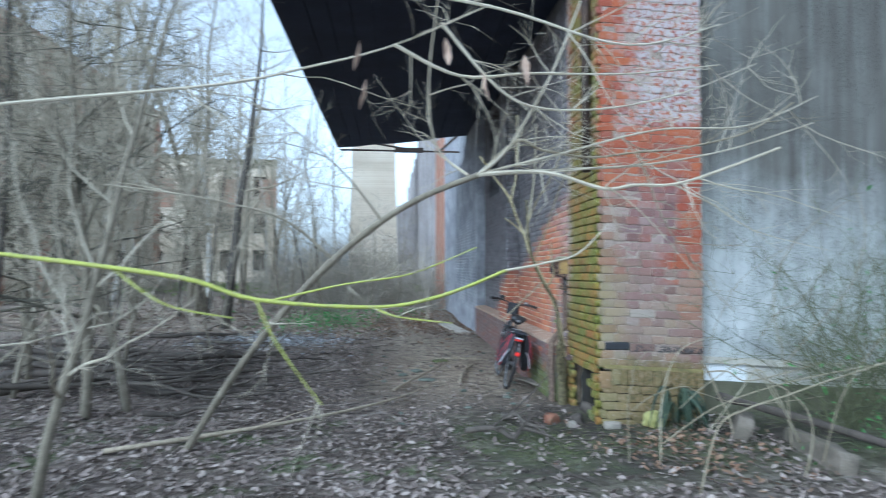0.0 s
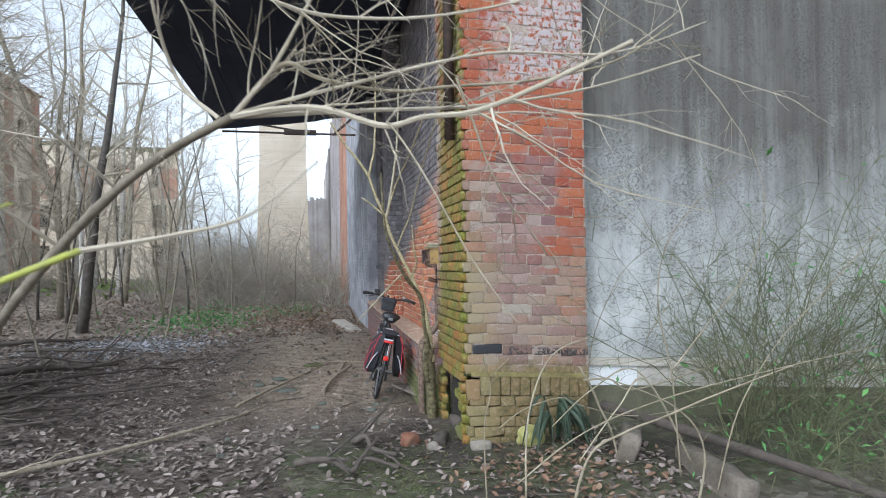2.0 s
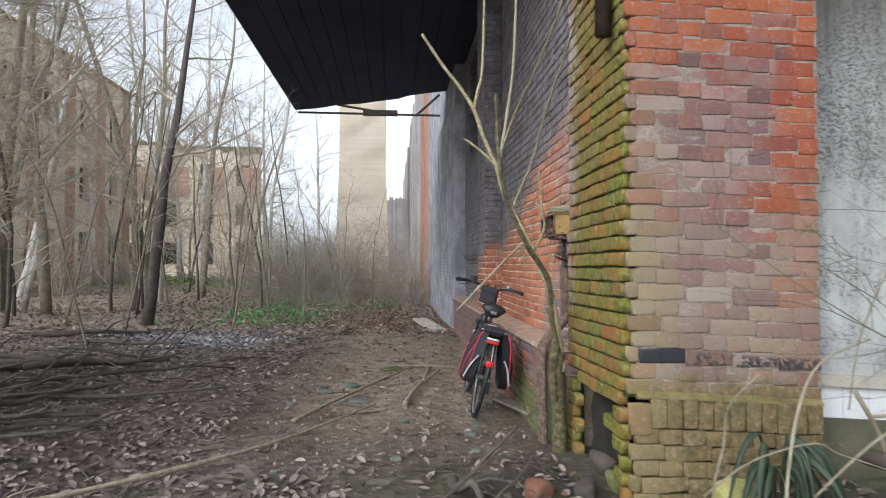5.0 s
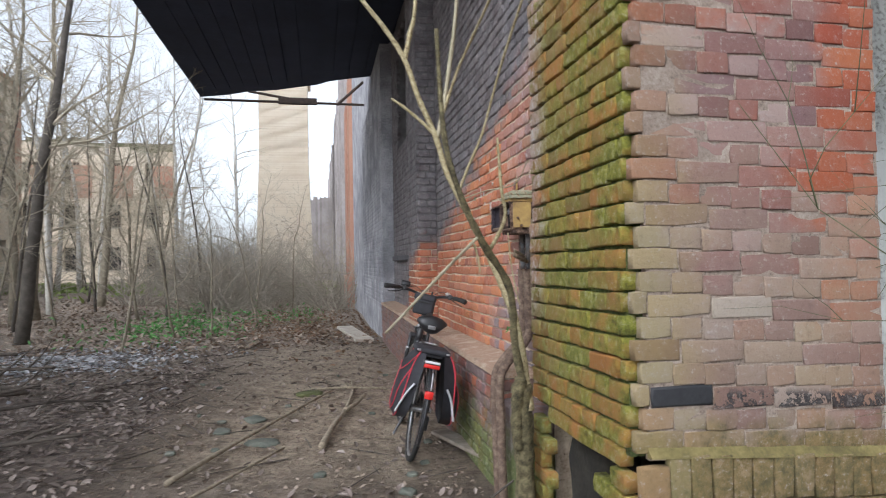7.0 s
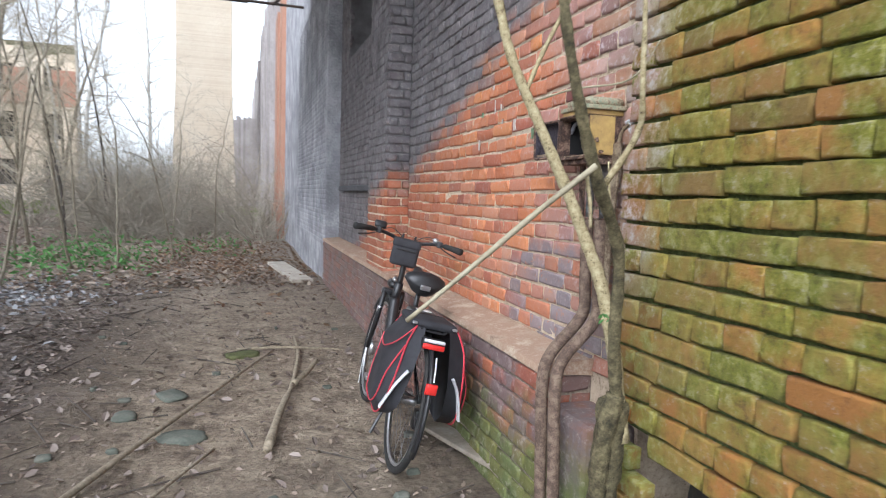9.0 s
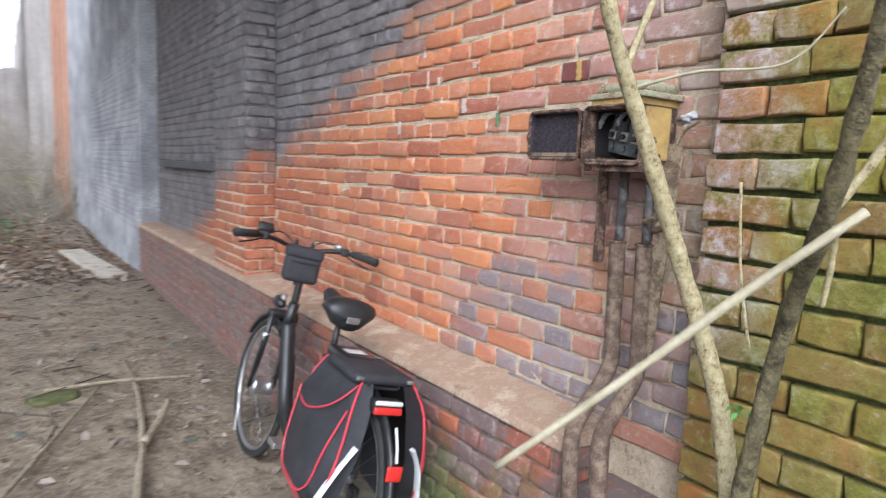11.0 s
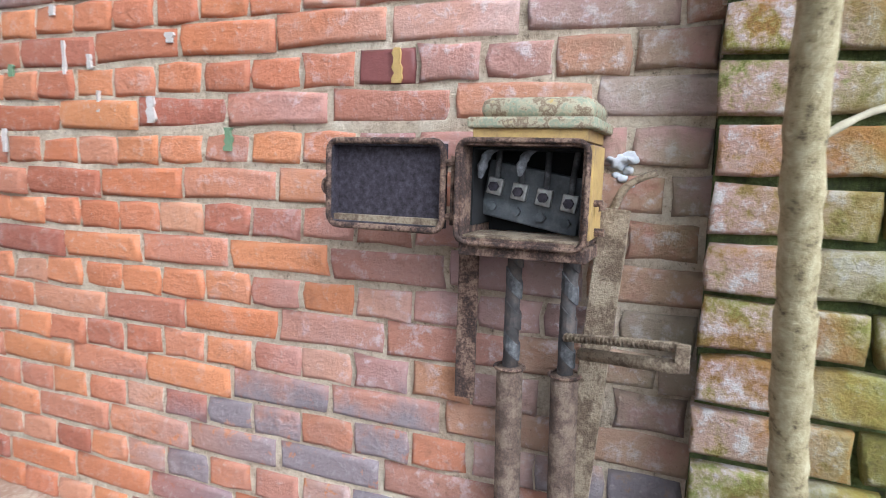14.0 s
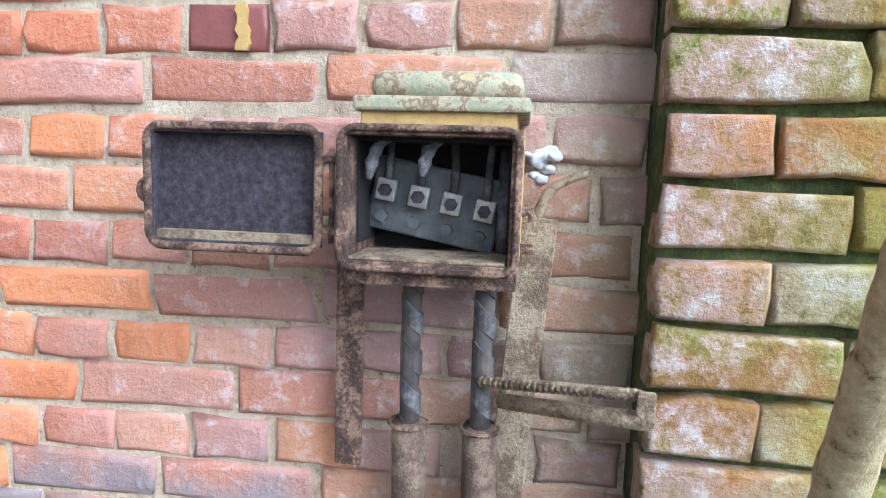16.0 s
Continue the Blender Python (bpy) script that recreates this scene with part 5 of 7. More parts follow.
        part("lever_clamp", MB().bevel(s * 0.20 - 0.018, -0.06, 0.0, s * 0.20 + 0.018, -0.025, 0.04, 0.006), M_BLACK, hb)
        part("brake_cable", MB().tube(bend([(s * 0.19, -0.03, 0.02), (s * 0.12, 0.06, 0.05), (s * 0.03, 0.07, -0.02), (0, 0.05, -0.2)], 6), 0.003, 5), M_BLACK, hb, smooth=True)
    part("bell", MB().tube([(0.17, -0.01, 0.02), (0.17, -0.012, 0.045), (0.17, -0.014, 0.055)], [0.012, 0.024, 0.010], 12), M_ALU, hb, "chrome bell", True)
    part("mirror", MB().bevel(-0.235, 0.0, 0.045, -0.155, 0.03, 0.095, 0.012, pose(0, 0, 0, -25, 0, 12)), M_BLACK, hb, "black display unit on a stalk", True)
    part("mirror_stalk", MB().tube([(-0.19, -0.02, 0.015), (-0.19, 0.0, 0.06)], 0.008, 6), M_BLACK, hb)
    bag = part("handlebar_bag", MB().bevel(-0.085, -0.13, -0.165, 0.085, -0.02, 0.0, 0.02), M_BAGCLOTH, hb, "black nylon handlebar bag", True)
    part("bag_flap", MB().bevel(-0.09, -0.138, -0.05, 0.09, -0.015, 0.008, 0.016), M_BAGCLOTH, bag, "folded black flap", True)
    part("bag_strap", MB().bevel(-0.06, -0.142, -0.068, 0.07, -0.136, -0.058, 0.002), M_RUBBER, bag)
    for s in (-0.04, 0.04):
        part("bag_loop", MB().tube(bend([(s, -0.06, 0.0), (s, -0.01, 0.03), (s, 0.03, -0.01)], 4), 0.007, 6), M_BAGCLOTH, bag)
    # saddle
    sd = MB()
    prof = [(0.15, 0.020, 0.0, 0.035), (0.12, 0.028, 0.006, 0.046), (0.04, 0.040, 0.0, 0.056), (-0.03, 0.075, 0.006, 0.066), (-0.08, 0.112, 0.018, 0.074), (-0.125, 0.116, 0.024, 0.076), (-0.152, 0.095, 0.016, 0.062), (-0.166, 0.060, 0.010, 0.036), (-0.170, 0.020, 0.006, 0.012)]
    rows_ = []
    for y, w, z, h in prof:
        rows_.append([(w * math.cos(a) * (1.0 if math.sin(a) > -0.2 else 0.8), y, z + (h * 0.55 * math.sin(a) if math.sin(a) > 0 else h * 0.9 * math.sin(a))) for a in [2 * math.pi * k / 14 for k in range(14)]])
    sd.v = [q for r_ in rows_ for q in r_]
    sd.f = [(i * 14 + k, i * 14 + (k + 1) % 14, (i + 1) * 14 + (k + 1) % 14, (i + 1) * 14 + k) for i in range(len(prof) - 1) for k in range(14)] + [tuple(range(14)), tuple(reversed([(len(prof) - 1) * 14 + k for k in range(14)]))]
    so = part("saddle", sd, M_SADDLE, bike, "wide black vinyl saddle", True)
    so.matrix_basis = pose(0, 0.365, 0.935, 11, 0, 0) @ Matrix.Diagonal((1.0, 1.0, 1.22, 1))
    part("saddle_badge", MB().bevel(-0.028, -0.178, -0.006, 0.028, -0.166, 0.016, 0.004), M_ALU, so)
    for s in (-1, 1):
        part("saddle_rail", MB().tube([(s * 0.02, 0.10, -0.03), (s * 0.022, 0.0, -0.055), (s * 0.03, -0.11, -0.035)], 0.0035, 6), M_ALU, so)
    # rack, battery, panniers
    rk = part("rack", MB().box(-0.06, -0.16, 0.742, 0.06, 0.22, 0.752), M_BLACK, bike, "black rear rack")
    for s in (-1, 1):
        part("rack_leg", MB().tube([(s * 0.06, 0.05, 0.745), (s * 0.07, 0.0, R)], 0.006, 6), M_BLACK, rk)
        part("rack_rail", MB().tube([(s * 0.06, 0.22, 0.755), (s * 0.06, -0.17, 0.755)], 0.006, 6), M_BLACK, rk)
    bt = part("battery", MB().bevel(-0.07, 0.03, 0.70, 0.07, 0.24, 0.80, 0.02), M_BLACK, bike, "black rack battery with white label", True)
    part("battery_label", MB().bevel(-0.035, 0.10, 0.800, 0.045, 0.155, 0.803, 0.001), M_REFLECT, bt, "white label")
    part("saddle_bag_top", MB().bevel(-0.12, -0.17, 0.755, 0.12, 0.10, 0.795, 0.018), M_BAGCLOTH, bike, "black bag bridge over the rack", True)
    for s in (-1, 1):
        def side(q, w):
            return (0.02 + s * (0.06 + w * 0.8 + max(0.0, 0.74 - q[1]) * 0.15), q[0], q[1] - max(0.0, 0.5 - q[1]) * 0.3)
        out = [(0.17, 0.77), (0.20, 0.66), (0.17, 0.46), (0.10, 0.37), (-0.10, 0.35), (-0.20, 0.40), (-0.235, 0.52), (-0.21, 0.68), (-0.16, 0.77)]
        n_ = len(out)
        mb = MB()
        shrink = [(0.02 + (a - 0.02) * 0.82, 0.56 + (b - 0.56) * 0.84) for a, b in out]
        mb.v = [side(q, 0.0) for q in out] + [side(q, 0.09 if q[1] < 0.7 else 0.05) for q in out] + [side(q, 0.135 if q[1] < 0.65 else 0.08) for q in shrink]
        for base_ in (0, n_):
            for k in range(n_):
                l = (k + 1) % n_
                mb.f.append((base_ + k, base_ + l, base_ + n_ + l, base_ + n_ + k))
        mb.f += [tuple(range(n_)), tuple(range(2 * n_, 3 * n_))]
        pn = part("pannier", mb, M_BAGCLOTH, bike, "black nylon pannier with red piping", True)
        part("piping", MB().tube(bend([side(q, 0.092 if q[1] < 0.7 else 0.052) for q in out], 3), 0.0045, 5), M_RED, pn, "red piping")
        part("piping", MB().tube(bend([side(q, 0.136 if q[1] < 0.65 else 0.082) for q in shrink[1:8]], 3), 0.004, 5), M_RED, pn, "red piping")
        part("piping", MB().tube(bend([side((0.19, 0.62), 0.125), side((0.05, 0.60), 0.142), side((-0.10, 0.66), 0.120), side((-0.17, 0.76), 0.06)], 4), 0.004, 5), M_RED, pn, "red piping")
        part("reflective_strip", MB().tube(bend([side((-0.238, 0.56), 0.03), side((-0.232, 0.49), 0.07), side((-0.205, 0.395), 0.105)], 5), 0.024, 6, flat=0.3), M_REFLECT, pn, "silver reflective strip")
        part("pannier_buckle", MB().bevel(s * 0.10 - 0.012, -0.18, 0.772, s * 0.10 + 0.012, -0.14, 0.784, 0.003), M_ALU, pn)
    lamp = part("rear_lamp", MB().bevel(-0.056, -0.235, 0.675, 0.056, -0.185, 0.725, 0.01), M_BLACK, bike, "red rear lamp with clear upper strip", True)
    part("red_lens", MB().bevel(-0.054, -0.243, 0.676, 0.054, -0.228, 0.702, 0.006), M_LENSRED, lamp, "red lens", True)
    part("clear_lens", MB().bevel(-0.052, -0.242, 0.708, 0.052, -0.228, 0.724, 0.005), M_REFLECT, lamp, "clear strip", True)
    part("reflector", MB().bevel(-0.028, -0.372, 0.50, 0.028, -0.358, 0.55, 0.005), M_LENSRED, bike, "red reflector on the mudguard", True)
    part("guard_strip", MB().tube([(0.008, -0.352, 0.555), (0.008, -0.335, 0.60), (0.008, -0.30, 0.655)], 0.009, 6, flat=0.4), M_REFLECT, bike, "white strip on the mudguard")
    # drive
    for s in (-1, 1):
        cr = part("crank", MB().tube([bb + Vector((s * 0.07, 0, 0)), bb + Vector((s * 0.085, s * 0.15, -s * 0.06))], 0.010, 7), M_ALU, bike, "silver crank", True)
        part("pedal", MB().bevel(s * 0.135 - 0.045, 0.45 + s * 0.15 - 0.04, 0.30 - s * 0.06 - 0.012, s * 0.135 + 0.045, 0.45 + s * 0.15 + 0.04, 0.30 - s * 0.06 + 0.012, 0.004), M_ALU, cr, "silver pedal")
    part("chain_guard", MB().tube([bb + Vector((0.06, 0.09 * math.cos(radians(a)), 0.09 * math.sin(radians(a)))) for a in range(0, 360, 20)], 0.012, 6, close=True), M_BLACK, bike)
    part("kickstand", MB().tube([(-0.06, 0.10, 0.33), (-0.13, 0.06, 0.14)], 0.009, 7), M_BLACK, bike)
    part("rear_mech", MB().bevel(0.055, -0.03, 0.22, 0.085, 0.03, 0.32, 0.01), M_BLACK, bike)
    return bike


bicycle()


# ---- the elder that grows beside the pier ----
def limb(mb, pts, r0, r1, sides=8, n=6, knots=0.12, seed=0):
    """A limb through pts that thins from r0 to r1, with small swellings."""
    rr = random.Random(seed)
    line = bend(pts, n)
    m = len(line)
    mb.tube(line, [(r0 + (r1 - r0) * k / (m - 1)) * (1 + rr.uniform(-knots, knots)) for k in range(m)], sides)
    return line


def side_twigs(mb, line, rng, count, length, r0, start=0.2, up=0.02, fine=3, angle=(25, 70)):
    for k in range(count):
        j = min(int(len(line) * (start + (1 - start) * rng.random())), len(line) - 2)
        d = off_axis(rng, (line[j + 1] - line[j]).normalized(), rng.uniform(*angle))
        tp, tr = grow(rng, mb, line[j], d, length * rng.uniform(0.4, 1.2), r0 * rng.uniform(0.7, 1.1), 4, 0.13, up, 7)
        for s in range(fine):
            j2 = rng.randrange(1, 6)
            sp, sr = grow(rng, mb, tp[j2], off_axis(rng, (tp[j2 + 1] - tp[j2]).normalized(), rng.uniform(25, 60)), length * 0.42 * rng.uniform(0.4, 1.2), max(tr[j2] * 0.6, 0.0014), 3, 0.16, up, 5)
            j3 = rng.randrange(1, 4)
            grow(rng, mb, sp[j3], off_axis(rng, (sp[j3 + 1] - sp[j3]).normalized(), rng.uniform(30, 60)), length * 0.16, 0.0014, 3, 0.1, up, 3)


M_STEM = surface("pale_elder_bark", [(0.10, 0.075, 0.04), (0.30, 0.245, 0.13), (0.38, 0.32, 0.185), (0.46, 0.40, 0.25)], 60, 0.85, fine=170, relief=0.005, spread=(0.36, 0.62))
M_STEMDARK = surface("mossy_elder_bark", [(0.04, 0.034, 0.018), (0.12, 0.10, 0.05), (0.25, 0.21, 0.11)], 26, 0.9, fine=120, relief=0.012, strength=0.9, spread=(0.36, 0.62))
M_LEAFGREEN = surface("fresh_green_leaf", [(0.05, 0.14, 0.03), (0.08, 0.22, 0.05), (0.14, 0.30, 0.08)], 20, 0.6, relief=0, piece=0.6)
elder = thing("elder_bush", "elder with pale and mossy stems growing beside a pier", "shrub")
knob = MB()
limb(knob, [(1.80, 7.82, -0.15), (1.79, 7.80, 0.25), (1.765, 7.74, 0.5), (1.75, 7.70, 0.68)], 0.052, 0.05, 10, 6, 0.13, 3)
limb(knob, [(1.75, 7.76, 0.35), (1.72, 7.70, 0.55), (1.73, 7.66, 0.72)], 0.028, 0.03, 8, 6, 0.15, 5)
part("trunk", knob, M_STEMDARK, elder, "gnarled hollow trunk base", True)
sa = MB()
la = limb(sa, [(1.79, 7.70, 0.55), (1.765, 7.73, 0.82), (1.745, 7.75, 0.95), (1.732, 7.778, 1.05), (1.70, 7.80, 1.15), (1.662, 7.818, 1.25), (1.62, 7.83, 1.35), (1.572, 7.84, 1.45), (1.525, 7.85, 1.55), (1.475, 7.86, 1.65), (1.415, 7.865, 1.78), (1.363, 7.87, 1.959), (1.279, 7.87, 2.151), (1.210, 7.87, 2.347), (1.107, 7.87, 2.507), (0.995, 7.87, 2.647), (0.848, 7.87, 2.866)], 0.024, 0.011, 9, 6, 0.1, 6)
part("stem", sa, M_STEM, elder, "pale speckled stem", True)
sb = MB()
lb = limb(sb, [(1.77, 7.70, 0.62), (1.70, 7.638, 0.89), (1.66, 7.58, 1.168), (1.50, 7.46, 1.385), (1.373, 7.368, 1.609), (1.30, 7.32, 1.85), (1.27, 7.3, 2.3)], 0.023, 0.010, 9, 6, 0.15, 7)
part("stem", sb, M_STEMDARK, elder, "dark mossy stem", True)
for pts, r0, r1, mat in (([(1.372, 7.87, 1.951), (1.396, 7.87, 2.034), (1.444, 7.87, 2.317), (1.490, 7.87, 2.678), (1.514, 7.87, 3.257)], 0.015, 0.009, M_PALEBARK),
                         ([(1.210, 7.87, 2.347), (1.239, 7.87, 2.484), (1.271, 7.87, 2.664), (1.289, 7.87, 3.355)], 0.014, 0.008, M_STEM),
                         ([(1.347, 7.87, 1.975), (1.290, 7.87, 2.030), (1.202, 7.87, 2.101), (1.136, 7.87, 2.143)], 0.011, 0.007, M_STEM),
                         ([(1.475, 7.86, 1.65), (1.53, 7.85, 1.79), (1.60, 7.80, 1.97), (1.66, 7.65, 2.27), (1.72, 7.3, 2.62), (1.78, 6.9, 2.95)], 0.008, 0.005, M_STEM),
                         ([(1.40, 7.87, 2.05), (1.48, 7.80, 2.3), (1.57, 7.45, 2.55), (1.66, 7.0, 2.9)], 0.009, 0.005, M_STEM),
                         ([(1.49, 7.855, 1.62), (1.60, 7.78, 1.66), (1.72, 7.66, 1.68), (1.76, 7.58, 1.78)], 0.004, 0.0025, M_PALEBARK),
                         ([(1.55, 7.50, 1.36), (1.60, 7.43, 1.50), (1.57, 7.38, 1.62), (1.55, 7.36, 1.85)], 0.010, 0.006, M_STEM),
                         ([(1.45, 7.42, 1.38), (1.47, 7.43, 1.31), (1.48, 7.44, 1.25)], 0.006, 0.004, M_STEM),
                         ([(1.745, 7.69, 1.08), (1.715, 7.71, 1.25), (1.70, 7.72, 1.44)], 0.004, 0.003, M_STEM)):
    mb = MB()
    limb(mb, pts, r0, r1, 7, 6, 0.12, 9)
    part("branch", mb, mat, elder, smooth=True)
lf = MB()
rr = random.Random(5)
for k in range(9):
    c = Vector((1.70, 7.655, 0.955)) + Vector((rr.uniform(-0.03, 0.0), rr.uniform(-0.025, 0.03), rr.uniform(-0.015, 0.02)))
    m = Matrix.Translation(c) @ pose(0, 0, 0, rr.uniform(-60, 60), rr.uniform(-60, 60), rr.uniform(0, 360)) @ Matrix.Scale(0.013, 4)
    lf.add([(-1, 0, 0), (0, -0.45, 0.1), (1, 0, 0), (0, 0.45, 0.1)], [(0, 1, 2), (0, 2, 3)], m)
part("bud_leaves", lf, M_LEAFGREEN, elder, "small fresh green leaves")
st = MB()
limb(st, [(1.455, 7.385, 1.405), (1.34, 7.49, 1.275), (1.21, 7.605, 1.12), (1.076, 7.732, 0.96)], 0.0085, 0.007, 8, 5, 0.1, 4)
stick = tagged(part("hanging_stick", st, M_PALEBARK, smooth=True), "pale dry stick caught slantwise in the elder", "stick")

# ---- ground clutter ----
M_WOOD = surface("weathered_board", [(0.16, 0.13, 0.10), (0.28, 0.24, 0.19), (0.40, 0.36, 0.30)], 9, 0.9, fine=60, relief=0.004)
M_WOODPALE = surface("bleached_board", [(0.30, 0.26, 0.21), (0.48, 0.43, 0.36), (0.58, 0.54, 0.47)], 7, 0.9, fine=50, relief=0.003)
M_DEADWOOD = surface("damp_dead_wood", [(0.035, 0.028, 0.022), (0.075, 0.06, 0.048), (0.13, 0.11, 0.085)], 9, 0.9, fine=60, relief=0.006, piece=0.3)
M_DRYSTICK = surface("dry_stick", [(0.13, 0.10, 0.07), (0.29, 0.24, 0.17), (0.42, 0.36, 0.27)], 30, 0.9, fine=110, relief=0.006)
M_STONE = surface("grey_green_stone", [(0.06, 0.068, 0.055), (0.12, 0.13, 0.105), (0.2, 0.19, 0.155)], 7, 0.9, fine=50, relief=0.006)
M_YELSTONE = surface("yellow_mossy_stone", [(0.20, 0.20, 0.05), (0.36, 0.34, 0.12), (0.46, 0.43, 0.22)], 9, 0.9, fine=60, relief=0.006)
M_CONCRETE = surface("old_concrete", [(0.12, 0.10, 0.08), (0.23, 0.20, 0.16), (0.32, 0.285, 0.24)], 5, 0.95, fine=60, relief=0.006)
M_SLATE = surface("dark_wet_slate", [(0.012, 0.016, 0.016), (0.03, 0.036, 0.036), (0.06, 0.065, 0.06)], 6, 0.5, fine=40, relief=0.006)
M_MOSSGREEN = surface("cushion_moss", [(0.05, 0.055, 0.02), (0.10, 0.11, 0.04), (0.18, 0.18, 0.085)], 14, 1.0, fine=90, relief=0.01)
M_BRICKBIT = surface("broken_brick", [(0.10, 0.045, 0.03), (0.20, 0.085, 0.05), (0.16, 0.13, 0.08)], 12, 0.95, fine=70, relief=0.006)


def stone(name, label, x, y, size, material, seed, rz=0.0, sink=0.35, category="stone", tilt=(0, 0)):
    """A rough lump with an uneven surface, partly sunk in the ground."""
    rr_ = random.Random(seed)
    bm = bmesh.new()
    bmesh.ops.create_icosphere(bm, subdivisions=3, radius=1.0)
    o = Vector((rr_.uniform(0, 50), rr_.uniform(0, 50), rr_.uniform(0, 50)))
    for v in bm.verts:
        c = v.co.copy()
        k = 1.0 / max(abs(c.x), abs(c.y), abs(c.z)) ** 0.55
        v.co = c * k * (1 + 0.25 * noise.noise(c * 1.3 + o) + 0.08 * noise.noise(c * 4 + o))
    mb = MB()
    bm.verts.index_update()
    mb.add([v.co.copy() for v in bm.verts], [[q.index for q in f.verts] for f in bm.faces], Matrix.Diagonal((size[0] / 2, size[1] / 2, size[2] / 2, 1)))
    bm.free()
    ob = part(name, mb, material, smooth=True)
    ob.matrix_basis = pose(x, y, ground_z(x, y) + size[2] * (0.5 - sink), tilt[0], tilt[1], rz)
    return tagged(ob, label, category)


stone("mossy_stone", "pale yellow mossy stone on the ground beside a pier", 2.42, 6.68, (0.25, 0.17, 0.16), M_YELSTONE, 1, 20, 0.15)
stone("grey_stone", "grey stone at the foot of a pier", 2.0, 6.72, (0.17, 0.1, 0.08), M_CONCRETE, 2, 0, 0.2)
for x, y, sx, sy, k, m_ in ((0.21, 10.31, 0.28, 0.2, 3, M_STONE), (0.33, 9.58, 0.3, 0.22, 4, M_STONE), (0.64, 11.29, 0.34, 0.26, 5, M_MOSSGREEN), (-0.01, 9.95, 0.2, 0.16, 7, M_STONE), (1.25, 8.3, 0.12, 0.1, 8, M_STONE), (0.75, 8.7, 0.1, 0.08, 9, M_STONE), (1.3, 18.6, 0.3, 0.26, 10, M_DEADWOOD)):
    stone("flat_stone", "flat stone half sunk in the trodden earth", x, y, (sx * 0.8, sy * 0.8, 0.045), m_, k, k * 40, 0.35)
stone("brick_rubble", "broken red brick lying beside the pier", 1.45, 6.98, (0.17, 0.12, 0.12), M_BRICKBIT, 11, 30, 0.2, "rubble")
stone("brick_rubble", "broken brick half covered with moss", 1.72, 6.98, (0.2, 0.12, 0.10), M_DEADWOOD, 12, 70, 0.2, "rubble")
stone("brick_rubble", "dark rubble in the hollow under the pier", 1.97, 7.4, (0.16, 0.26, 0.14), M_DEADWOOD, 13, 0, 0.2, "rubble")
stone("brick_rubble", "mossy lump of masonry under the pier", 1.94, 7.06, (0.13, 0.16, 0.12), M_PLINTH, 14, 0, 0.2, "rubble")
# this lump is coloured near-black so that the hollow reads as shaded
stone("brick_rubble", "mossy upright lump of broken masonry, blackened for shade under the pier", 2.06, 7.42, (0.24, 0.36, 0.56), M_HOLLOWSHADE, 16, 8, 0.06, "rubble", (0, 6))
stone("brick_rubble", "small pale stone among leaves", 1.62, 6.82, (0.1, 0.08, 0.07), M_CONCRETE, 15, 0, 0.2, "rubble")
for k in range(18):
    rr = random.Random(100 + k)
    stone("pebble", "small stone lying on the forest path", rr.uniform(-0.6, 1.6), rr.uniform(6.4, 13), (rr.uniform(0.03, 0.08), rr.uniform(0.03, 0.07), 0.03), M_STONE, 60 + k, 0, 0.2)

ob = part("concrete_slab", MB().bevel(-0.15, -1.2, -0.02, 0.15, 1.2, 0.03, 0.008), M_WOODPALE)
ob.matrix_basis = pose(1.36, 16.4, 0.03, 0, 0, 6)
tagged(ob, "pale board lying flat beside the wall", "board")
ob = part("plank", MB().bevel(-0.07, -0.42, 0, 0.07, 0.42, 0.025, 0.006), M_WOOD)
ob.matrix_basis = pose(1.77, 9.05, -0.005, 0, 0, 17)
tagged(ob, "weathered plank lying under the bicycle", "plank")
# drooping dark fern at the pier and broken kerbs
M_FERN = surface("dark_withered_frond", [(0.012, 0.022, 0.014), (0.03, 0.05, 0.028), (0.075, 0.09, 0.05)], 14, 0.6, fine=60, relief=0.003, piece=0.4)
fern = thing("fern_clump", "drooping dark withered fern at the foot of a pier", "fern", pose(2.60, 6.58, 0.0))
rr = random.Random(66)
for k in range(30):
    a = rr.uniform(-3.3, 0.4)
    s, top = rr.uniform(0.12, 0.36), rr.uniform(0.20, 0.42)
    c, d = math.cos(a), math.sin(a)
    e = rr.uniform(-0.06, 0.06)
    pts = bend([(0.03 * c, 0.03 * d + 0.05, 0.05), (s * 0.35 * c, s * 0.3 * d + 0.03, top), (s * 0.75 * c + e * 0.5, s * 0.7 * d, top * 0.82), (s * c + e, s * 0.9 * d, rr.uniform(-0.02, 0.12))], 5)
    mb = MB().tube(pts, [0.003 + rr.uniform(0.011, 0.018) * math.sin(math.pi * j / (len(pts) - 1)) for j in range(len(pts))], 6, flat=0.3)
    part("frond", mb, M_FERN, fern, smooth=True)
M_KERB = surface("stained_concrete", [(0.07, 0.06, 0.045), (0.15, 0.125, 0.095), (0.25, 0.21, 0.17)], 6, 0.95, fine=70, relief=0.01, strength=0.9)


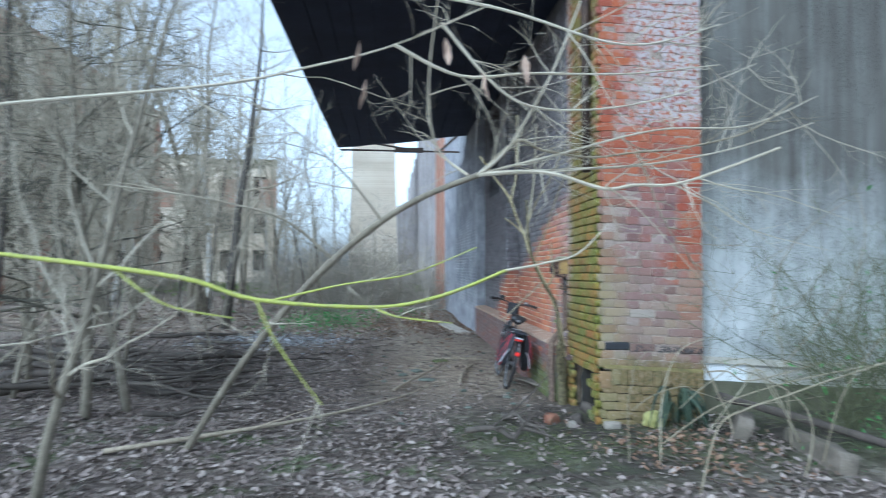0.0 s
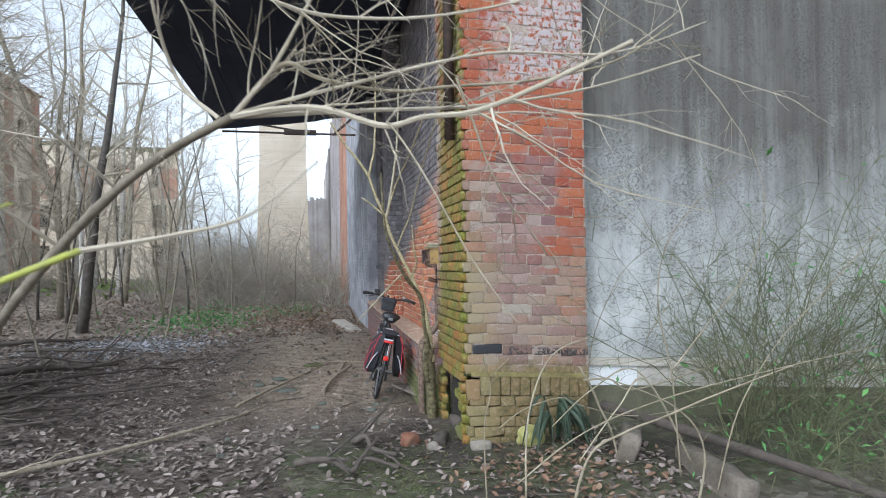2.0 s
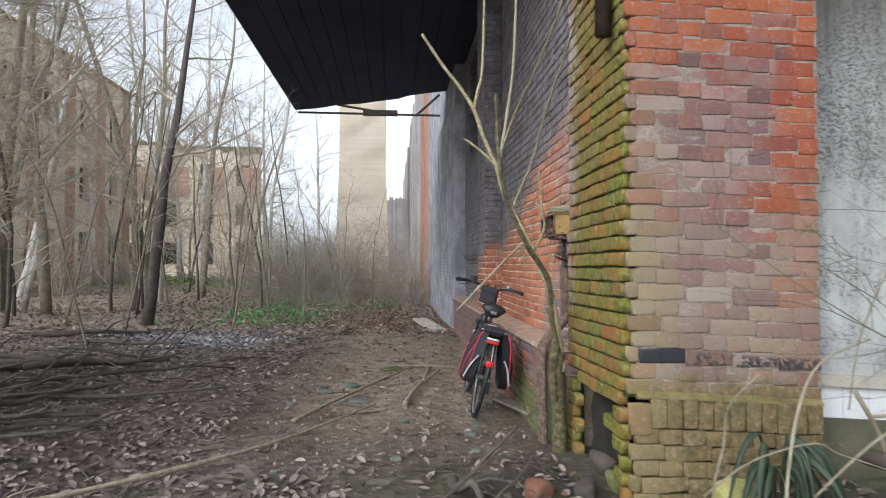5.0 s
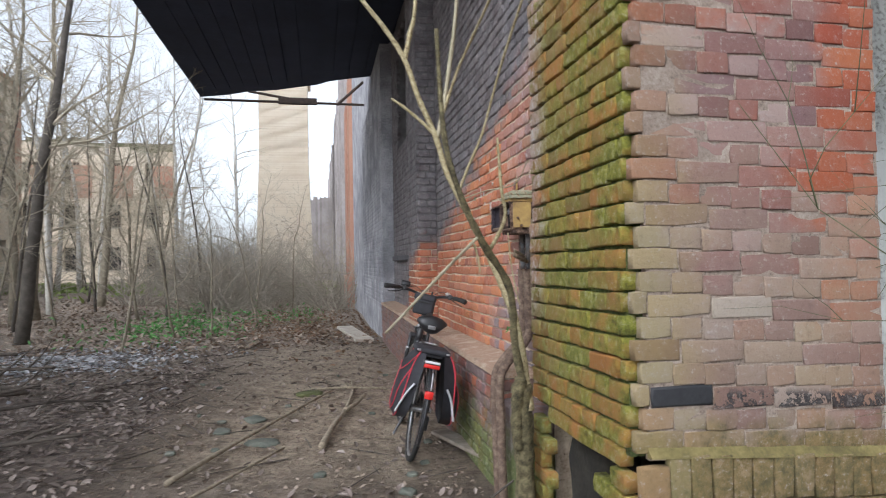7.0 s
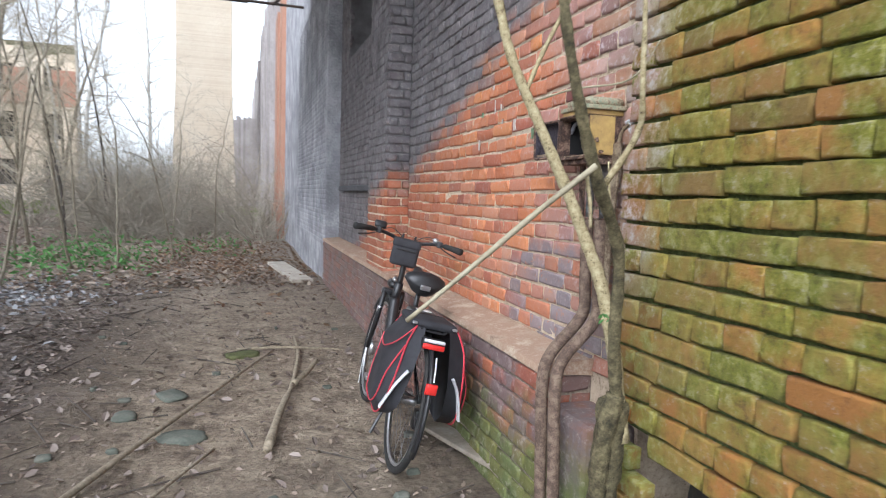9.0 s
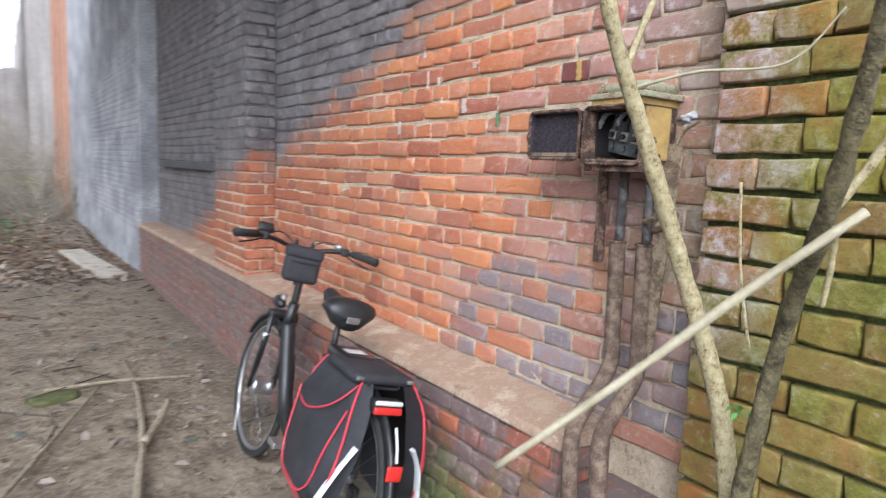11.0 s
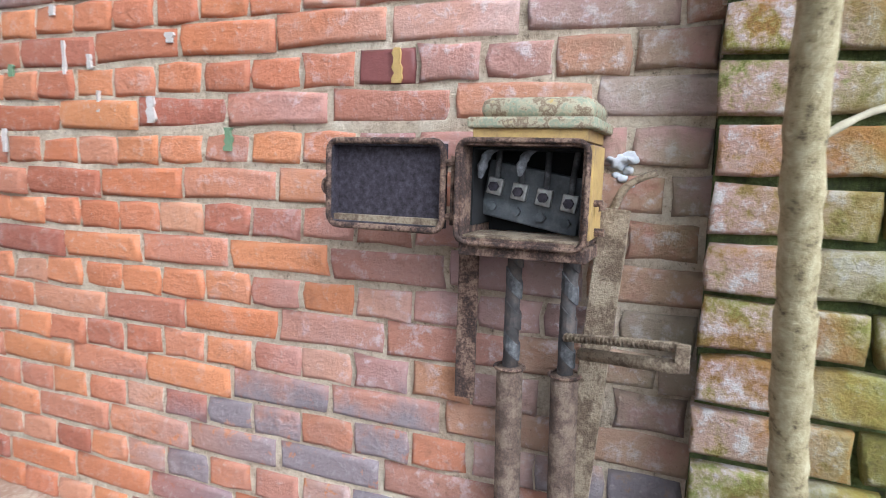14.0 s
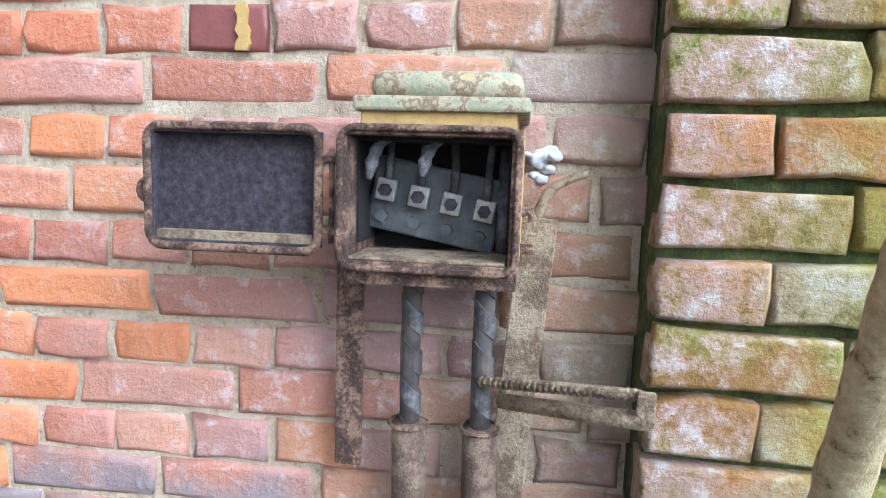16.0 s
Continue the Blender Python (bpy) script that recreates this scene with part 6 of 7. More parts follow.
def rough_block(name, label, m, l, w, h, seed, category):
    """A concrete block with broken edges."""
    bm = bmesh.new()
    bmesh.ops.create_cube(bm, size=1.0)
    bmesh.ops.subdivide_edges(bm, edges=bm.edges[:], cuts=7, use_grid_fill=True)
    o = Vector((seed * 3.1, seed * 1.7, 0))
    mb = MB()
    vs = []
    for v in bm.verts:
        c = Vector((v.co.x * l, v.co.y * w, v.co.z * h))
        worn = sum(abs(q) > 0.42 for q in v.co)
        c *= 1 - 0.035 * max(0, worn - 1) * (1 + noise.noise(c * 9 + o))
        n = noise.noise(c * 5 + o) * 0.035 + noise.noise(c * 17 + o) * 0.012
        vs.append(c + v.co.normalized() * n)
    bm.verts.index_update()
    mb.add(vs, [[q.index for q in f.verts] for f in bm.faces], Matrix.Translation((0, 0, h / 2)))
    bm.free()
    ob = part(name, mb, M_KERB, smooth=True)
    ob.matrix_basis = m
    return tagged(ob, label, category)


rough_block("kerb_stone", "broken stained concrete kerb beside a fern", pose(2.96, 6.22, -0.18, 14, 4, 62), 0.55, 0.13, 0.42, 1, "kerb")
rough_block("kerb_stone", "sunken stained concrete kerb under brambles", pose(3.18, 5.45, -0.2, 10, 3, 80), 0.95, 0.14, 0.40, 2, "kerb")
mb = MB()
limb(mb, [(2.95, 6.45, 0.34), (3.3, 5.6, 0.30), (3.7, 4.6, 0.22)], 0.04, 0.03, 8, 6, 0.15, 2)
tagged(part("rotten_beam", mb, M_DEADWOOD, smooth=True), "dark rotten beam lying across concrete kerbs", "beam")


def lying(name, label, pts, r0, r1, material, seed, twigs=0):
    rr_ = random.Random(seed)
    th = thing(name, label, "branch", group="fallen wood")
    mb = MB()
    line = limb(mb, [(x, y, ground_z(x, y) + z) for x, y, z in pts], r0, r1, 7, 5, 0.15, seed)
    part("wood", mb, material, th, smooth=True)
    for k in range(twigs):
        t = MB()
        j = rr_.randrange(2, len(line) - 2)
        grow(rr_, t, line[j], off_axis(rr_, (line[j + 1] - line[j]).normalized(), rr_.uniform(25, 60)) * 1.0 + Vector((0, 0, 0.1)), rr_.uniform(0.25, 0.7), r0 * 0.45, 5, 0.12, -0.03, 6)
        part("side_twig", t, material, th)
    return th


lying("forked_stick", "pale forked dead branch lying on the trodden path", [(0.76, 9.25, 0.03), (0.86, 9.8, 0.05), (0.97, 10.34, 0.04), (1.08, 11.2, 0.03), (1.10, 11.9, 0.03)], 0.025, 0.010, M_DRYSTICK, 1)
lying("forked_stick", "pale forked dead branch lying on the trodden path", [(0.97, 10.3, 0.05), (1.08, 10.5, 0.07), (1.17, 10.7, 0.10)], 0.022, 0.016, M_DRYSTICK, 2)
lying("long_stick", "long thin pale stick lying on the path", [(-0.15, 8.7, 0.03), (0.12, 9.37, 0.05), (0.5, 10.3, 0.05), (0.89, 11.29, 0.04)], 0.019, 0.008, M_DRYSTICK, 3)
lying("long_stick", "thin pale stick lying across the path", [(0.6, 11.4, 0.03), (1.0, 11.33, 0.05), (1.45, 11.3, 0.03)], 0.014, 0.008, M_DRYSTICK, 4)
lying("fallen_branch", "long dry branch lying across the clearing", [(-2.6, 6.2, 0.04), (-1.2, 6.9, 0.08), (-0.2, 7.9, 0.06), (0.5, 9.3, 0.04)], 0.022, 0.007, M_DRYSTICK, 5, 3)
for k, (x, y, a, l, r0) in enumerate(((-3.2, 10.2, 8, 3.6, 0.045), (-3.8, 11.0, -6, 4.2, 0.06), (-2.6, 9.4, 14, 2.8, 0.035), (-4.6, 12.2, 3, 4.0, 0.05), (-3.0, 12.4, -12, 3.0, 0.035), (-2.3, 8.6, 25, 2.6, 0.03), (-4.2, 9.0, 5, 3.2, 0.06), (-1.9, 10.9, -18, 2.4, 0.025), (-5.6, 10.6, 10, 3.6, 0.05), (-3.4, 13.6, 6, 3.4, 0.04), (-2.2, 7.5, 38, 1.8, 0.03), (-4.4, 14.6, -8, 3.8, 0.05), (0.9, 6.35, 20, 1.4, 0.03), (1.1, 6.9, -14, 1.1, 0.035))):
    rr = random.Random(300 + k)
    a += rr.choice((-1, 1)) * rr.uniform(5, 50)
    l *= rr.uniform(0.45, 0.9)
    c, s = math.cos(radians(a)), math.sin(radians(a))
    pts = [(x + c * l * (t - 0.5) + rr.uniform(-0.08, 0.08), y + s * l * (t - 0.5) + rr.uniform(-0.1, 0.1), 0.04 + rr.uniform(0, 0.08)) for t in (0, 0.25, 0.5, 0.75, 1)]
    lying("fallen_branch", "damp dark fallen branch among leaf litter", pts, r0, r0 * 0.4, M_DEADWOOD, 320 + k, 4)
for k in range(20):
    rr = random.Random(700 + k)
    x, y, l, a = rr.uniform(-5.6, -1.7), rr.uniform(8.3, 11.8), rr.uniform(1.4, 3.4), radians(rr.gauss(4, 17))
    pts = [(x + math.cos(a) * l * (t - 0.5), y + math.sin(a) * l * (t - 0.5) + rr.uniform(-0.1, 0.1), 0.05 + rr.uniform(0, 0.16)) for t in (0, 0.3, 0.6, 1)]
    lying("fallen_branch", "dark wet branch in a heap of dead wood", pts, rr.uniform(0.02, 0.055), 0.012, M_DEADWOOD, 720 + k, 3)
tw = MB()
rr = random.Random(55)
for k in range(900):
    x, y = rr.uniform(-6.5, 3.0), rr.uniform(1.5, 15)
    a, l = rr.uniform(0, 2 * math.pi), rr.uniform(0.12, 0.6)
    if x > 1.7 and y > 6.7:
        continue
    if x > 0 and y > 8 and rr.random() < 0.6:
        continue
    z = ground_z(x, y) + 0.008
    mid_ = Vector((x + rr.uniform(-0.03, 0.03), y + rr.uniform(-0.03, 0.03), z + rr.uniform(0, 0.03)))
    d = Vector((math.cos(a), math.sin(a), 0)) * l / 2
    tw.tube([mid_ - d + Vector((0, 0, -0.005)), mid_, mid_ + d], [0.006 * rr.uniform(0.5, 1.2), 0.005, 0.002], 4)
tagged(part("fallen_twigs", tw, M_DEADWOOD), "scattered dead twigs on the forest floor", "twigs", kind="stuff")

M_LITTER = surface("dead_leaves", [(0.07, 0.053, 0.043), (0.16, 0.125, 0.105), (0.25, 0.20, 0.17), (0.37, 0.315, 0.275)], 3, 0.8, relief=0, piece=0.85)
M_LITTERPALE = surface("pale_leaves", [(0.12, 0.085, 0.06), (0.26, 0.20, 0.15), (0.40, 0.33, 0.27)], 3, 0.8, relief=0, piece=0.85)
M_LITTERBROWN = surface("brown_leaves", [(0.10, 0.06, 0.035), (0.19, 0.11, 0.065), (0.26, 0.175, 0.11)], 3, 0.8, relief=0, piece=0.85)


def leaves(name, label, count, spot, size, material, seed, lift=0.012):
    rr_ = random.Random(seed)
    mb = MB()
    done = 0
    while done < count:
        q = spot(rr_)
        if q is None:
            continue
        done += 1
        x, y = q
        s = rr_.uniform(*size)
        m = Matrix.Translation((x, y, ground_z(x, y) + rr_.uniform(0.003, lift))) @ pose(0, 0, 0, rr_.gauss(0, 22), rr_.gauss(0, 22), rr_.uniform(0, 360)) @ Matrix.Scale(s, 4)
        h = rr_.uniform(0.05, 0.35)
        mb.add([(-1, 0, 0.1), (-0.3, -0.5, h), (0.5, -0.42, h), (1, 0, 0.05), (0.5, 0.42, h), (-0.3, 0.5, h), (0.1, 0, 0)], [(0, 1, 6), (1, 2, 6), (2, 3, 6), (3, 4, 6), (4, 5, 6), (5, 0, 6)], m)
    return tagged(part(name, mb, material), label, "leaves", kind="stuff")


def litter_spot(r_):
    x, y = r_.uniform(-7.5, 3.2), r_.uniform(0.8, 16) if r_.random() < 0.75 else r_.uniform(1.5, 8)
    if x > 1.72 and y > 6.8:
        return None
    if 0.4 < x < 2.7 and 5.0 < y < 7.4 and r_.random() < 0.7:
        return None
    if -0.6 < x < 1.75 and 7.4 < y < 15 and r_.random() < 0.82:
        return None
    return x, y


leaves("leaf_litter", "grey-brown dead leaves covering the forest floor", 30000, litter_spot, (0.02, 0.042), M_LITTER, 71, 0.02)
leaves("leaf_litter", "russet dead leaves drifted beside the path", 1500, lambda r_: (min(r_.gauss(0.3, 0.9), 1.7), r_.gauss(18.8, 2.2)), (0.03, 0.055), M_LITTERBROWN, 72, 0.05)
leaves("leaf_litter", "brown dead leaves drifted beside the concrete kerb", 350, lambda r_: (r_.gauss(2.35, 0.35), r_.gauss(5.9, 0.5)), (0.02, 0.04), M_LITTERBROWN, 73, 0.04)


# the paler leaf colour out here also imitates the bright haze
leaves("leaf_litter", "pale dead leaves on the floor of the wood", 14000, lambda r_: (r_.uniform(-13, 1.6), 15 + 17 * r_.random() ** 1.3), (0.035, 0.065), M_LITTERPALE, 74, 0.03)
# pale grey leaf colour imitates the sky's glint on wet leaves
M_LITTERGLINT = surface("wet_leaf_glint", [(0.20, 0.20, 0.21), (0.33, 0.33, 0.34), (0.45, 0.45, 0.46)], 3, 0.45, relief=0, piece=0.85)
leaves("leaf_litter", "wet leaves flattened at the edge of the clearing, their glint painted pale grey", 1500, lambda r_: (r_.gauss(-2.7, 0.75), r_.gauss(14.6, 0.8)), (0.03, 0.06), M_LITTERGLINT, 76, 0.015)
leaves("path_leaves", "scattered crumbs of dead leaf on trodden earth", 4200, lambda r_: (r_.uniform(-1.2, 1.7), r_.uniform(7.4, 15)), (0.006, 0.022), M_LITTERPALE, 75, 0.008)


def herb(name, label, count, cx, cy, sx, sy, size, seed, height=0.25, material=None):
    rr_ = random.Random(seed)
    mb = MB()
    for k in range(count):
        x, y = rr_.gauss(cx, sx), rr_.gauss(cy, sy)
        m = Matrix.Translation((x, y, ground_z(x, y) + abs(rr_.gauss(0, height * 0.5)))) @ pose(0, 0, 0, rr_.gauss(0, 35), rr_.gauss(0, 35), rr_.uniform(0, 360)) @ Matrix.Scale(rr_.uniform(*size), 4)
        mb.add([(-1, 0, 0), (0, -0.35, 0.15), (1, 0, -0.1), (0, 0.35, 0.15)], [(0, 1, 2), (0, 2, 3)], m)
    return tagged(part(name, mb, material or M_LEAFGREEN), label, "plants", kind="stuff")


herb("green_herbs", "low patch of fresh green herbs in the clearing", 800, -2.0, 18.2, 0.7, 1.3, (0.03, 0.08), 81, 0.35)
herb("green_herbs", "low fresh green herbs beside the path", 160, 0.0, 20.5, 0.5, 0.9, (0.03, 0.07), 82, 0.25)
M_GRASS = surface("spring_grass", [(0.12, 0.17, 0.04), (0.2, 0.27, 0.07), (0.3, 0.36, 0.12)], 2, 0.8, relief=0, piece=0.6)
herb("far_grass", "bright grass of a sunny glade behind trees", 5000, -15, 45, 8, 5, (0.12, 0.3), 83, 0.15, M_GRASS)
herb("ground_moss", "low green moss and seedlings on damp earth", 1500, 1.35, 6.4, 0.5, 0.4, (0.008, 0.02), 84, 0.015, M_MOSSGREEN)

M_CANE = surface("pale_cane_bark", [(0.14, 0.115, 0.07), (0.25, 0.21, 0.14), (0.36, 0.31, 0.22)], 12, 0.85, fine=70, relief=0.003)
# ---- branches that hang over the start of the path ----
overhang = thing("overhanging_tree", "bare grey branches of a small tree hanging over the path", "tree")
rng = random.Random(500)
mb = MB()
main = limb(mb, [(-2.0, 6.3, -0.1), (-1.5, 6.0, 0.65), (-1.01, 5.6, 1.23), (-0.6, 5.3, 1.63), (-0.24, 5.0, 1.90), (0.05, 4.75, 2.05), (0.36, 4.46, 2.15)], 0.033, 0.019, 9, 6, 0.08, 1)
part("trunk", mb, M_BARK, overhang, "thin leaning grey trunk", True)
tw2 = MB()
for pts, r0, r1, n_t, ln in (([(0.36, 4.46, 2.15), (0.56, 4.25, 2.14), (0.73, 4.05, 2.10), (0.92, 3.8, 1.99), (1.03, 3.65, 1.99), (1.19, 3.45, 1.98), (1.5, 3.2, 2.1)], 0.015, 0.006, 9, 0.6),
                             ([(0.36, 4.46, 2.15), (0.7, 4.42, 2.17), (0.9, 4.4, 2.18), (1.42, 4.4, 2.22), (1.94, 4.4, 2.32), (2.5, 4.4, 2.5)], 0.014, 0.004, 12, 0.75),
                             ([(0.30, 4.5, 2.15), (0.11, 4.6, 2.35), (0.05, 4.4, 2.7), (0.1, 4.2, 3.2)], 0.011, 0.004, 8, 0.7),
                             ([(0.36, 4.46, 2.15), (0.45, 4.35, 2.22), (0.55, 4.3, 2.34), (0.75, 4.2, 2.7), (0.9, 4.1, 3.1)], 0.013, 0.005, 8, 0.7),
                             ([(0.40, 4.42, 2.16), (0.8, 4.3, 2.25), (1.4, 4.25, 2.4), (2.0, 4.3, 2.45), (2.6, 4.5, 2.7)], 0.010, 0.003, 12, 0.7),
                             ([(-0.24, 5.0, 1.9), (-0.5, 4.6, 2.2), (-0.9, 4.2, 2.5)], 0.009, 0.003, 6, 0.6),
                             ([(-0.6, 5.3, 1.63), (-0.9, 5.0, 1.9), (-1.3, 4.6, 2.0), (-1.8, 4.3, 2.05)], 0.012, 0.004, 7, 0.6)):
    line = limb(tw2, pts, r0, r1, 6, 6, 0.1, 7)
    side_twigs(tw2, line, rng, n_t, ln, 0.0045, 0.12, 0.0, 3)
part("twig_crown", tw2, M_TWIG, overhang, "grey twigs")["kind"] = "stuff"
for pts, r0 in (([(1.26, 4.2, 2.28), (1.34, 4.2, 2.07), (1.38, 4.2, 1.95), (1.46, 4.2, 1.79), (1.55, 4.2, 1.68), (1.63, 4.2, 1.56)], 0.006), ([(0.36, 4.46, 2.15), (0.57, 4.3, 2.33), (0.72, 4.3, 2.28), (1.01, 4.3, 2.24), (1.26, 4.3, 2.27), (1.61, 4.3, 2.31), (2.0, 4.3, 2.41), (2.3, 4.3, 2.6)], 0.011)):
    hs = MB()
    line = limb(hs, pts, r0, r0 * 0.4, 6, 6, 0.1, 8)
    side_twigs(hs, line, rng, 9, 0.4, 0.003, 0.2, 0.0, 3)
    part("hanging_twig", hs, M_CANE, overhang, smooth=True)["kind"] = "stuff"
hs = MB()
limb(hs, [(0.93, 3.78, 2.0), (0.93, 3.45, 1.88), (0.955, 3.2, 1.74), (1.0, 2.95, 1.55), (1.04, 2.77, 1.43)], 0.004, 0.0012, 7, 6, 0.1, 8)
part("hanging_twig", hs, M_CANE, overhang, "pale hanging twig", True)
lichen = thing("lichened_branch", "low branch yellow with lichen reaching across the path", "branch")
mb = MB()
line = limb(mb, [(-2.2, 3.15, 1.70), (-1.5, 3.06, 1.62), (-0.94, 3.0, 1.545), (-0.67, 3.0, 1.465), (-0.24, 3.0, 1.435), (0.012, 3.0, 1.475), (0.264, 3.0, 1.572)], 0.010, 0.006, 8, 6, 0.12, 3)
part("branch", mb, M_LICHEN, lichen, "lichen-yellow bark", True)
mb = MB()
l2 = limb(mb, [(0.264, 3.0, 1.572), (0.42, 3.02, 1.60), (0.56, 3.04, 1.64), (0.7, 3.1, 1.76)], 0.006, 0.0025, 6, 6, 0.1, 3)
part("branch", mb, M_TWIG, lichen)
for pts in ([(-0.67, 3.0, 1.465), (-0.61, 2.98, 1.336), (-0.52, 2.98, 1.20), (-0.426, 2.98, 1.077)], [(-0.62, 3.0, 1.46), (-0.35, 3.0, 1.52), (-0.1, 2.98, 1.56), (0.15, 3.0, 1.66)], [(-0.24, 3.0, 1.435), (-0.15, 2.98, 1.40), (0.05, 2.92, 1.38)], [(-1.2, 3.04, 1.58), (-1.0, 3.0, 1.45), (-0.75, 2.97, 1.40)]):
    mb = MB()
    l2 = limb(mb, pts, 0.005, 0.0025, 6, 6, 0.12, 5)
    part("side_branch", mb, M_LICHEN, lichen)
    t = MB()
    side_twigs(t, l2, rng, 4, 0.3, 0.003, 0.2, 0.0, 2)
    part("twig_spray", t, M_TWIG, lichen)["kind"] = "stuff"
upper = thing("overhanging_branch", "bare twiggy branch hanging over the path with a few dead leaves", "branch")
mb = MB()
for pts, n_t in (([(-2.4, 3.6, 2.25), (-1.94, 3.6, 2.32), (-0.99, 3.6, 2.43), (-0.58, 3.6, 2.52), (-0.16, 3.6, 2.64), (0.3, 3.6, 2.85)], 10),
                 ([(-0.16, 3.6, 2.64), (0.15, 3.6, 2.5), (0.5, 3.6, 2.52), (0.98, 3.6, 2.53), (1.5, 3.7, 2.62)], 10),
                 ([(-0.4, 3.5, 2.9), (0.3, 3.4, 2.75), (0.9, 3.4, 2.6), (1.4, 3.5, 2.75)], 14),
                 ([(0.1, 4.1, 2.95), (0.5, 4.15, 2.55), (0.95, 4.2, 2.5), (1.5, 4.2, 2.6), (2.0, 4.2, 2.8)], 16)):
    line = limb(mb, pts, 0.010, 0.003, 6, 6, 0.1, 11)
    side_twigs(mb, line, rng, n_t, 0.6, 0.004, 0.1, -0.01, 3)
part("twig_spray", mb, M_TWIG, upper, "bare grey twigs")["kind"] = "stuff"
M_DRYLEAF = surface("dry_hanging_leaf", [(0.30, 0.20, 0.14), (0.48, 0.36, 0.28)], 20, 0.85, relief=0)
for x, y, z in ((-0.33, 3.5, 2.55), (0.08, 3.5, 2.58), (0.26, 3.5, 2.42), (-0.30, 3.45, 2.36), (0.45, 3.5, 2.5)):
    m = Matrix.Translation((x, y, z)) @ pose(0, 0, 0, 80, 0, x * 300)
    part("dead_leaf", MB().add([(0, 0.075, 0), (-0.022, 0.03, 0.01), (-0.018, -0.03, 0.0), (0, -0.075, 0.006), (0.018, -0.03, 0.01), (0.022, 0.03, 0.0), (0, 0, -0.012)], [(0, 1, 6), (1, 2, 6), (2, 3, 6), (3, 4, 6), (4, 5, 6), (5, 0, 6)], m), M_DRYLEAF, upper, "dry curled leaf")

# ---- brambles in front of the whitewashed wall ----
M_BRAMBLE = surface("bramble_stem", [(0.045, 0.05, 0.025), (0.10, 0.105, 0.05), (0.20, 0.19, 0.10)], 5, 0.85, relief=0, piece=0.5)
br = [shrub("bramble_bush", "tangle of bare bramble stems before a whitewashed wall", 26, 2.5, 0.55, 91, -0.03, 0.0065, 9, M_BRAMBLE, 0.22, True),
      shrub("bramble_bush", "low arching bramble tangle beside concrete kerbs", 24, 1.6, 1.5, 92, -0.16, 0.0060, 5, M_BRAMBLE, 0.2, True)]
put(br[0], 3.95, 6.1, 0, 0.95, first=True)
put(br[1], 3.9, 5.5, 0, 0.8, first=True)
for k, x, y, rz, s in ((0, 4.5, 6.1, 70, 1.0), (0, 4.3, 6.4, 250, 0.95), (0, 4.9, 6.3, 190, 1.05), (0, 5.4, 6.0, 150, 1.1), (1, 4.2, 5.2, 40, 1.0), (1, 4.0, 4.6, 200, 0.7), (1, 5.0, 5.0, 120, 1.1), (1, 4.6, 4.2, 300, 1.0), (0, 6.4, 5.8, 20, 1.1), (1, 3.6, 6.3, 10, 0.45)):
    put(br[k], x, y, rz, s)
herb("bramble_leaves", "sparse green bramble leaves among bare stems", 420, 4.5, 5.5, 0.7, 0.5, (0.02, 0.045), 95, 1.3)
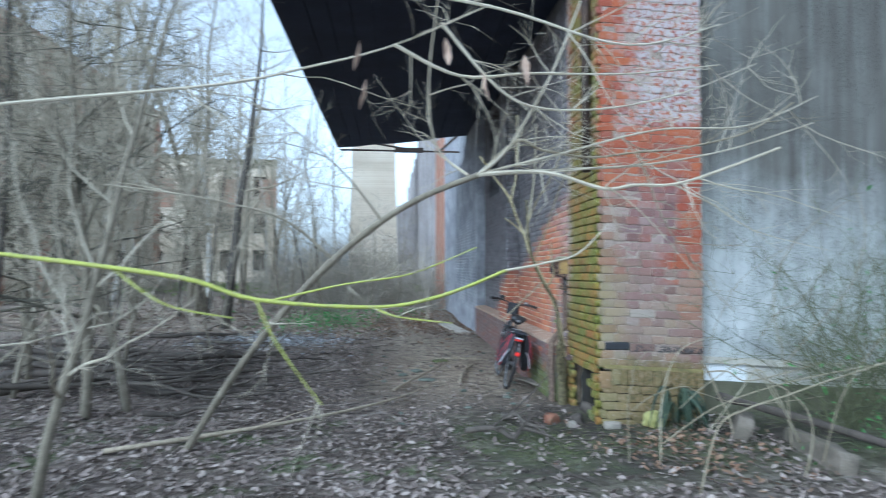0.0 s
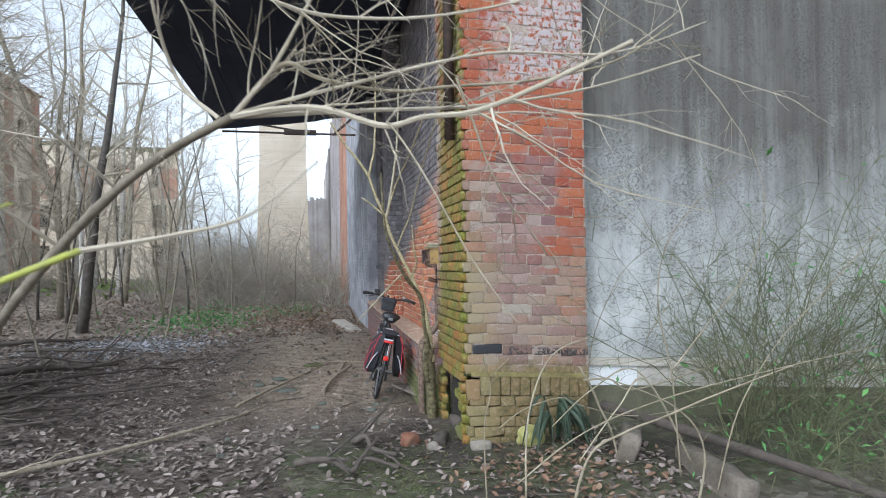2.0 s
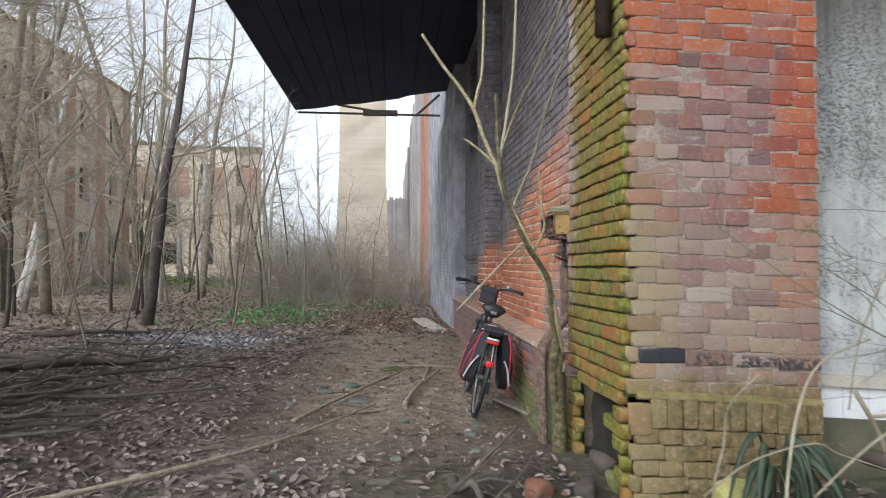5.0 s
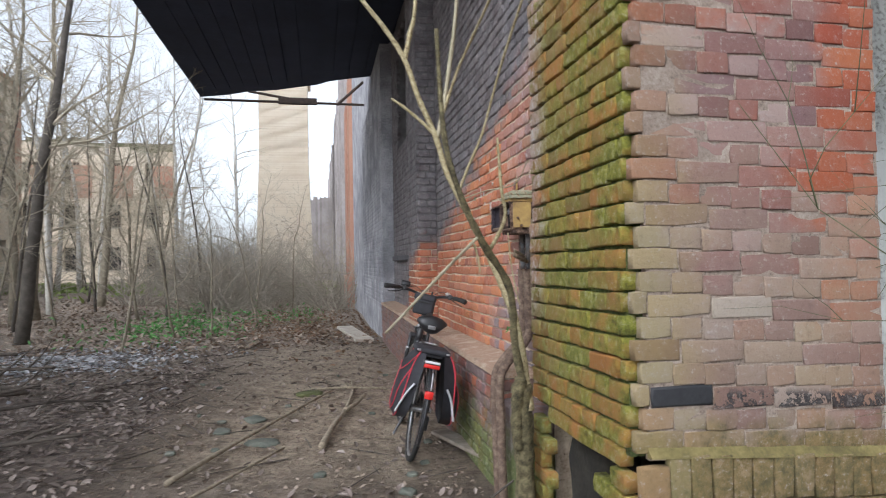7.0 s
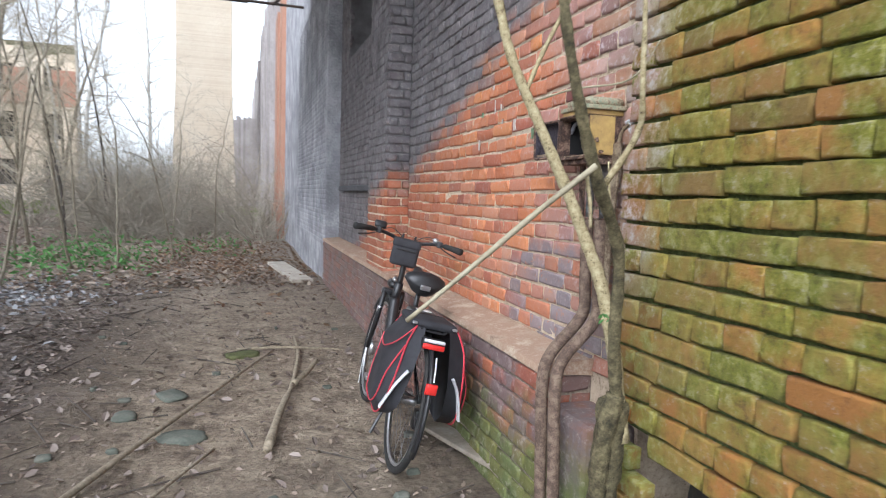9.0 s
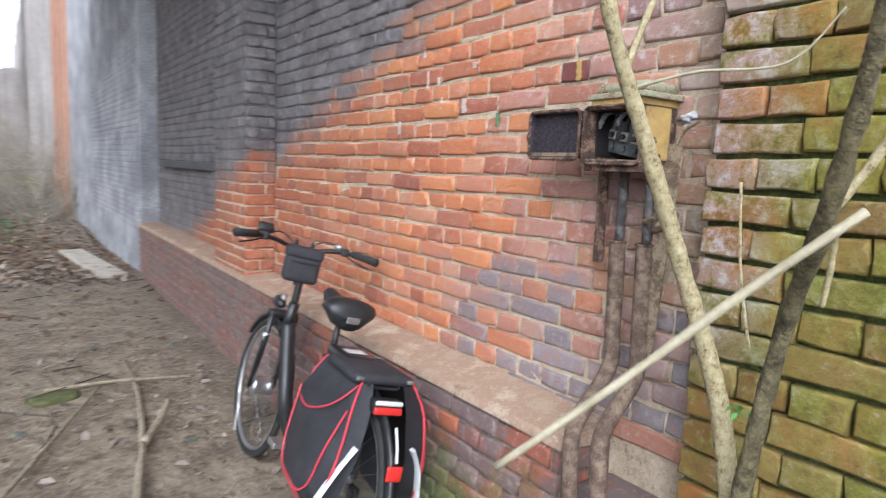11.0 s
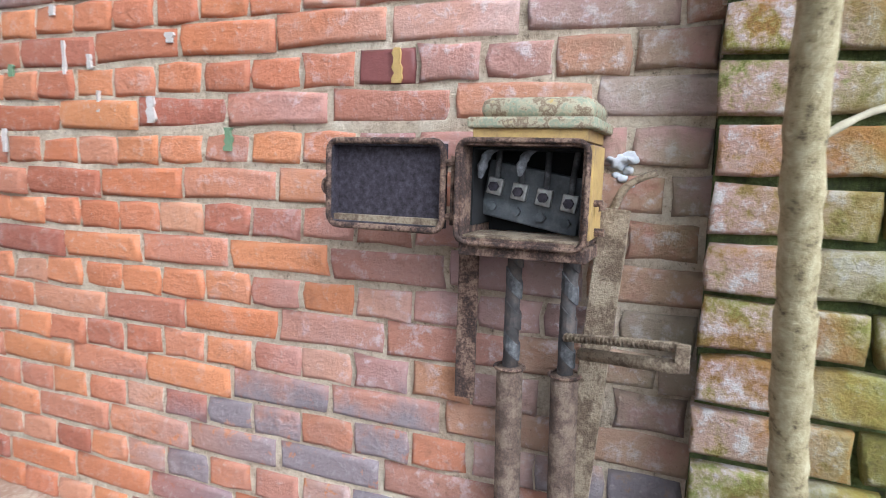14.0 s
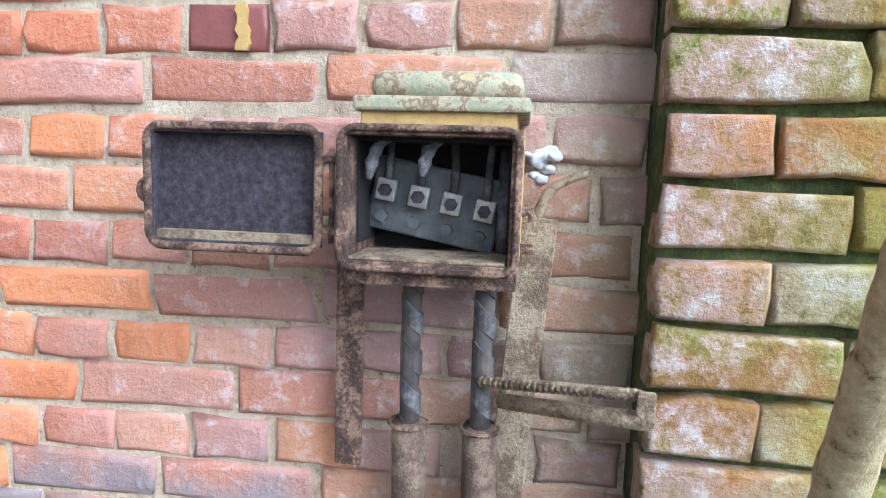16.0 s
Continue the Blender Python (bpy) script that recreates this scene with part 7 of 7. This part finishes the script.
# lower stems that reach across the kerb
for pts in ([(3.2, 5.6, 0.1), (2.75, 5.4, 0.75), (2.5, 5.3, 0.62), (2.2, 5.2, 0.35)], [(3.3, 5.9, 0.2), (2.95, 5.9, 0.72), (2.6, 5.9, 0.60), (2.3, 5.9, 0.36)], [(2.0, 5.6, 0.0), (2.06, 5.7, 0.5), (2.3, 5.9, 0.85), (2.7, 6.1, 0.95)]):
    mb = MB()
    limb(mb, pts, 0.007, 0.004, 6, 6, 0.12, 5)
    tagged(part("bramble_cane", mb, M_PALEBARK, smooth=True), "pale bramble cane arching over concrete kerbs", "cane")
for pts, r0, r1 in (([(1.95, 4.85, 0.0), (2.11, 4.9, 0.45), (2.32, 4.9, 0.58), (2.59, 4.9, 0.66), (2.9, 4.9, 0.76), (3.4, 4.9, 0.9)], 0.010, 0.007),
                    ([(2.55, 6.0, 0.75), (2.64, 6.0, 0.60), (2.71, 6.0, 0.44), (2.79, 6.0, 0.28), (2.85, 6.0, 0.05)], 0.013, 0.010),
                    ([(2.54, 5.9, 0.67), (2.71, 5.85, 0.68), (2.82, 5.8, 0.61), (3.07, 5.8, 0.64), (3.51, 5.8, 0.75)], 0.010, 0.006),
                    ([(2.75, 6.3, 0.6), (2.81, 6.3, 0.93), (2.96, 6.3, 1.26), (3.10, 6.3, 1.46), (3.35, 6.3, 1.64), (3.61, 6.3, 1.80)], 0.005, 0.003),
                    ([(3.2, 6.2, 0.9), (3.41, 6.2, 1.17), (3.61, 6.2, 1.26), (3.85, 6.2, 1.56)], 0.005, 0.003),
                    ([(1.95, 6.1, 0.30), (2.16, 6.1, 0.44), (2.44, 6.1, 0.51), (2.59, 6.1, 0.45), (3.04, 6.1, 0.34), (3.75, 6.1, 0.40)], 0.006, 0.004),
                    ([(1.74, 5.6, 0.0), (1.73, 5.6, 0.46), (1.77, 5.6, 0.66), (1.79, 5.6, 0.79), (1.9, 5.6, 0.9)], 0.006, 0.004),
                    ([(2.85, 5.2, 0.2), (2.80, 5.2, 0.84), (2.72, 5.2, 1.24), (2.78, 5.2, 1.60), (3.01, 5.2, 1.88), (3.33, 5.2, 2.09)], 0.007, 0.003),
                    ([(2.80, 5.2, 0.84), (3.08, 5.2, 1.15), (3.36, 5.2, 1.47), (3.47, 5.2, 1.88), (3.38, 5.2, 2.21)], 0.006, 0.003),
                    ([(3.1, 5.2, 0.1), (3.25, 5.2, 0.57), (3.53, 5.2, 0.97), (3.88, 5.2, 1.29), (4.28, 5.2, 1.66), (4.49, 5.2, 1.92)], 0.007, 0.003),
                    ([(1.75, 5.0, 0.32), (2.14, 5.0, 0.57), (2.64, 5.0, 0.73), (3.29, 5.0, 0.85), (4.07, 5.0, 0.97)], 0.006, 0.005),
                    ([(2.79, 5.0, -0.04), (2.88, 5.0, 0.41), (2.68, 5.0, 0.69), (2.15, 5.0, 0.91)], 0.010, 0.004)):
    cane = thing("bramble_cane", "pale bare bramble cane arching before the wall", "cane", group="bramble canes")
    mb = MB()
    line = limb(mb, pts, r0 * 0.75, r1 * 0.75, 7, 6, 0.14, 5)
    part("stem", mb, M_CANE, cane, smooth=True)
    t = MB()
    side_twigs(t, line, rng, 4, 0.32, 0.0024, 0.3, 0.0, 2)
    part("twig_spray", t, M_BRAMBLE, cane)["kind"] = "stuff"
# young trees and brush at the clearing's edge on the way in
for k, x, y, rz, s in ((1, -2.6, 5.2, 30, 0.55), (2, -3.4, 4.2, 100, 0.6), (2, -4.0, 6.6, 10, 0.8), (1, -3.1, 7.9, 200, 0.7)):
    put(brown[k], x, y, rz, s, (0, 12))
# old paint splashes on the long wall
M_WHITEPAINT = surface("white_paint_splash", [(0.40, 0.34, 0.30), (0.58, 0.54, 0.50)], 40, 0.8, fine=120, relief=0.001)
M_GREENPAINT = surface("green_paint_splash", [(0.10, 0.17, 0.09), (0.18, 0.26, 0.15)], 40, 0.8, fine=120, relief=0.001)
for y, z0, z1, w, mat in ((9.385, 1.79, 1.87, 0.010, M_WHITEPAINT), (9.30, 1.80, 1.835, 0.012, M_WHITEPAINT), (9.275, 1.70, 1.75, 0.009, M_WHITEPAINT), (9.11, 1.675, 1.735, 0.022, M_WHITEPAINT), (9.05, 1.85, 1.872, 0.022, M_WHITEPAINT), (9.42, 1.93, 1.955, 0.02, M_WHITEPAINT), (8.89, 1.615, 1.665, 0.02, M_GREENPAINT), (9.58, 1.79, 1.82, 0.02, M_GREENPAINT), (8.485, 1.75, 1.815, 0.016, M_OCHRE), (9.62, 1.6, 1.66, 0.012, M_WHITEPAINT)):
    rr = random.Random(int(y * 1000))
    mb = MB()
    n = 7
    left = [(0, y - w / 2 + rr.uniform(-w, w) * 0.22, z0 + (z1 - z0) * k / n) for k in range(n + 1)]
    right = [(0, y + w / 2 + rr.uniform(-w, w) * 0.22, z0 + (z1 - z0) * k / n) for k in range(n + 1)]
    for dx in (1.9945, 2.001):
        mb.v += [(dx, p[1], p[2]) for p in left + right]
    o = 2 * n + 2
    mb.f = [(k, k + 1, n + 2 + k, n + 1 + k) for k in range(n)] + [(o + n + 1 + k, o + n + 2 + k, o + k + 1, o + k) for k in range(n)]
    mb.f += [(k, o + k, o + k + 1, k + 1) for k in range(n)] + [(n + 1 + k, n + 2 + k, o + n + 2 + k, o + n + 1 + k) for k in range(n)]
    tagged(part("paint_splash", mb, mat), "splash of old paint on the brick wall", "paint", group="paint splashes")

# brick sill in the recess and chalked scribbles on the grey wall
ob = part("window_sill", MB().bevel(1.93, 12.3, 1.345, 2.0, 14.9, 1.415, 0.01), M_DARKWALL, wall_west)
M_CHALK = surface("chalky_paint", [(0.24, 0.25, 0.27), (0.42, 0.43, 0.45)], 30, 0.9, fine=120, relief=0)
rr = random.Random(401)
for k, (y, z, w, h) in enumerate(((15.75, 1.5, 0.35, 0.28), (16.1, 1.15, 0.3, 0.2), (16.5, 1.65, 0.5, 0.3), (17.2, 1.3, 0.45, 0.35), (18.2, 1.5, 0.6, 0.3), (19.2, 1.2, 0.5, 0.3), (15.8, 0.9, 0.25, 0.18))):
    pts = bend([(1.797, y + w * (j / 7 - 0.5) + rr.uniform(-0.05, 0.05), z + h * (0.5 if j % 2 else -0.5) * rr.uniform(0.4, 1.0)) for j in range(8)], 6)
    mb = MB().tube(pts, 0.011, 5)
    mb.v = [(1.797 + (q[0] - 1.797) * 0.25, q[1], q[2]) for q in mb.v]
    tagged(part("paint_scribble", mb, M_CHALK), "faint looping chalky paint scribble on the grey wall", "graffiti", group="paint scribbles")


M_MAROON = surface("maroon_glazed_brick", [(0.16, 0.05, 0.045), (0.21, 0.07, 0.06)], 30, 0.5, fine=120, relief=0.002)
M_SPLAY = surface("mossy_splay", [(0.06, 0.05, 0.022), (0.14, 0.115, 0.04), (0.24, 0.19, 0.075)], 9, 0.95, fine=60, relief=0.006)
M_BLACKBRICK = surface('tarred_brick', [(0.012, 0.012, 0.014), (0.03, 0.03, 0.033)], 20, 0.7, relief=0.003)
# ---- bricks ----
def wall_rise(y, z):
    """How far the courses of the long wall lie off an even ruling: they climb to the pier and sag half-way down."""
    sag = 0.010 * math.sin(math.pi * (1.74 - z) / 0.683) if 1.057 < z < 1.74 else 0.0
    return -0.0057 - 0.019 * (min(y, 9.4) - 8.74) - sag


def lay_long_wall():
    face = pose(2.01, 0, 0, 90, 0, -90)
    b = Bricklayer(wall_west, face, M_WALL, depth=0.011, joint=0.0105, chamfer=0.0065, wear=0.006, tilt=1.0, seed=3)
    maroon = Bricklayer(wall_west, face, M_MAROON, depth=0.011, joint=0.0105, chamfer=0.005, wear=0.002, tilt=0.4, seed=30)
    for u, v, ln in brick_rows(-15.28, -7.905, 0.60, 5.0, first=1, phase=-8.855, shift=0.017):
        y0, y1, z = -(u + ln), -u, v + 0.05
        if 12.72 < (y0 + y1) / 2 < 14.6 and 3.1 < z < 4.9:
            continue
        if 11.3 < (y0 + y1) / 2 < 12.06:
            continue
        if 8.02 < (y0 + y1) / 2 < 8.12 and 1.08 < z < 1.2:
            continue
        layer = maroon if round(v / COURSE) == 23 and abs(y0 - 8.455) < 0.05 else b
        layer.lay(u, v, ln, 7.9 < y0 and y1 < 10.2 and z < 2.3, rise=wall_rise(y0, z))
    b.finish()
    p = Bricklayer(wall_west, pose(1.80, 0, 0, 90, 0, -90), M_WALL, depth=0.006, joint=0.012, seed=4)
    for u, v, ln in brick_rows(-12.06, -11.30, 0.6, 5.0, phase=-11.3):
        p.lay(u, v, ln, False)
    p.finish("pilaster_bricks")
    q = Bricklayer(wall_west, pose(0, 11.30, 0, 90, 0, 0), M_WALL, depth=0.006, joint=0.012, seed=5)
    for u, v, ln in brick_rows(1.81, 2.01, 0.6, 5.0, phase=1.81):
        q.lay(u, v, ln, False)
    q.finish("pilaster_side_bricks")


def lay_pier():
    b = Bricklayer(wall_pier, FRONT, M_FRONT, depth=0.003, joint=0.0065, chamfer=0.0024, wear=0.0045, perp=0.8, tilt=0.7, seed=6, course=PIER_COURSE)
    black = Bricklayer(wall_pier, FRONT, M_BLACKBRICK, depth=0.004, joint=0.009, chamfer=0.006, wear=0.0035, seed=6, course=PIER_COURSE)
    for u, v, ln in brick_rows(1.903, 2.995, 0.0, 7.0, course=PIER_COURSE, phase=1.876, long=PIER_STRETCH, shift=0.055):
        row = round(v / PIER_COURSE)
        if row in (5, 6):
            continue
        out = 0.026 if row < 5 else 0.0
        layer = black if row == 9 and abs(u - 1.985) < 0.05 else b
        layer.lay(u, v, ln, v < 2.95, rise=-0.019 + PITCH * (u + ln / 2 - 1.92), out=out)
    b.finish()
    # a course of bricks on end under a weathered, mossy splay
    up = Bricklayer(wall_pier, FRONT, M_FRONT, depth=0.004, joint=0.007, chamfer=0.003, wear=0.004, perp=0.8, tilt=0.7, seed=16, course=2 * PIER_COURSE)
    for k in range(12):
        u = 1.935 + k * 0.0875
        if k == 0:
            continue
        up.lay(u, 5 * PIER_COURSE, 0.0875, True, rise=-0.019 + PITCH * (u + 0.044 - 1.92), out=0.026)
    up.lay(1.905, 5 * PIER_COURSE - 0.03, 0.118, True, rise=-0.03, out=0.034)
    splay = MB()
    for k in range(8):
        x0, x1 = 1.95 + k * 0.13, 1.95 + (k + 1) * 0.13
        a, c = PITCH * (x0 - 1.92), PITCH * (x1 - 1.92)
        splay.add([(x0, 6.832, 0.605 + a), (x1, 6.832, 0.605 + c), (x1, 6.796, 0.566 + c), (x0, 6.796, 0.566 + a), (x1, 6.832, 0.560 + c), (x0, 6.832, 0.560 + a)], [(0, 3, 2, 1), (3, 5, 4, 2)] + ([(0, 5, 3)] if k == 0 else []) + ([(1, 2, 4)] if k == 7 else []))
    part("splay", splay, M_SPLAY, wall_pier, "yellow-green mossy splayed ledge")
    s = Bricklayer(wall_pier, pose(1.92, 0, 0, 90, 0, -90), M_MOSS, depth=0.020, joint=0.012, chamfer=0.0045, wear=0.006, perp=0.6, tilt=1.1, seed=7, course=PIER_COURSE)
    r2 = random.Random(12)
    for u, v, ln in brick_rows(-7.925, -6.860, 0.0, 7.0, course=PIER_COURSE, phase=-7.925, long=PIER_STRETCH, first=1, lead=0.84, half=False):
        y = -(u + ln / 2)
        if v < 0.50 and 6.95 < y < 7.75 and r2.random() < (1.25 - abs(y - 7.35) * 1.3):
            continue
        if 0.50 < v < 0.56 and not 7.0 < y < 7.58:
            continue
        out = (0.014 if v < 1.46 else 0.0) + 0.005 * r2.random()
        s.lay(u, v, ln, v < 2.95, rise=-0.019 - 0.0115 * (y - 6.88), out=out)
    s.finish("upper_bricks")


def lay_plinth():
    b = Bricklayer(plinth, pose(1.782, 0, 0, 90, 0, -90), M_PLINTH, depth=0.004, joint=0.011, seed=8)
    for u, v, ln in brick_rows(-15.3, -8.25, -0.1, 0.62, phase=-8.25):
        b.lay(u, v, ln, u + ln > -11.0)
    b.finish()
    e = Bricklayer(plinth, pose(0, 8.246, 0, 90, 0, 0), M_PLINTH, depth=0.004, joint=0.011, seed=9)
    for u, v, ln in brick_rows(1.785, 2.01, 0.0, 0.62, phase=1.785):
        e.lay(u, v, ln, True)


def lay_grey_wall():
    b = Bricklayer(wall_grey, pose(1.808, 0, 0, 90, 0, -90), M_GREYWALL, depth=0.003, joint=0.012, seed=10)
    for u, v, ln in brick_rows(-20.0, -15.3, 0.5, 4.6, phase=-15.3):
        b.lay(u, v, ln, False)
    b.finish()
    c = Bricklayer(wall_far, pose(1.698, 0, 0, 90, 0, -90), M_FARBRICK, depth=0.006, joint=0.014, seed=11)
    for u, v, ln in brick_rows(-25.4, -24.4, 0.9, 6.0, phase=-24.4):
        c.lay(u, v, ln, False)
    c.finish()


lay_long_wall()
lay_pier()
lay_plinth()
lay_grey_wall()
